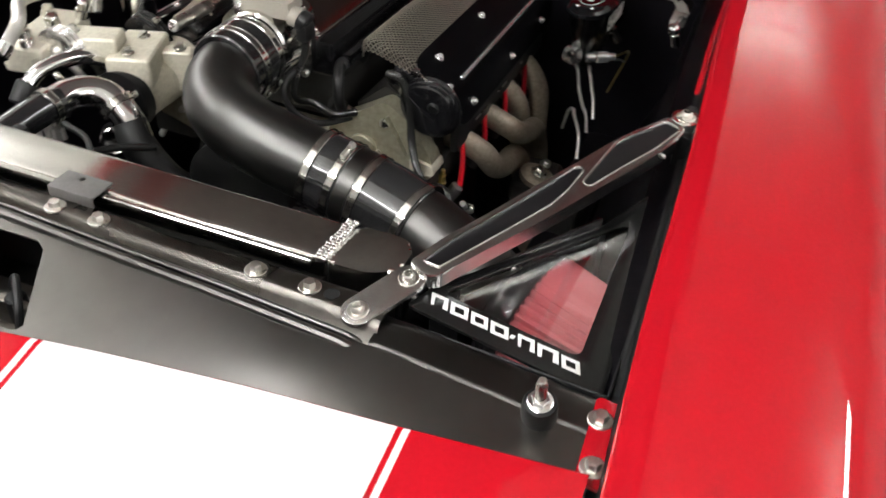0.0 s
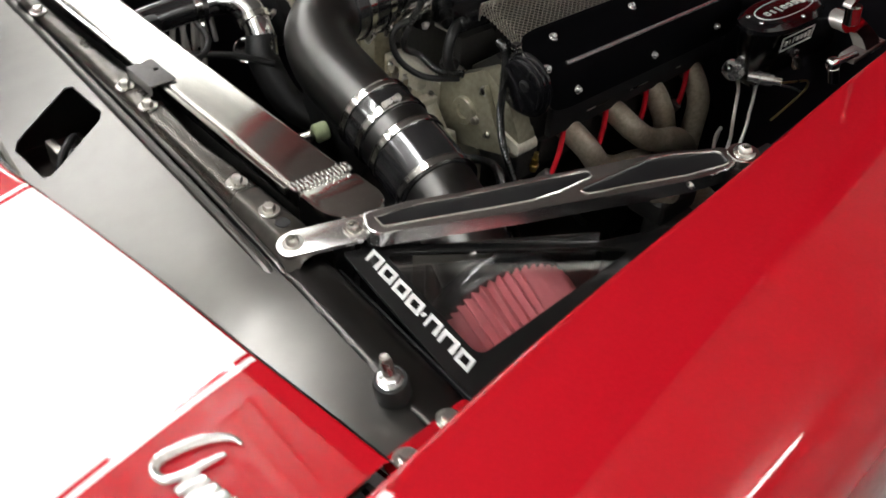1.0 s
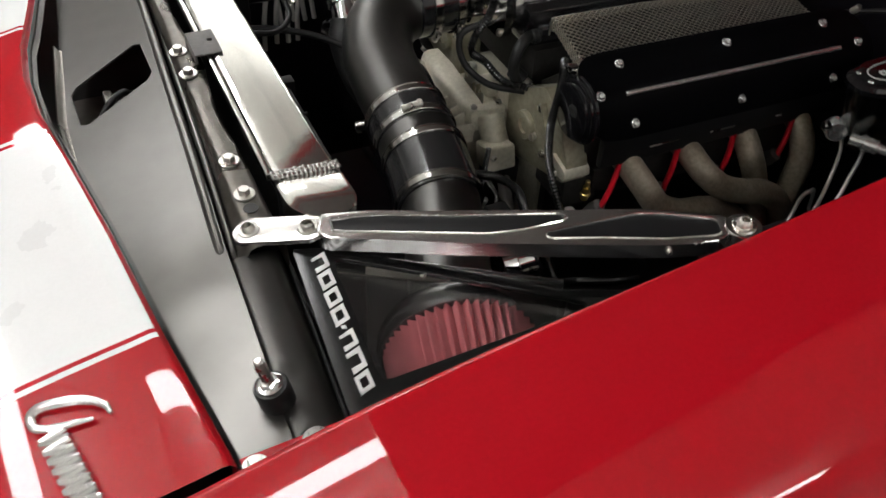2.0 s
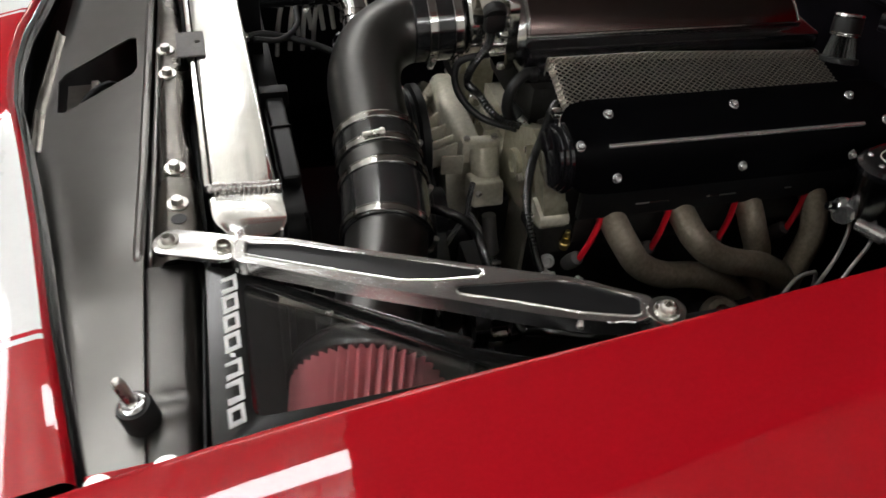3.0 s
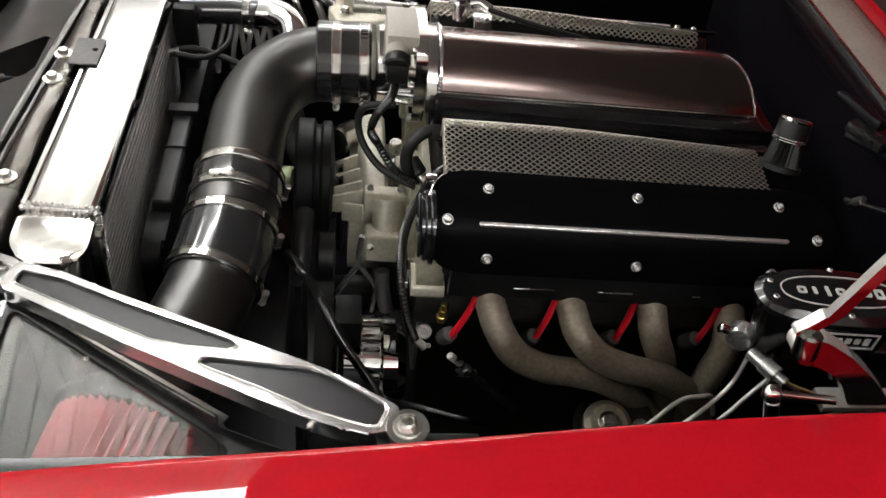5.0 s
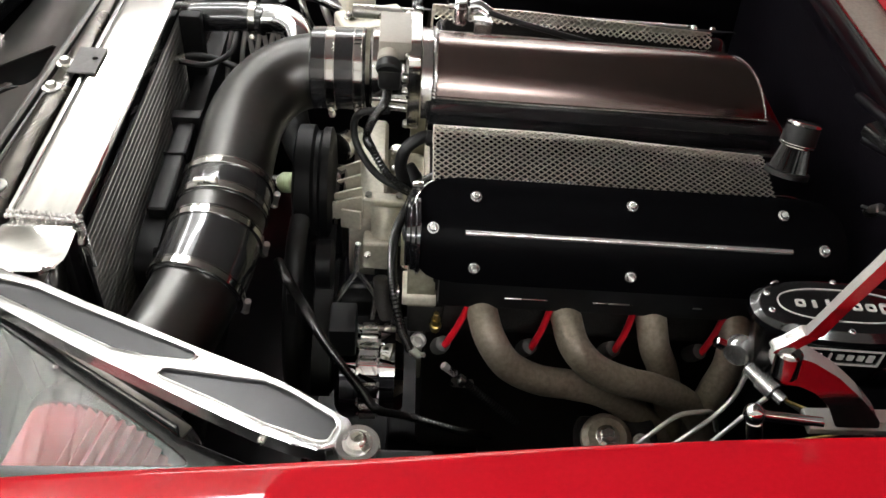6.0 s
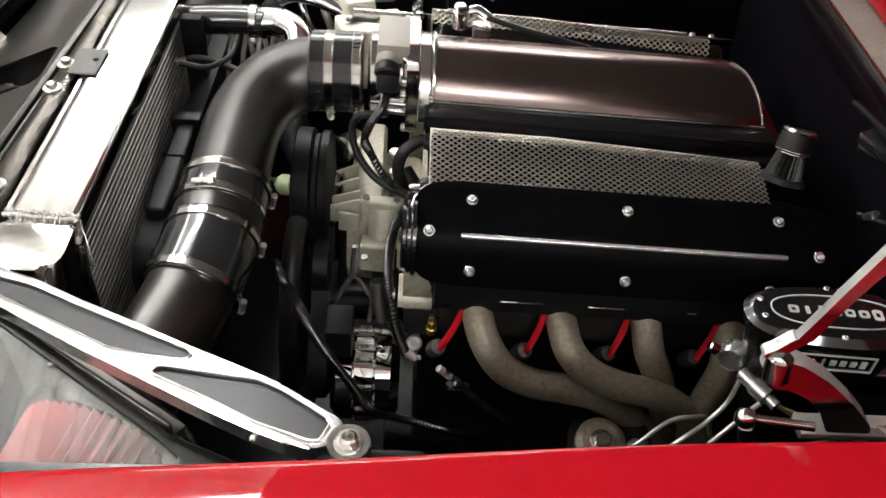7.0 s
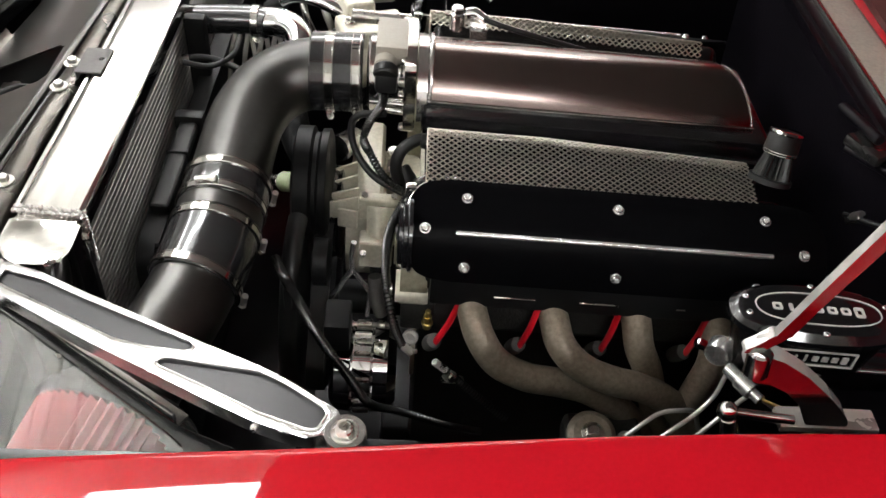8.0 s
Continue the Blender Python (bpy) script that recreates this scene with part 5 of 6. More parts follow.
screen(True)


def cylinder_head(mirror):
    fy = (lambda y: y) if not mirror else (lambda y: 2 * YC - y)
    t = thing("cylinder_head", (0.19, fy(-0.2), 0.75), "cast aluminium cylinder head under the coil cover", "engine part", "cylinder heads")
    bm = bmesh.new()
    rows = []
    sect = [(-0.085, 0.80), (-0.135, 0.842), (-0.205, 0.812), (-0.225, 0.756), (-0.222, 0.700), (-0.205, 0.645), (-0.12, 0.70)]
    for x in (-0.045, -0.041, 0.43, 0.434):
        k = 0.98 if x in (-0.045, 0.434) else 1.0
        rows.append([bm.verts.new((x, fy(-0.17 + (y + 0.17) * k), 0.75 + (z - 0.75) * k)) for y, z in sect])
    for a, b in zip(rows, rows[1:]):
        for i in range(len(sect)):
            bm.faces.new((a[i], a[(i + 1) % len(sect)], b[(i + 1) % len(sect)], b[i]))
    bm.faces.new(rows[0])
    bm.faces.new(rows[-1])
    part("casting", bm, BLOCK, t, angle=30)
    # valve cover below the coils
    bm = bmesh.new()
    d = Vector((0, -0.74 if not mirror else 0.74, 0.67))
    m = Matrix.Translation((0.19, fy(-0.185), 0.832)) @ Matrix.Rotation(radians(42 if not mirror else -42), 4, "X")
    box(bm, (0, 0, 0), (0.47, 0.11, 0.055), m, 0.02, 4)
    part("valve_cover", bm, GLOSSBLACK, t, "gloss black valve cover")
    # ringed cap and looped cables at the front of the bank
    for k, (r, d) in enumerate(((0.050, 0.008), (0.046, 0.008), (0.041, 0.008))):
        bm = bmesh.new()
        x = -0.064 - 0.006 * k
        lathe(bm, [(0.0, r - 0.004), (0.002, r), (d - 0.002, r), (d, r - 0.004)], (x, fy(-0.222), 0.836), (-1, 0, 0), 40)
        part("end_ring", bm, GLOSSBLACK, t, "gloss black ringed end cap")
    bm = bmesh.new()
    rod(bm, (-0.086, fy(-0.232), 0.842), (-0.070, fy(-0.232), 0.846), 0.010, 16)
    part("cap_knob", bm, PLASTIC, t)
    # front face of the head: plate, corner boss and ledge
    m = Matrix(((0, 0, 1, 0), (1, 0, 0, 0), (0, 1, 0, 0), (0, 0, 0, 1)))
    bm = bmesh.new()
    out = [(-0.050, 0.770), (-0.150, 0.832), (-0.200, 0.800), (-0.232, 0.742), (-0.232, 0.712), (-0.050, 0.655)]
    out = [(fy(y), z) for y, z in out]
    plate(bm, rounded(out if not mirror else out[::-1], 0.010, 4), -0.078, -0.042, m=m, bevel=0)
    plate_part = part("front_plate", bm, CASTDARK, t, angle=40)
    bm = bmesh.new()
    lathe(bm, [(0, 0.024), (0.006, 0.024), (0.008, 0.022), (0.008, 0.013), (0.004, 0.012)], (-0.078, fy(-0.112), 0.742), (-1, 0, 0), 32)
    part("round_boss", bm, CASTDARK, plate_part)
    bm = bmesh.new()
    box(bm, (-0.083, fy(-0.172), 0.778), (0.010, 0.005, 0.070), Matrix.Translation((-0.083, fy(-0.172), 0.778)) @ Matrix.Rotation(radians(-28 if not mirror else 28), 4, "X") @ Matrix.Translation((0.083, -fy(-0.172), -0.778)), 0.002)
    part("stiffening_rib", bm, CASTDARK, plate_part)
    bm = bmesh.new()
    out = [(fy(y), z) for y, z in ((-0.196, 0.748), (-0.236, 0.738), (-0.238, 0.722), (-0.196, 0.718))]
    plate(bm, rounded(out if not mirror else out[::-1], 0.006, 4), -0.084, -0.040, m=m, bevel=0)
    part("corner_boss", bm, CAST, t, angle=40)
    bm = bmesh.new()
    box(bm, (-0.046, fy(-0.19), 0.690), (0.060, 0.082, 0.052), None, 0.005)
    part("lower_boss", bm, BLOCK, t, angle=40)
    for y, z, r in ((-0.216, 0.727, 0.0055), (-0.150, 0.795, 0.006), (-0.135, 0.735, 0.0065), (-0.165, 0.722, 0.0045)):
        bm = bmesh.new()
        lathe(bm, [(0, r + 0.002), (0.003, r + 0.002), (0.003, r), (0.007, r), (0.008, r * 0.7)], (-0.078 if y > -0.2 else -0.088, fy(y), z), (-1, 0, 0), 14)
        part("plug", bm, STEEL, t)
    bm = bmesh.new()
    lathe(bm, [(0, 0.009), (0.002, 0.011), (0.008, 0.011), (0.010, 0.008), (0.006, 0.005)], (-0.058, fy(-0.228), 0.648), (-0.3, -0.9 if not mirror else 0.9, 0.35), 20)
    part("round_plug", bm, MARK, t, "pale round plug")
    # exhaust flange
    bm = bmesh.new()
    box(bm, (0.19, fy(-0.230), 0.705), (0.44, 0.012, 0.045), None, 0.004)
    part("exhaust_flange", bm, BLOCK, t)
    return t


cylinder_head(False)
cylinder_head(True)


def water_pump():
    t = thing("water_pump", (-0.11, 0.03, 0.70), "ribbed cast aluminium water pump on the engine's front", "engine part")
    m = Matrix(((0, 0, 1, 0), (1, 0, 0, 0), (0, 1, 0, 0), (0, 0, 0, 1)))
    bm = bmesh.new()
    body = rounded([(-0.05, 0.58), (-0.06, 0.64), (-0.03, 0.70), (0.13, 0.70), (0.16, 0.66), (0.15, 0.60), (0.03, 0.55)], 0.02, 4)
    plate(bm, body, -0.165, -0.055, m=m, bevel=0.010)
    part("casting", bm, CAST, t, angle=50)
    # the cross arm: sloping bar, flange, rounded neck, foot
    bm = bmesh.new()
    rows = []
    for y, xa, xb, zt in ((0.137, -0.146, -0.114, 0.746), (0.130, -0.150, -0.113, 0.752), (0.085, -0.152, -0.112, 0.752), (0.060, -0.154, -0.112, 0.749), (0.0, -0.149, -0.111, 0.743), (-0.034, -0.144, -0.110, 0.738)):
        rows.append([bm.verts.new(v) for v in ((xa, y, 0.66), (xa, y, zt - 0.014), (xa + 0.004, y, zt - 0.005), (xa + 0.013, y, zt), (xb - 0.005, y, zt - 0.001), (xb, y, zt - 0.007), (xb, y, 0.66))])
    for p, q in zip(rows, rows[1:]):
        for k in range(6):
            bm.faces.new((p[k], p[k + 1], q[k + 1], q[k]))
    bm.faces.new(rows[0])
    bm.faces.new(rows[-1])
    part("cross_bar", bm, CAST, t, angle=40)
    bm = bmesh.new()
    box(bm, (-0.114, -0.043, 0.722), (0.062, 0.020, 0.038), None, 0.004, 3)
    part("neck_flange", bm, CAST, t)
    bm = bmesh.new()
    lathe(bm, [(0, 0.023), (0.030, 0.022), (0.055, 0.022)], (-0.110, -0.048, 0.726), (0, -0.62, -0.78), 28)
    part("round_neck", bm, CAST, t)
    bm = bmesh.new()
    box(bm, (-0.117, -0.092, 0.681), (0.050, 0.044, 0.042), Matrix.Translation((0, -0.092, 0.681)) @ Matrix.Rotation(radians(-14), 4, "X") @ Matrix.Translation((0, 0.092, -0.681)), 0.006, 3)
    part("foot", bm, CAST, t)
    bm = bmesh.new()
    box(bm, (-0.100, -0.060, 0.610), (0.050, 0.09, 0.12), None, 0.012, 3)
    part("lower_leg", bm, BLOCK, t, "dark lower casting")
    for y, x1, sk in ((0.058, -0.190, 10), (0.022, -0.198, 4), (-0.010, -0.198, 0), (-0.032, -0.192, -4), (-0.066, -0.180, -28)):
        bm = bmesh.new()
        n = (-0.146 - x1)
        m2 = Matrix.Translation((-0.146, y, 0.722)) @ Matrix.Rotation(radians(sk), 4, "Z")
        vs = box(bm, (-n / 2, 0, -0.010), (n, 0.0045, 0.034), m2, 0.0020, 2)
        for v in vs:
            v.co.z -= 0.40 * max(0.0, -0.150 - v.co.x)
        part("rib", bm, CAST, t)
    for x, y, z in ((-0.136, -0.043, 0.742), (-0.092, -0.043, 0.742), (-0.134, -0.115, 0.690)):
        bolt(t, (x, y, z), (-0.1, -0.3, 0.9), 0.0055, 0.005, 0.0, hexhead=True)
    bm = bmesh.new()
    lathe(bm, [(0, 0.020), (0.035, 0.020), (0.038, 0.022), (0.046, 0.022), (0.048, 0.018)], (-0.160, 0.122, 0.722), (-0.55, -0.75, 0.1), 24)
    part("outlet", bm, BRUSH, t)
    bm = bmesh.new()
    rod(bm, (-0.098, 0.045, 0.70), (-0.098, 0.045, 0.765), 0.010, 14)
    rod(bm, (-0.098, 0.010, 0.70), (-0.098, 0.010, 0.755), 0.008, 14)
    part("hose_barb", bm, STEEL, t)
    bm = bmesh.new()
    box(bm, (-0.090, -0.005, 0.752), (0.022, 0.030, 0.030), None, 0.006)
    part("sensor_boss", bm, CAST, t)
    # pulley
    bm = bmesh.new()
    lathe(bm, [(0, 0.03), (0.004, 0.070), (0.006, 0.076), (0.012, 0.072), (0.018, 0.076), (0.022, 0.072), (0.028, 0.076), (0.032, 0.070), (0.034, 0.03)], (-0.170, 0.03, 0.640), (-1, 0, 0), 48)
    part("pulley", bm, GLOSSBLACK, t, "gloss black pump pulley")
    return t


water_pump()


def long_block():
    t = thing("engine_block", (0.19, YC, 0.5), "dark cast engine block between the cylinder heads", "engine block")
    bm = bmesh.new()
    box(bm, (0.20, YC, 0.49), (0.50, 0.36, 0.48), None, 0.02)
    part("block", bm, BLOCK, t)
    bm = bmesh.new()
    box(bm, (0.19, YC, 0.80), (0.48, 0.20, 0.08), None, 0.015)
    part("valley_cover", bm, BLOCK, t)
    bm = bmesh.new()
    m = Matrix(((0, 0, 1, 0), (1, 0, 0, 0), (0, 1, 0, 0), (0, 0, 0, 1)))
    plate(bm, rounded([(-0.13, 0.42), (0.20, 0.42), (0.20, 0.66), (0.12, 0.74), (-0.05, 0.74), (-0.13, 0.66)], 0.03), -0.055, -0.02, m=m, bevel=0.006)
    part("front_cover", bm, CAST, t)


long_block()
ENGINE_TILT[0] = False
# ---------------------------------------------------------------- exhaust side
def headers():
    t = thing("exhaust_header", (0.2, -0.31, 0.62), "beige ceramic coated tube exhaust header", "exhaust header")
    lines = [
        [(0.008, -0.215, 0.760), (0.017, -0.250, 0.746), (0.030, -0.282, 0.722), (0.056, -0.294, 0.686), (0.097, -0.298, 0.663), (0.144, -0.297, 0.652), (0.195, -0.292, 0.628), (0.26, -0.29, 0.57), (0.33, -0.29, 0.46)],
        [(0.116, -0.215, 0.756), (0.127, -0.254, 0.740), (0.138, -0.288, 0.720), (0.168, -0.303, 0.694), (0.212, -0.307, 0.674), (0.262, -0.304, 0.655), (0.315, -0.300, 0.612), (0.355, -0.30, 0.54), (0.38, -0.30, 0.44)],
        [(0.232, -0.215, 0.752), (0.240, -0.250, 0.736), (0.248, -0.272, 0.705), (0.269, -0.275, 0.661), (0.29, -0.275, 0.60), (0.33, -0.28, 0.47)],
        [(0.344, -0.215, 0.752), (0.350, -0.254, 0.735), (0.348, -0.284, 0.692), (0.338, -0.292, 0.634), (0.335, -0.296, 0.570), (0.36, -0.30, 0.46)],
    ]
    for pts in lines:
        bm = bmesh.new()
        sweep(bm, [(x, y, z - 0.006) for x, y, z in pts], 0.0200, 24, 8)
        part("primary_tube", bm, HEADER, t)
    bm = bmesh.new()
    p = Vector((0.214, -0.3068, 0.6672))
    lathe(bm, [(-0.0015, 0.0194), (-0.001, 0.0206), (0.001, 0.0206), (0.0015, 0.0194)], p, (0.055, 0.0, -0.02), 28, cap=False)
    part("weld_seam", bm, HEADER, t)
    bm = bmesh.new()
    lathe(bm, [(0, 0.05), (0.05, 0.048), (0.12, 0.04), (0.20, 0.04)], (0.385, -0.31, 0.46), (0.1, 0, -1), 28)
    part("collector", bm, HEADER, t)


headers()


def plug_leads():
    tops = [0.002, 0.107, 0.215, 0.335]
    for i, x in enumerate(tops):
        t = thing("spark_plug_lead", (x - 0.02, -0.262, 0.68), "red silicone spark plug lead with a grey boot", "spark plug lead", "spark plug leads")
        bot = (-0.027, 0.088, 0.200, 0.317)[i]
        bm = bmesh.new()
        sweep(bm, [(x + 0.008, -0.240, 0.782), (x, -0.252, 0.752), (x * 0.5 + bot * 0.5 + 0.001, -0.260, 0.712), (bot, -0.263, 0.676)], 0.0046, 12, 6)
        part("cable", bm, WIRE, t)
        bm = bmesh.new()
        lathe(bm, [(0, 0.006), (0.003, 0.0105), (0.020, 0.0120), (0.034, 0.0105)], (bot, -0.262, 0.682), (-0.2, 0.5, -0.85), 14)
        part("boot", bm, BOOT, t, "grey plug boot")


plug_leads()


def lower_accessories():
    # alternator
    t = thing("alternator", (-0.16, -0.19, 0.53), "chrome cased alternator low at the engine's front", "alternator")
    a = Vector((-0.175, -0.20, 0.535))
    bm = bmesh.new()
    lathe(bm, [(0.0, 0.050), (0.008, 0.062), (0.03, 0.064), (0.034, 0.060), (0.06, 0.060), (0.064, 0.064), (0.085, 0.062), (0.098, 0.048)], a, (1, 0, 0), 36)
    part("case", bm, CHROME, t)
    for k in range(10):
        q = k * math.tau / 10
        bm = bmesh.new()
        box(bm, (a.x + 0.047, a.y + 0.062 * math.cos(q), a.z + 0.062 * math.sin(q)), (0.024, 0.006, 0.006), None, 0.002)
        part("vent_bar", bm, STEEL, t)
    bm = bmesh.new()
    lathe(bm, [(-0.03, 0.026), (-0.028, 0.030), (-0.006, 0.030), (-0.002, 0.02)], a, (1, 0, 0), 28)
    part("pulley", bm, SATINBLACK, t)
    bm = bmesh.new()
    lathe(bm, [(-0.036, 0.010), (-0.030, 0.012)], a, (1, 0, 0), 12)
    part("pulley_nut", bm, STEEL, t)
    bm = bmesh.new()
    box(bm, (-0.163, -0.205, 0.638), (0.037, 0.055, 0.052), None, 0.004)
    part("mount", bm, SATINBLACK, t)
    # drive belt
    t = thing("drive_belt", (-0.2, -0.1, 0.58), "black ribbed drive belt and front pulleys", "drive belt")
    bm = bmesh.new()
    outline = [(-0.235, 0.53), (-0.225, 0.565), (-0.05, 0.68), (0.03, 0.69), (0.11, 0.68), (0.16, 0.64), (0.12, 0.45), (0.03, 0.36), (-0.05, 0.40), (-0.22, 0.50)]
    inner = [(y + (0.01 if y < -0.02 else -0.01), z + (0.012 if z < 0.55 else -0.012)) for y, z in outline]
    m = Matrix(((0, 0, 1, 0), (1, 0, 0, 0), (0, 1, 0, 0), (0, 0, 0, 1)))
    plate(bm, rounded(outline, 0.03), -0.210, -0.184, [rounded(inner, 0.028)], m=m)
    part("belt", bm, RUBBER, t)
    bm = bmesh.new()
    lathe(bm, [(-0.15, 0.03), (0, 0.03), (0.003, 0.09), (0.022, 0.092), (0.026, 0.08), (0.028, 0.02)], (-0.183, 0.03, 0.45), (-1, 0, 0), 40)
    part("crank_pulley", bm, SATINBLACK, t)
    bm = bmesh.new()
    lathe(bm, [(0, 0.02), (0.003, 0.036), (0.024, 0.036), (0.028, 0.015)], (-0.183, -0.105, 0.665), (-1, 0, 0), 32)
    part("idler", bm, SATINBLACK, t)
    # large dark fan or pump housing edge between radiator and engine
    t = thing("lower_fan_guard", (-0.24, -0.05, 0.62), "tall black plastic guard between fan and engine", "fan guard")
    bm = bmesh.new()
    sweep(bm, [(-0.235, -0.225, 0.46), (-0.235, -0.215, 0.60), (-0.232, -0.185, 0.69), (-0.230, -0.14, 0.735), (-0.228, -0.10, 0.745)], 0.014, 14)
    part("rim", bm, PLASTIC, t)
    bm = bmesh.new()
    box(bm, (-0.232, -0.12, 0.48), (0.012, 0.18, 0.46), None, 0.005)
    part("panel", bm, PLASTIC, t)
    # heater or steam pipe: thin bent steel line
    t = thing("bent_steel_line", (-0.15, -0.13, 0.64), "thin bent steel steam line at the front cover", "pipe")
    bm = bmesh.new()
    sweep(bm, [(-0.147, -0.120, 0.722), (-0.150, -0.120, 0.690), (-0.150, -0.120, 0.667), (-0.158, -0.120, 0.650), (-0.180, -0.120, 0.606), (-0.192, -0.120, 0.589), (-0.194, -0.122, 0.572)], 0.0044, 10, 6)
    part("line", bm, SCREW, t)
    bm = bmesh.new()
    sweep(bm, [(-0.150, -0.120, 0.667), (-0.142, -0.120, 0.655), (-0.127, -0.120, 0.628), (-0.123, -0.120, 0.612), (-0.127, -0.120, 0.568)], 0.0040, 10, 6)
    part("branch_line", bm, SCREW, t)
    for x in (-0.200, -0.152, -0.134, -0.122, -0.102):
        bm = bmesh.new()
        rod(bm, (x - 0.006, -0.135, 0.562), (x + 0.006, -0.135, 0.562), 0.0085 if x > -0.15 else 0.0065, 12)
        part("banjo", bm, STEEL, t)
    bm = bmesh.new()
    rod(bm, (-0.205, -0.135, 0.562), (-0.09, -0.135, 0.562), 0.0045, 12)
    part("cross_bolt", bm, STEEL, t)
    bm = bmesh.new()
    sweep(bm, [(-0.115, -0.12, 0.655), (-0.112, -0.13, 0.62), (-0.105, -0.13, 0.585)], 0.011, 14, 6)
    part("grey_hose", bm, FIN, t, "grey hose beside the line")


lower_accessories()


def hose_thing(name, pts, r, label, category, material, corrugate=0.0, ends=None, n=10, seg=12):
    t = thing(name, pts[len(pts) // 2], label, category)
    bm = bmesh.new()
    sweep(bm, pts, r, seg, n, corrugate=corrugate)
    part("hose", bm, material, t)
    for k, (a, b, rr, mm) in enumerate(ends or ()):
        bm = bmesh.new()
        rod(bm, a, b, rr, 12)
        part("end_fitting", bm, mm, t)
    return t


# wiring looms
hose_thing("wiring_loom", [(-0.112, -0.036, 0.926), (-0.116, -0.034, 0.90), (-0.132, -0.026, 0.866), (-0.140, -0.030, 0.840), (-0.130, -0.055, 0.835), (-0.107, -0.075, 0.808), (-0.075, -0.10, 0.802)], 0.0056, "black corrugated wiring loom at the throttle body", "wiring", LOOM, 0.0011)
hose_thing("wiring_loom", [(-0.110, -0.030, 0.885), (-0.148, -0.020, 0.872), (-0.158, -0.022, 0.850), (-0.150, -0.035, 0.820), (-0.122, -0.06, 0.796), (-0.075, -0.09, 0.790)], 0.0052, "thin black wiring loom beside the throttle body", "wiring", PLASTIC, 0.0)
hose_thing("wiring_loom", [(-0.045, -0.14, 0.865), (-0.066, -0.17, 0.872), (-0.082, -0.190, 0.852), (-0.094, -0.200, 0.822), (-0.098, -0.205, 0.787), (-0.096, -0.215, 0.739), (-0.084, -0.235, 0.680), (-0.070, -0.24, 0.640)], 0.0056, "black corrugated loom running down the head's front", "wiring", LOOM, 0.0011,
           [((-0.070, -0.240, 0.642), (-0.056, -0.246, 0.632), 0.0060, MARK), ((-0.060, -0.243, 0.634), (-0.050, -0.247, 0.638), 0.0035, MARK)])
hose_thing("wiring_loom", [(-0.245, -0.20, 0.76), (-0.223, -0.27, 0.800), (-0.202, -0.30, 0.790), (-0.178, -0.30, 0.721), (-0.135, -0.30, 0.630), (-0.112, -0.30, 0.585), (-0.073, -0.30, 0.571), (0.001, -0.30, 0.542), (0.05, -0.30, 0.53)], 0.0056, "black corrugated loom hanging below the intake tube", "wiring", LOOM, 0.0011)
hose_thing("sensor_cable", [(-0.019, -0.27, 0.640), (-0.005, -0.27, 0.625), (0.038, -0.27, 0.575), (0.088, -0.27, 0.52)], 0.0050, "black sensor cable with a white plug below the header", "wiring", PLASTIC, 0.0006,
           [((-0.026, -0.27, 0.646), (-0.008, -0.27, 0.628), 0.0055, LOGOWHITE), ((-0.006, -0.275, 0.624), (0.003, -0.275, 0.617), 0.009, STEEL), ((-0.012, -0.268, 0.606), (0.018, -0.262, 0.598), 0.006, STEEL)])
for a0, a1 in (((-0.060, -0.14, 0.800), (-0.045, -0.16, 0.80)), ((-0.085, -0.06, 0.815), (-0.070, -0.075, 0.80))):
    t = thing("wiring_plug", a0, "small black plug on the engine's front", "plug", "wiring plugs")
    bm = bmesh.new()
    rod(bm, a0, a1, 0.012, 16)
    part("shell", bm, PLASTIC, t)
    bm = bmesh.new()
    rod(bm, Vector(a1), Vector(a1) + (Vector(a1) - Vector(a0)) * 0.8, 0.008, 12)
    part("tail", bm, STEEL, t)
hose_thing("fuel_hose", [(-0.050, -0.062, 0.868), (-0.066, -0.066, 0.868), (-0.086, -0.075, 0.855), (-0.092, -0.078, 0.825), (-0.080, -0.08, 0.79)], 0.0085, "black fuel hose off the rail's front end", "hose", RUBBER, 0.0,
           [((-0.046, -0.066, 0.868), (-0.060, -0.066, 0.868), 0.0105, PLASTIC), ((-0.020, -0.066, 0.872), (-0.036, -0.066, 0.872), 0.006, POLISH)])
hose_thing("gauge_hose", [(0.024, 0.118, 0.957), (0.053, 0.112, 0.951), (0.095, 0.110, 0.941), (0.138, 0.110, 0.931), (0.18, 0.116, 0.918)], 0.0040, "thin dark grey hose across the plenum", "hose", PLASTIC)
hose_thing("brass_sensor", [(-0.038, -0.234, 0.676), (-0.038, -0.235, 0.686), (-0.038, -0.236, 0.700)], 0.0060, "small brass sensor on the head's front", "sensor", BRASS, 0.0,
           [((-0.038, -0.236, 0.698), (-0.038, -0.237, 0.712), 0.0040, BRASS), ((-0.038, -0.235, 0.683), (-0.038, -0.235, 0.689), 0.0082, BRASS)])
hose_thing("radiator_hose", [(-0.455, 0.27, 0.84), (-0.40, 0.27, 0.845), (-0.345, 0.265, 0.85), (-0.315, 0.255, 0.85)], 0.024, "glossy black upper radiator hose", "hose", SILICONE, seg=24)


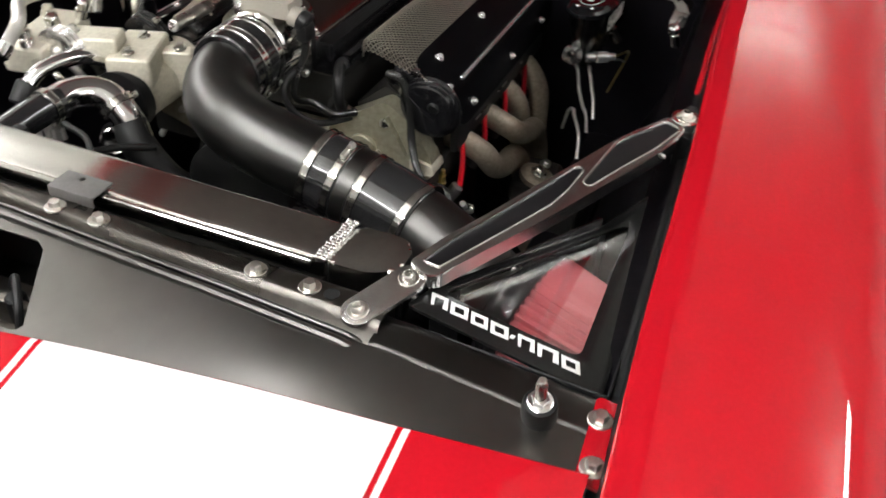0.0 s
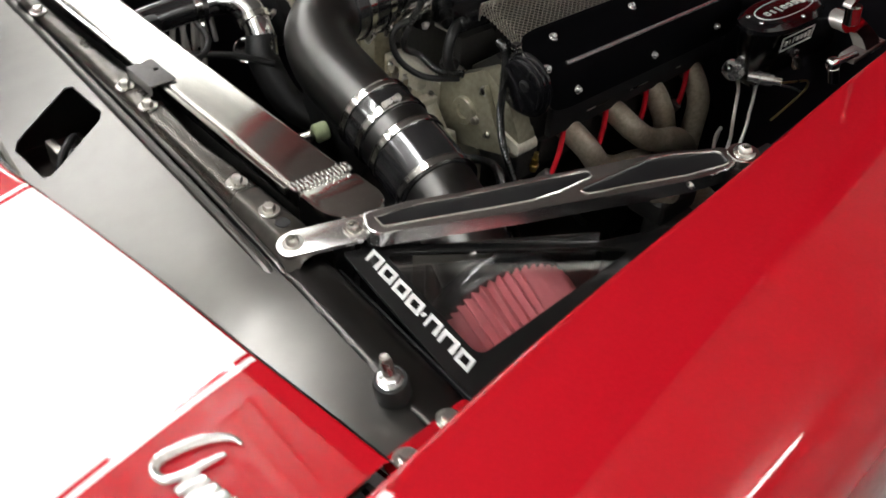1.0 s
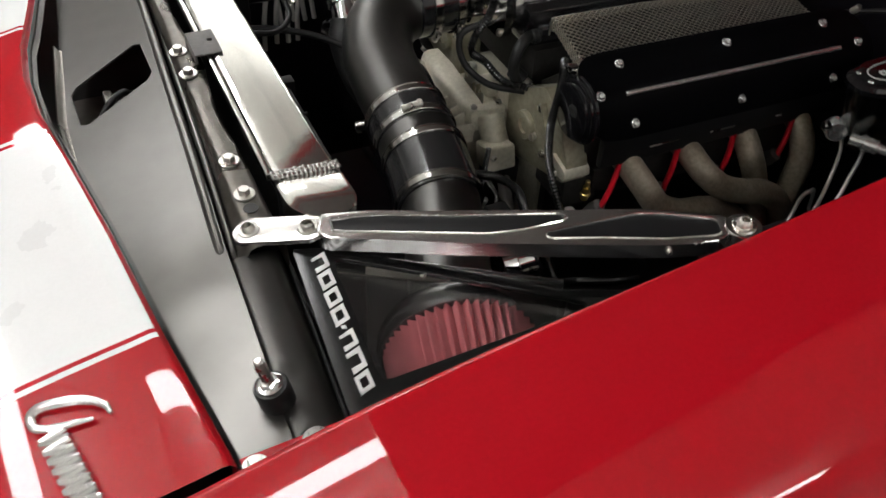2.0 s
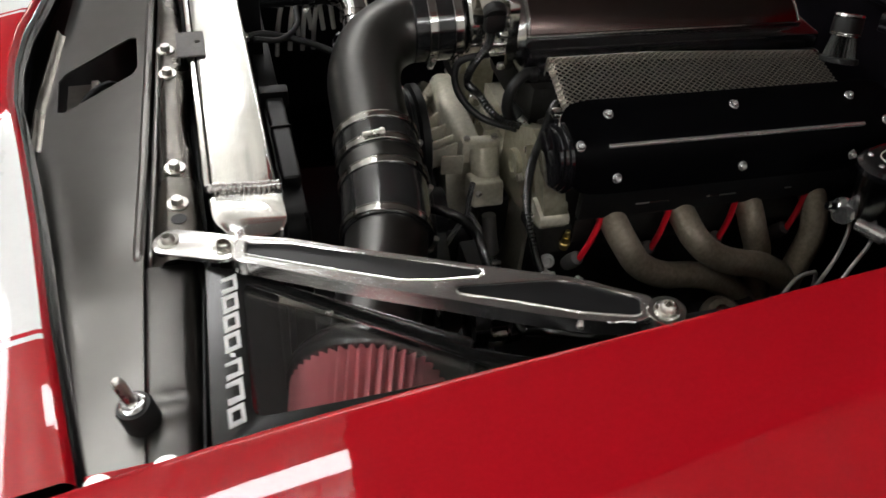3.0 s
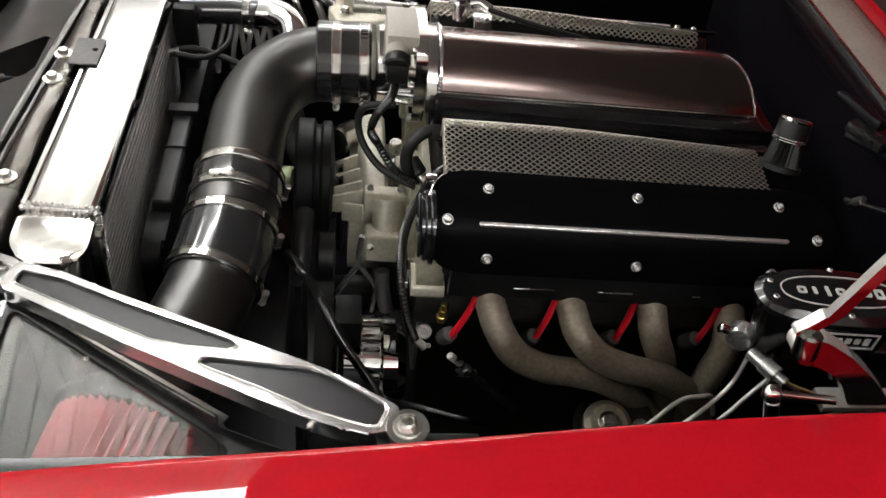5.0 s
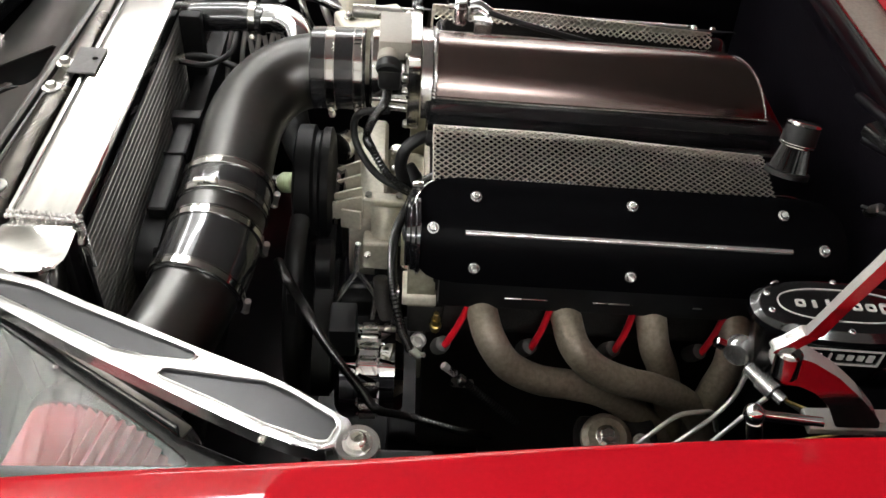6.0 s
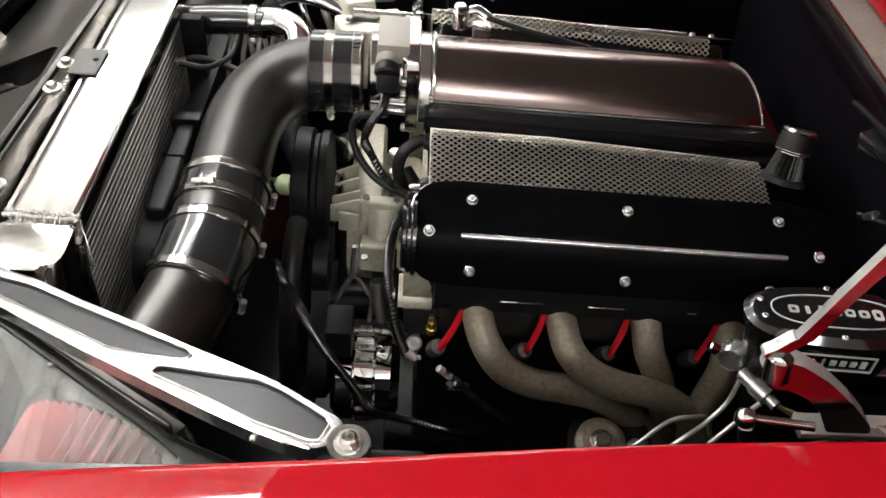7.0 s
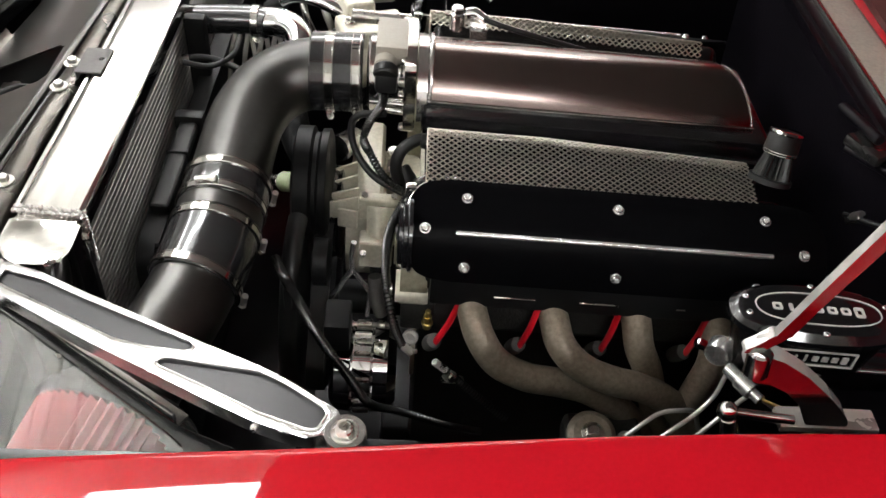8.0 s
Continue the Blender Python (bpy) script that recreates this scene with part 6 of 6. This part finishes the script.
def chrome_elbow():
    t = thing("coolant_elbow", (-0.27, 0.23, 0.83), "chromed coolant elbow with clamps at the radiator hose", "pipe")
    bm = bmesh.new()
    sweep(bm, [(-0.33, 0.262, 0.85), (-0.295, 0.258, 0.852), (-0.268, 0.240, 0.848), (-0.258, 0.215, 0.835), (-0.262, 0.185, 0.805), (-0.272, 0.165, 0.77)], 0.0235, 28, 8)
    part("elbow", bm, CHROME, t)
    band(t, (-0.335, 0.263, 0.85), (1, -0.05, 0), 0.0255, 0.012, screw=(0, -0.5, -0.8))
    band(t, (-0.2585, 0.208, 0.828), (-0.1, -0.7, -0.6), 0.0255, 0.012, screw=(1, 0, 0))
    bm = bmesh.new()
    sweep(bm, [(-0.262, 0.188, 0.806), (-0.272, 0.165, 0.77), (-0.25, 0.12, 0.70), (-0.18, 0.06, 0.66)], 0.026, 24, 8)
    part("lower_hose", bm, RUBBER, t, "black rubber hose")


chrome_elbow()

t = thing("cap_plug", (-0.265, 0.0, 0.72), "pale green plastic plug cap beside the pulley", "cap")
bm = bmesh.new()
lathe(bm, [(0, 0.013), (0.004, 0.016), (0.022, 0.016), (0.026, 0.013)], (-0.274, 0.035, 0.70), (0.9, -0.3, 0.2), 20)
part("cap", bm, GREEN, t)
bm = bmesh.new()
rod(bm, (-0.274, 0.035, 0.70), (-0.30, 0.05, 0.69), 0.010, 16)
part("neck", bm, STEEL, t)

t = thing("dark_pulley_guard", (-0.2, 0.0, 0.72), "large dark pulley disc beside the water pump", "pulley")
bm = bmesh.new()
lathe(bm, [(0, 0.02), (0.004, 0.078), (0.007, 0.086), (0.018, 0.086), (0.022, 0.080), (0.028, 0.080), (0.032, 0.089), (0.054, 0.089), (0.058, 0.080), (0.060, 0.03)], (-0.188, 0.02, 0.712), (-1, 0, 0), 48)
part("disc", bm, SHROUD, t)


def breather():
    t = thing("breather_filter", (0.42, -0.11, 0.9), "small cone breather filter with a chrome cap", "breather filter")
    base = Vector((0.398, -0.142, 0.896))
    d = Vector((0.15, 0.35, 0.9)).normalized()
    _, u, w = axes_of(d)
    n = 22
    bm = bmesh.new()
    rings = []
    for h, r in ((0.0, 0.025), (0.036, 0.0175)):
        rings.append([bm.verts.new(base + d * h + (u * math.cos(k * math.tau / (n * 2)) + w * math.sin(k * math.tau / (n * 2))) * r * (1 if k % 2 else 0.86)) for k in range(n * 2)])
    for k in range(n * 2):
        bm.faces.new((rings[0][k], rings[0][(k + 1) % (n * 2)], rings[1][(k + 1) % (n * 2)], rings[1][k]))
    part("pleats", bm, LIDBLACK, t, angle=15)
    bm = bmesh.new()
    lathe(bm, [(-0.006, 0.024), (-0.005, 0.028), (0.002, 0.028), (0.003, 0.02)], base, d, 28)
    part("lower_rim", bm, RUBBER, t)
    bm = bmesh.new()
    lathe(bm, [(0.034, 0.0195), (0.036, 0.022), (0.060, 0.021), (0.064, 0.019), (0.063, 0.016)], base, d, 28)
    part("cap", bm, RUBBER, t)
    bm = bmesh.new()
    lathe(bm, [(0.060, 0.0212), (0.062, 0.0222), (0.065, 0.0212), (0.0655, 0.018)], base, d, 28, cap=False)
    part("bright_ring", bm, CHROME, t)
    band(t, base + d * 0.036, d, 0.020, 0.005)


breather()


# ---------------------------------------------------------------- brake master cylinder and hinge
def master_cylinder():
    t = thing("brake_master_cylinder", (0.41, -0.36, 0.8), "black brake master cylinder with an oval lid", "master cylinder")

    def oval(a, b, n=40, e=2.4):
        out = []
        for k in range(n):
            q = k * math.tau / n
            c, s = math.cos(q), math.sin(q)
            out.append((math.copysign(abs(c) ** (2 / e), c) * a, math.copysign(abs(s) ** (2 / e), s) * b))
        return out
    m = Matrix.Translation((0.398, -0.361, -0.010)) @ Matrix.Rotation(radians(-3), 4, "Z") @ Matrix.Diagonal((1.12, 0.92, 1, 1))

    def stack(rows, material, name, label="", parent=t):
        bm = bmesh.new()
        rings = []
        for z, a, b in rows:
            rings.append([bm.verts.new(m @ Vector((x, y, z))) for x, y in oval(a, b)])
        for p, q in zip(rings, rings[1:]):
            for k in range(len(p)):
                bm.faces.new((p[k], p[(k + 1) % len(p)], q[(k + 1) % len(q)], q[k]))
        bm.faces.new(rings[0])
        bm.faces.new(rings[-1])
        return part(name, bm, material, parent, label)
    stack([(0.790, 0.062, 0.028), (0.80, 0.070, 0.034), (0.850, 0.078, 0.040), (0.872, 0.080, 0.042)], RESERVOIR, "reservoir")
    lid = stack([(0.872, 0.086, 0.047), (0.874, 0.0885, 0.049), (0.882, 0.0885, 0.049), (0.886, 0.084, 0.045), (0.890, 0.080, 0.041), (0.891, 0.074, 0.036)], GLOSSBLACK, "lid", "gloss black oval lid")
    bm = bmesh.new()
    ring = [m @ Vector((x, y, 0.8915)) for x, y in oval(0.064, 0.026)]
    sweep(bm, [tuple(p) for p in ring + ring[:1]], 0.0009, 6, 1, cap=False)
    part("lid_line", bm, MARK, lid, "thin bright oval line")
    # maker's mark on the lid: plain rounded shapes
    for i in range(7):
        bm = bmesh.new()
        x = -0.042 + i * 0.014
        tall = 0.017 if i in (2, 6) else 0.012
        out = rounded([(x - 0.005, -tall / 2), (x + 0.005, -tall / 2), (x + 0.005, tall / 2), (x - 0.005, tall / 2)], 0.003, 3)
        if i in (1, 2):
            out = rounded([(x - 0.002, -tall / 2), (x + 0.002, -tall / 2), (x + 0.002, tall / 2), (x - 0.002, tall / 2)], 0.001, 3)
            plate(bm, out, 0.8908, 0.8920, m=m)
        else:
            c = Vector((x, 0))
            plate(bm, out, 0.8908, 0.8920, [[tuple(c + (Vector(v) - c) * 0.45) for v in out]], m=m)
        part("lid_mark", bm, MARK, lid, "raised bright mark")
    for k, q in enumerate((20, 90, 160, 200, 270, 340)):
        c, s = math.cos(radians(q)), math.sin(radians(q))
        p = m @ Vector((c * 0.077, s * 0.040, 0.8888))
        bolt(t, p, (0, 0, 1), 0.0040, 0.0035, 0.0, name="lid_screw", material=SCREW)
    # badge on the side
    bm = bmesh.new()
    box(bm, (0.0, -0.0415, 0.852), (0.082, 0.003, 0.024), m, 0.001)
    b = part("badge", bm, GLOSSBLACK, t, "framed black badge")
    for c, s in (((0, -0.0435, 0.8635), (0.082, 0.0015, 0.002)), ((0, -0.0435, 0.8405), (0.082, 0.0015, 0.002)), ((-0.040, -0.0435, 0.852), (0.002, 0.0015, 0.024)), ((0.040, -0.0435, 0.852), (0.002, 0.0015, 0.024))):
        bm = bmesh.new()
        box(bm, c, s, m, 0)
        part("badge_frame", bm, MARK, b)
    for i in range(7):
        bm = bmesh.new()
        box(bm, (-0.030 + i * 0.010, -0.0436, 0.852), (0.0065 if i not in (1, 2) else 0.0025, 0.002, 0.008 if i not in (2, 6) else 0.011), m, 0.0008)
        part("badge_mark", bm, MARK, b)
    # cylinder body, ports and fittings
    bm = bmesh.new()
    lathe(bm, [(0, 0.020), (0.006, 0.026), (0.20, 0.026), (0.21, 0.03), (0.24, 0.03)], (0.335, -0.362, 0.780), (1, 0, 0), 28)
    part("bore", bm, GLOSSBLACK, t)
    d = Vector((-0.55, -0.80, 0.10)).normalized()
    c = Vector((0.307, -0.358, 0.788))
    bm = bmesh.new()
    lathe(bm, [(-0.024, 0.012), (-0.022, 0.0165), (-0.004, 0.0165), (-0.001, 0.0145), (0.0, 0.010)], c, d, 28)
    part("banjo_fitting", bm, SCREW, t, "bright banjo fitting")
    bm = bmesh.new()
    lathe(bm, [(0, 0.007), (0.010, 0.007), (0.012, 0.005)], c + Vector((-0.016, 0.006, 0.012)), (-0.9, 0.2, 0.3), 10)
    part("bleed_screw", bm, HINGE, t)
    bm = bmesh.new()
    lathe(bm, [(0, 0.0085), (0.018, 0.0085), (0.020, 0.011), (0.040, 0.011), (0.042, 0.007), (0.054, 0.007)], (0.318, -0.374, 0.786), (0.45, -0.75, 0.0), 14)
    part("flare_nut", bm, SCREW, t)
    bm = bmesh.new()
    lathe(bm, [(0, 0.007), (0.006, 0.012), (0.010, 0.012), (0.012, 0.0085), (0.026, 0.011), (0.034, 0.011), (0.038, 0.006)], (0.408, -0.392, 0.815), (0.15, -0.55, -0.8), 14)
    part("outlet_fitting", bm, HINGE, t)


master_cylinder()
hose_thing("brake_line", [(0.335, -0.350, 0.765), (0.328, -0.361, 0.749), (0.320, -0.369, 0.721), (0.297, -0.384, 0.702), (0.272, -0.399, 0.694), (0.245, -0.41, 0.675)], 0.0030, "braided steel brake line below the master cylinder", "brake line", BRAID, 0.0003)
hose_thing("brake_line", [(0.362, -0.372, 0.765), (0.357, -0.377, 0.740), (0.347, -0.383, 0.734), (0.331, -0.391, 0.720), (0.313, -0.401, 0.707), (0.29, -0.41, 0.68)], 0.0030, "braided steel brake line beside the inner fender", "brake line", BRAID, 0.0003)
hose_thing("brake_line", [(0.335, -0.345, 0.62), (0.312, -0.357, 0.673), (0.285, -0.371, 0.694), (0.254, -0.381, 0.698), (0.218, -0.401, 0.683), (0.19, -0.41, 0.65)], 0.0030, "braided steel brake line curving over the header", "brake line", BRAID, 0.0003)
hose_thing("brake_pipe", [(0.352, -0.415, 0.780), (0.385, -0.43, 0.778), (0.415, -0.435, 0.770), (0.43, -0.43, 0.745), (0.40, -0.42, 0.715), (0.37, -0.415, 0.70)], 0.0020, "thin brass-tinted brake pipe bent in a loop", "brake line", BRASS)
hose_thing("brake_pipe", [(0.352, -0.412, 0.776), (0.380, -0.425, 0.766), (0.41, -0.43, 0.750)], 0.0020, "thin steel brake pipe beside the master cylinder", "brake line", STEEL)


def hinge():
    t = thing("hinge_assembly", (0.33, -0.54, 0.85), "polished billet hood hinge with curved arms", "hinge")
    m = Matrix(((1, 0, 0, 0), (0, 0, 1, 0), (0, 1, 0, 0), (0, 0, 0, 1)))

    def lean(z, k=0.05):
        return -0.525 + k * (z - 0.93)

    def arm(outline, thick, r=0.005, k=0.05, soft=0.0016):
        bm = bmesh.new()
        plate(bm, rounded(outline, r, 4), 0.0, thick, m=m)
        bmesh.ops.bevel(bm, geom=[e for e in bm.edges if len(e.link_faces) == 2 and e.calc_face_angle(0) > 1.0], offset=soft, segments=4, affect="EDGES", profile=0.6)
        bm.normal_update()
        # edges take the lighter metal for the light they catch, flat faces the darker
        for f in bm.faces:
            f.material_index = 0 if abs(f.normal.y) > 0.8 else 1
        for v in bm.verts:
            v.co.y += lean(v.co.z, k)
        return bm
    part("upper_arm", arm([(0.259, 1.010), (0.270, 1.038), (0.280, 1.065), (0.290, 1.090), (0.306, 1.131), (0.335, 1.200), (0.346, 1.190), (0.315, 1.112), (0.3035, 1.085), (0.300, 1.078), (0.295, 1.066), (0.285, 1.042), (0.273, 1.009)], 0.009, r=0.002, soft=0.0016), (HINGE, LITALU), t)
    part("tongue", arm([(0.236, 0.987), (0.238, 0.992), (0.245, 0.997), (0.258, 1.011), (0.272, 1.0095), (0.266, 1.003), (0.251, 0.988)], 0.012, r=0.002, soft=0.0025), (HINGE, LITALU), t)
    part("quadrant", arm([(0.252, 0.951), (0.252, 0.958), (0.259, 0.965), (0.273, 0.9655), (0.287, 0.962), (0.313, 0.949), (0.340, 0.929), (0.360, 0.910), (0.361, 0.903), (0.319, 0.903), (0.309, 0.922), (0.294, 0.934), (0.278, 0.940), (0.261, 0.942)], 0.020, r=0.003, k=0.46, soft=0.0018), (HINGE, LITALU), t)
    bm = bmesh.new()
    lathe(bm, [(0, 0.009), (0.002, 0.0115), (0.026, 0.0115), (0.028, 0.009)], (0.255, lean(0.96), 0.96), (-0.002, 0.004, 0.027), 28)
    part("pivot", bm, HINGE, t)
    ball = Vector((0.247, lean(0.901) + 0.003, 0.901))
    bm = bmesh.new()
    lathe(bm, [(-0.0105, 0.002), (-0.008, 0.007), (-0.004, 0.0099), (0.0, 0.0105), (0.004, 0.0099), (0.008, 0.007), (0.0105, 0.002)], ball, (0, 0, 1), 24)
    part("ball_joint", bm, CHROME, t)
    bm = bmesh.new()
    rod(bm, ball, (0.314, lean(0.895), 0.895), 0.0052, 20)
    part("gas_strut", bm, CHROME, t)
    bm = bmesh.new()
    rod(bm, ball + Vector((0.002, -0.002, -0.006)), ball + Vector((0.008, -0.008, -0.03)), 0.0082, 16)
    part("ball_stud", bm, POLISH, t)
    bm = bmesh.new()
    box(bm, (0.350, lean(0.893) + 0.006, 0.889), (0.10, 0.026, 0.010), None, 0.003)
    part("base_plate", bm, LITALU, t)


hinge()


def engine_mount():
    t = thing("steering_box", (0.21, -0.36, 0.53), "cast steel steering box with bolts low by the frame rail", "steering box")
    bm = bmesh.new()
    box(bm, (0.215, -0.335, 0.560), (0.11, 0.08, 0.05), None, 0.016, 3)
    box(bm, (0.215, -0.38, 0.51), (0.09, 0.10, 0.06), None, 0.014, 3)
    part("casting", bm, BLOCK, t)
    bm = bmesh.new()
    lathe(bm, [(0, 0.034), (0.010, 0.034), (0.016, 0.026)], (0.195, -0.338, 0.582), (0, -0.3, 1), 28)
    part("top_cover", bm, HEADER, t)
    bolt(t, (0.195, -0.343, 0.597), (0, -0.3, 1), 0.011, 0.009, 0.016, hexhead=True)
    bolt(t, (0.243, -0.343, 0.586), (0, -0.3, 1), 0.009, 0.008, 0.012, hexhead=True)


engine_mount()


def firewall_bits():
    t = thing("wiper_bracket", (0.54, -0.06, 0.90), "dark wiper linkage bracket in front of the firewall", "bracket")
    bm = bmesh.new()
    rod(bm, (0.535, 0.002, 0.920), (0.545, -0.10, 0.936), 0.008, 14)
    part("link", bm, BAYBLACK, t)
    bm = bmesh.new()
    box(bm, (0.55, -0.085, 0.915), (0.05, 0.06, 0.016), Matrix.Translation((0.55, -0.085, 0.915)) @ Matrix.Rotation(radians(25), 4, "Z") @ Matrix.Translation((-0.55, 0.085, -0.915)), 0.004)
    part("plate", bm, SUPPORT, t)
    bm = bmesh.new()
    rod(bm, (0.530, -0.060, 0.893), (0.560, -0.13, 0.905), 0.007, 14)
    part("arm", bm, BAYBLACK, t)
    hose_thing("firewall_plug", [(0.584, -0.19, 0.85), (0.56, -0.165, 0.843), (0.545, -0.145, 0.835), (0.535, -0.118, 0.822)], 0.004, "bundle of thin wires with a bright plug at the firewall", "wiring", PLASTIC, 0.0,
               [((0.540, -0.125, 0.818), (0.548, -0.140, 0.838), 0.009, STEEL)])


firewall_bits()


def far_accessories():
    t = thing("compressor", (-0.12, 0.24, 0.80), "cast aluminium accessory with pulley on the far side", "engine part")
    bm = bmesh.new()
    rod(bm, (-0.18, 0.245, 0.80), (-0.04, 0.245, 0.80), 0.045, 28)
    part("body", bm, CAST, t)
    bm = bmesh.new()
    lathe(bm, [(0, 0.02), (0.004, 0.05), (0.024, 0.05), (0.028, 0.03)], (-0.185, 0.245, 0.80), (-1, 0, 0), 32)
    part("pulley", bm, SATINBLACK, t)
    bm = bmesh.new()
    rod(bm, (-0.17, 0.155, 0.93), (-0.08, 0.15, 0.93), 0.010, 16)
    part("pipe", bm, STEEL, t)
    t2 = thing("power_steering_reservoir", (-0.05, 0.32, 0.85), "ribbed aluminium reservoir beyond the throttle body", "reservoir")
    bm = bmesh.new()
    lathe(bm, [(0, 0.03), (0.08, 0.032), (0.085, 0.034), (0.10, 0.034), (0.105, 0.028)], (-0.05, 0.32, 0.83), (0, 0, 1), 28)
    part("can", bm, CHROME, t2)
    hose_thing("small_hose", [(-0.449, 0.194, 0.81), (-0.42, 0.198, 0.815), (-0.386, 0.197, 0.81), (-0.326, 0.172, 0.80), (-0.27, 0.14, 0.78)], 0.0055, "thin black overflow hose at the radiator", "hose", PLASTIC, 0.0,
               [((-0.452, 0.194, 0.809), (-0.435, 0.197, 0.813), 0.0075, STEEL)])
    hose_thing("overflow_hose", [(-0.43, 0.14, 0.84), (-0.39, 0.15, 0.83), (-0.36, 0.18, 0.835), (-0.355, 0.22, 0.845)], 0.0045, "thin looping grey hose behind the radiator", "hose", PLASTIC)


far_accessories()


def far_front():
    """Castings and fittings beyond the intake tube."""
    t = thing("accessory_bracket", (-0.14, 0.25, 0.84), "beige cast accessory bracket with bolts beyond the intake tube", "bracket")
    m = Matrix.Rotation(radians(20), 4, "Z")
    bm = bmesh.new()
    box(bm, (0, 0, 0), (0.11, 0.07, 0.05), Matrix.Translation((-0.145, 0.25, 0.845)) @ m, 0.008, 3)
    part("upper_casting", bm, CAST, t)
    bm = bmesh.new()
    box(bm, (0, 0, 0), (0.05, 0.10, 0.035), Matrix.Translation((-0.18, 0.31, 0.875)) @ m, 0.008, 3)
    part("ear", bm, CAST, t)
    bm = bmesh.new()
    box(bm, (0, 0, 0), (0.03, 0.05, 0.07), Matrix.Translation((-0.105, 0.205, 0.82)) @ m, 0.006, 3)
    part("ear", bm, CAST, t)
    for x, y, z in ((-0.18, 0.24, 0.872), (-0.12, 0.255, 0.872), (-0.19, 0.33, 0.894), (-0.106, 0.20, 0.857)):
        bolt(t, (x, y, z), (0, 0, 1), 0.007, 0.007, 0.010, hexhead=True)
    t = thing("idler_pulley", (-0.21, 0.33, 0.83), "bright grooved idler pulley on the far accessory drive", "pulley")
    bm = bmesh.new()
    lathe(bm, [(0, 0.01), (0.002, 0.034), (0.005, 0.038), (0.010, 0.035), (0.015, 0.038), (0.020, 0.035), (0.025, 0.038), (0.028, 0.032), (0.028, 0.01)], (-0.20, 0.335, 0.87), (-1, 0, 0), 32)
    part("rim", bm, BRUSH, t)
    bm = bmesh.new()
    rod(bm, (-0.235, 0.335, 0.87), (-0.16, 0.335, 0.87), 0.012, 16)
    part("hub", bm, STEEL, t)
    hose_thing("braided_hose", [(-0.30, 0.36, 0.90), (-0.26, 0.36, 0.93), (-0.21, 0.40, 0.935), (-0.14, 0.42, 0.92), (-0.05, 0.42, 0.90), (0.05, 0.42, 0.86)], 0.010, "braided steel hose beyond the accessory drive", "hose", BRAID, 0.0004,
               [((-0.31, 0.36, 0.895), (-0.29, 0.36, 0.908), 0.0135, CHROME)])
    hose_thing("refrigerant_line", [(-0.10, 0.36, 0.90), (-0.06, 0.34, 0.935), (0.0, 0.31, 0.93), (0.05, 0.29, 0.90)], 0.008, "bent aluminium line beyond the throttle body", "pipe", POLISH, 0.0,
               [((-0.105, 0.36, 0.885), (-0.095, 0.36, 0.91), 0.012, STEEL)])
    t = thing("hose_end_ring", (-0.263, 0.22, 0.771), "black hose end with a bright chrome ring", "fitting")
    d = Vector((-0.72, -0.60, 0.30))
    bm = bmesh.new()
    lathe(bm, [(0, 0.020), (0.002, 0.0215), (0.012, 0.0215), (0.014, 0.019), (0.010, 0.013)], (-0.274, 0.212, 0.776), d, 28)
    part("ring", bm, CHROME, t)
    bm = bmesh.new()
    lathe(bm, [(-0.03, 0.022), (0.0, 0.022), (0.009, 0.013), (0.009, 0.002)], (-0.274, 0.212, 0.776), d, 28)
    part("plug", bm, RUBBER, t, "black rubber plug")


far_front()

for k, (x, y, z) in enumerate(((-0.375, 0.262, 0.80), (-0.352, 0.268, 0.806), (-0.330, 0.275, 0.80), (-0.310, 0.285, 0.795))):
    hose_thing("braided_line", [(x - 0.012, y - 0.01, z - 0.06), (x - 0.006, y, z - 0.01), (x + 0.006, y + 0.01, z + 0.03), (x + 0.022, y + 0.02, z + 0.02), (x + 0.03, y + 0.02, z - 0.04)], 0.0042, "thin bright braided line behind the radiator", "hose", BRAID, 0.0003)


def fitting_cluster():
    """Valves, caps and short pipes on the far accessory bracket."""
    rng = random.Random(11)
    t = thing("fitting_cluster", (-0.2, 0.36, 0.86), "cast manifold block crowded with bright valves and pipes", "engine part")
    bm = bmesh.new()
    box(bm, (-0.19, 0.385, 0.865), (0.15, 0.07, 0.045), Matrix.Translation((-0.19, 0.385, 0)) @ Matrix.Rotation(radians(12), 4, "Z") @ Matrix.Translation((0.19, -0.385, 0)), 0.010, 3)
    part("block", bm, CAST, t)
    for i in range(7):
        x, y = -0.25 + 0.020 * i, 0.365 + 0.025 * (i % 3)
        bm = bmesh.new()
        h = rng.uniform(0.014, 0.034)
        lathe(bm, [(0, 0.011), (h * 0.5, 0.011), (h * 0.55, 0.0085), (h, 0.0085), (h + 0.003, 0.006)], (x, y, 0.886), (rng.uniform(-0.3, 0.3), rng.uniform(-0.4, 0.1), 1), 14)
        part("valve_cap", bm, (POLISH, STEEL, CAST)[i % 3], t)
    for i in range(4):
        x = -0.255 + 0.035 * i
        bm = bmesh.new()
        sweep(bm, [(x, 0.352, 0.865), (x - 0.012, 0.325, 0.868), (x - 0.006, 0.305, 0.850), (x + 0.008, 0.30, 0.815)], 0.0065, 14, 6)
        part("elbow_pipe", bm, (POLISH, BRAID, STEEL, POLISH)[i], t)
    hose_thing("charge_hose", [(-0.32, 0.33, 0.84), (-0.28, 0.32, 0.868), (-0.23, 0.30, 0.872), (-0.18, 0.285, 0.85), (-0.15, 0.28, 0.80)], 0.0125, "chromed hose sleeve beyond the intake tube", "hose", CHROME, 0.0, [((-0.325, 0.33, 0.832), (-0.30, 0.328, 0.858), 0.016, PLASTIC)], seg=18)


fitting_cluster()
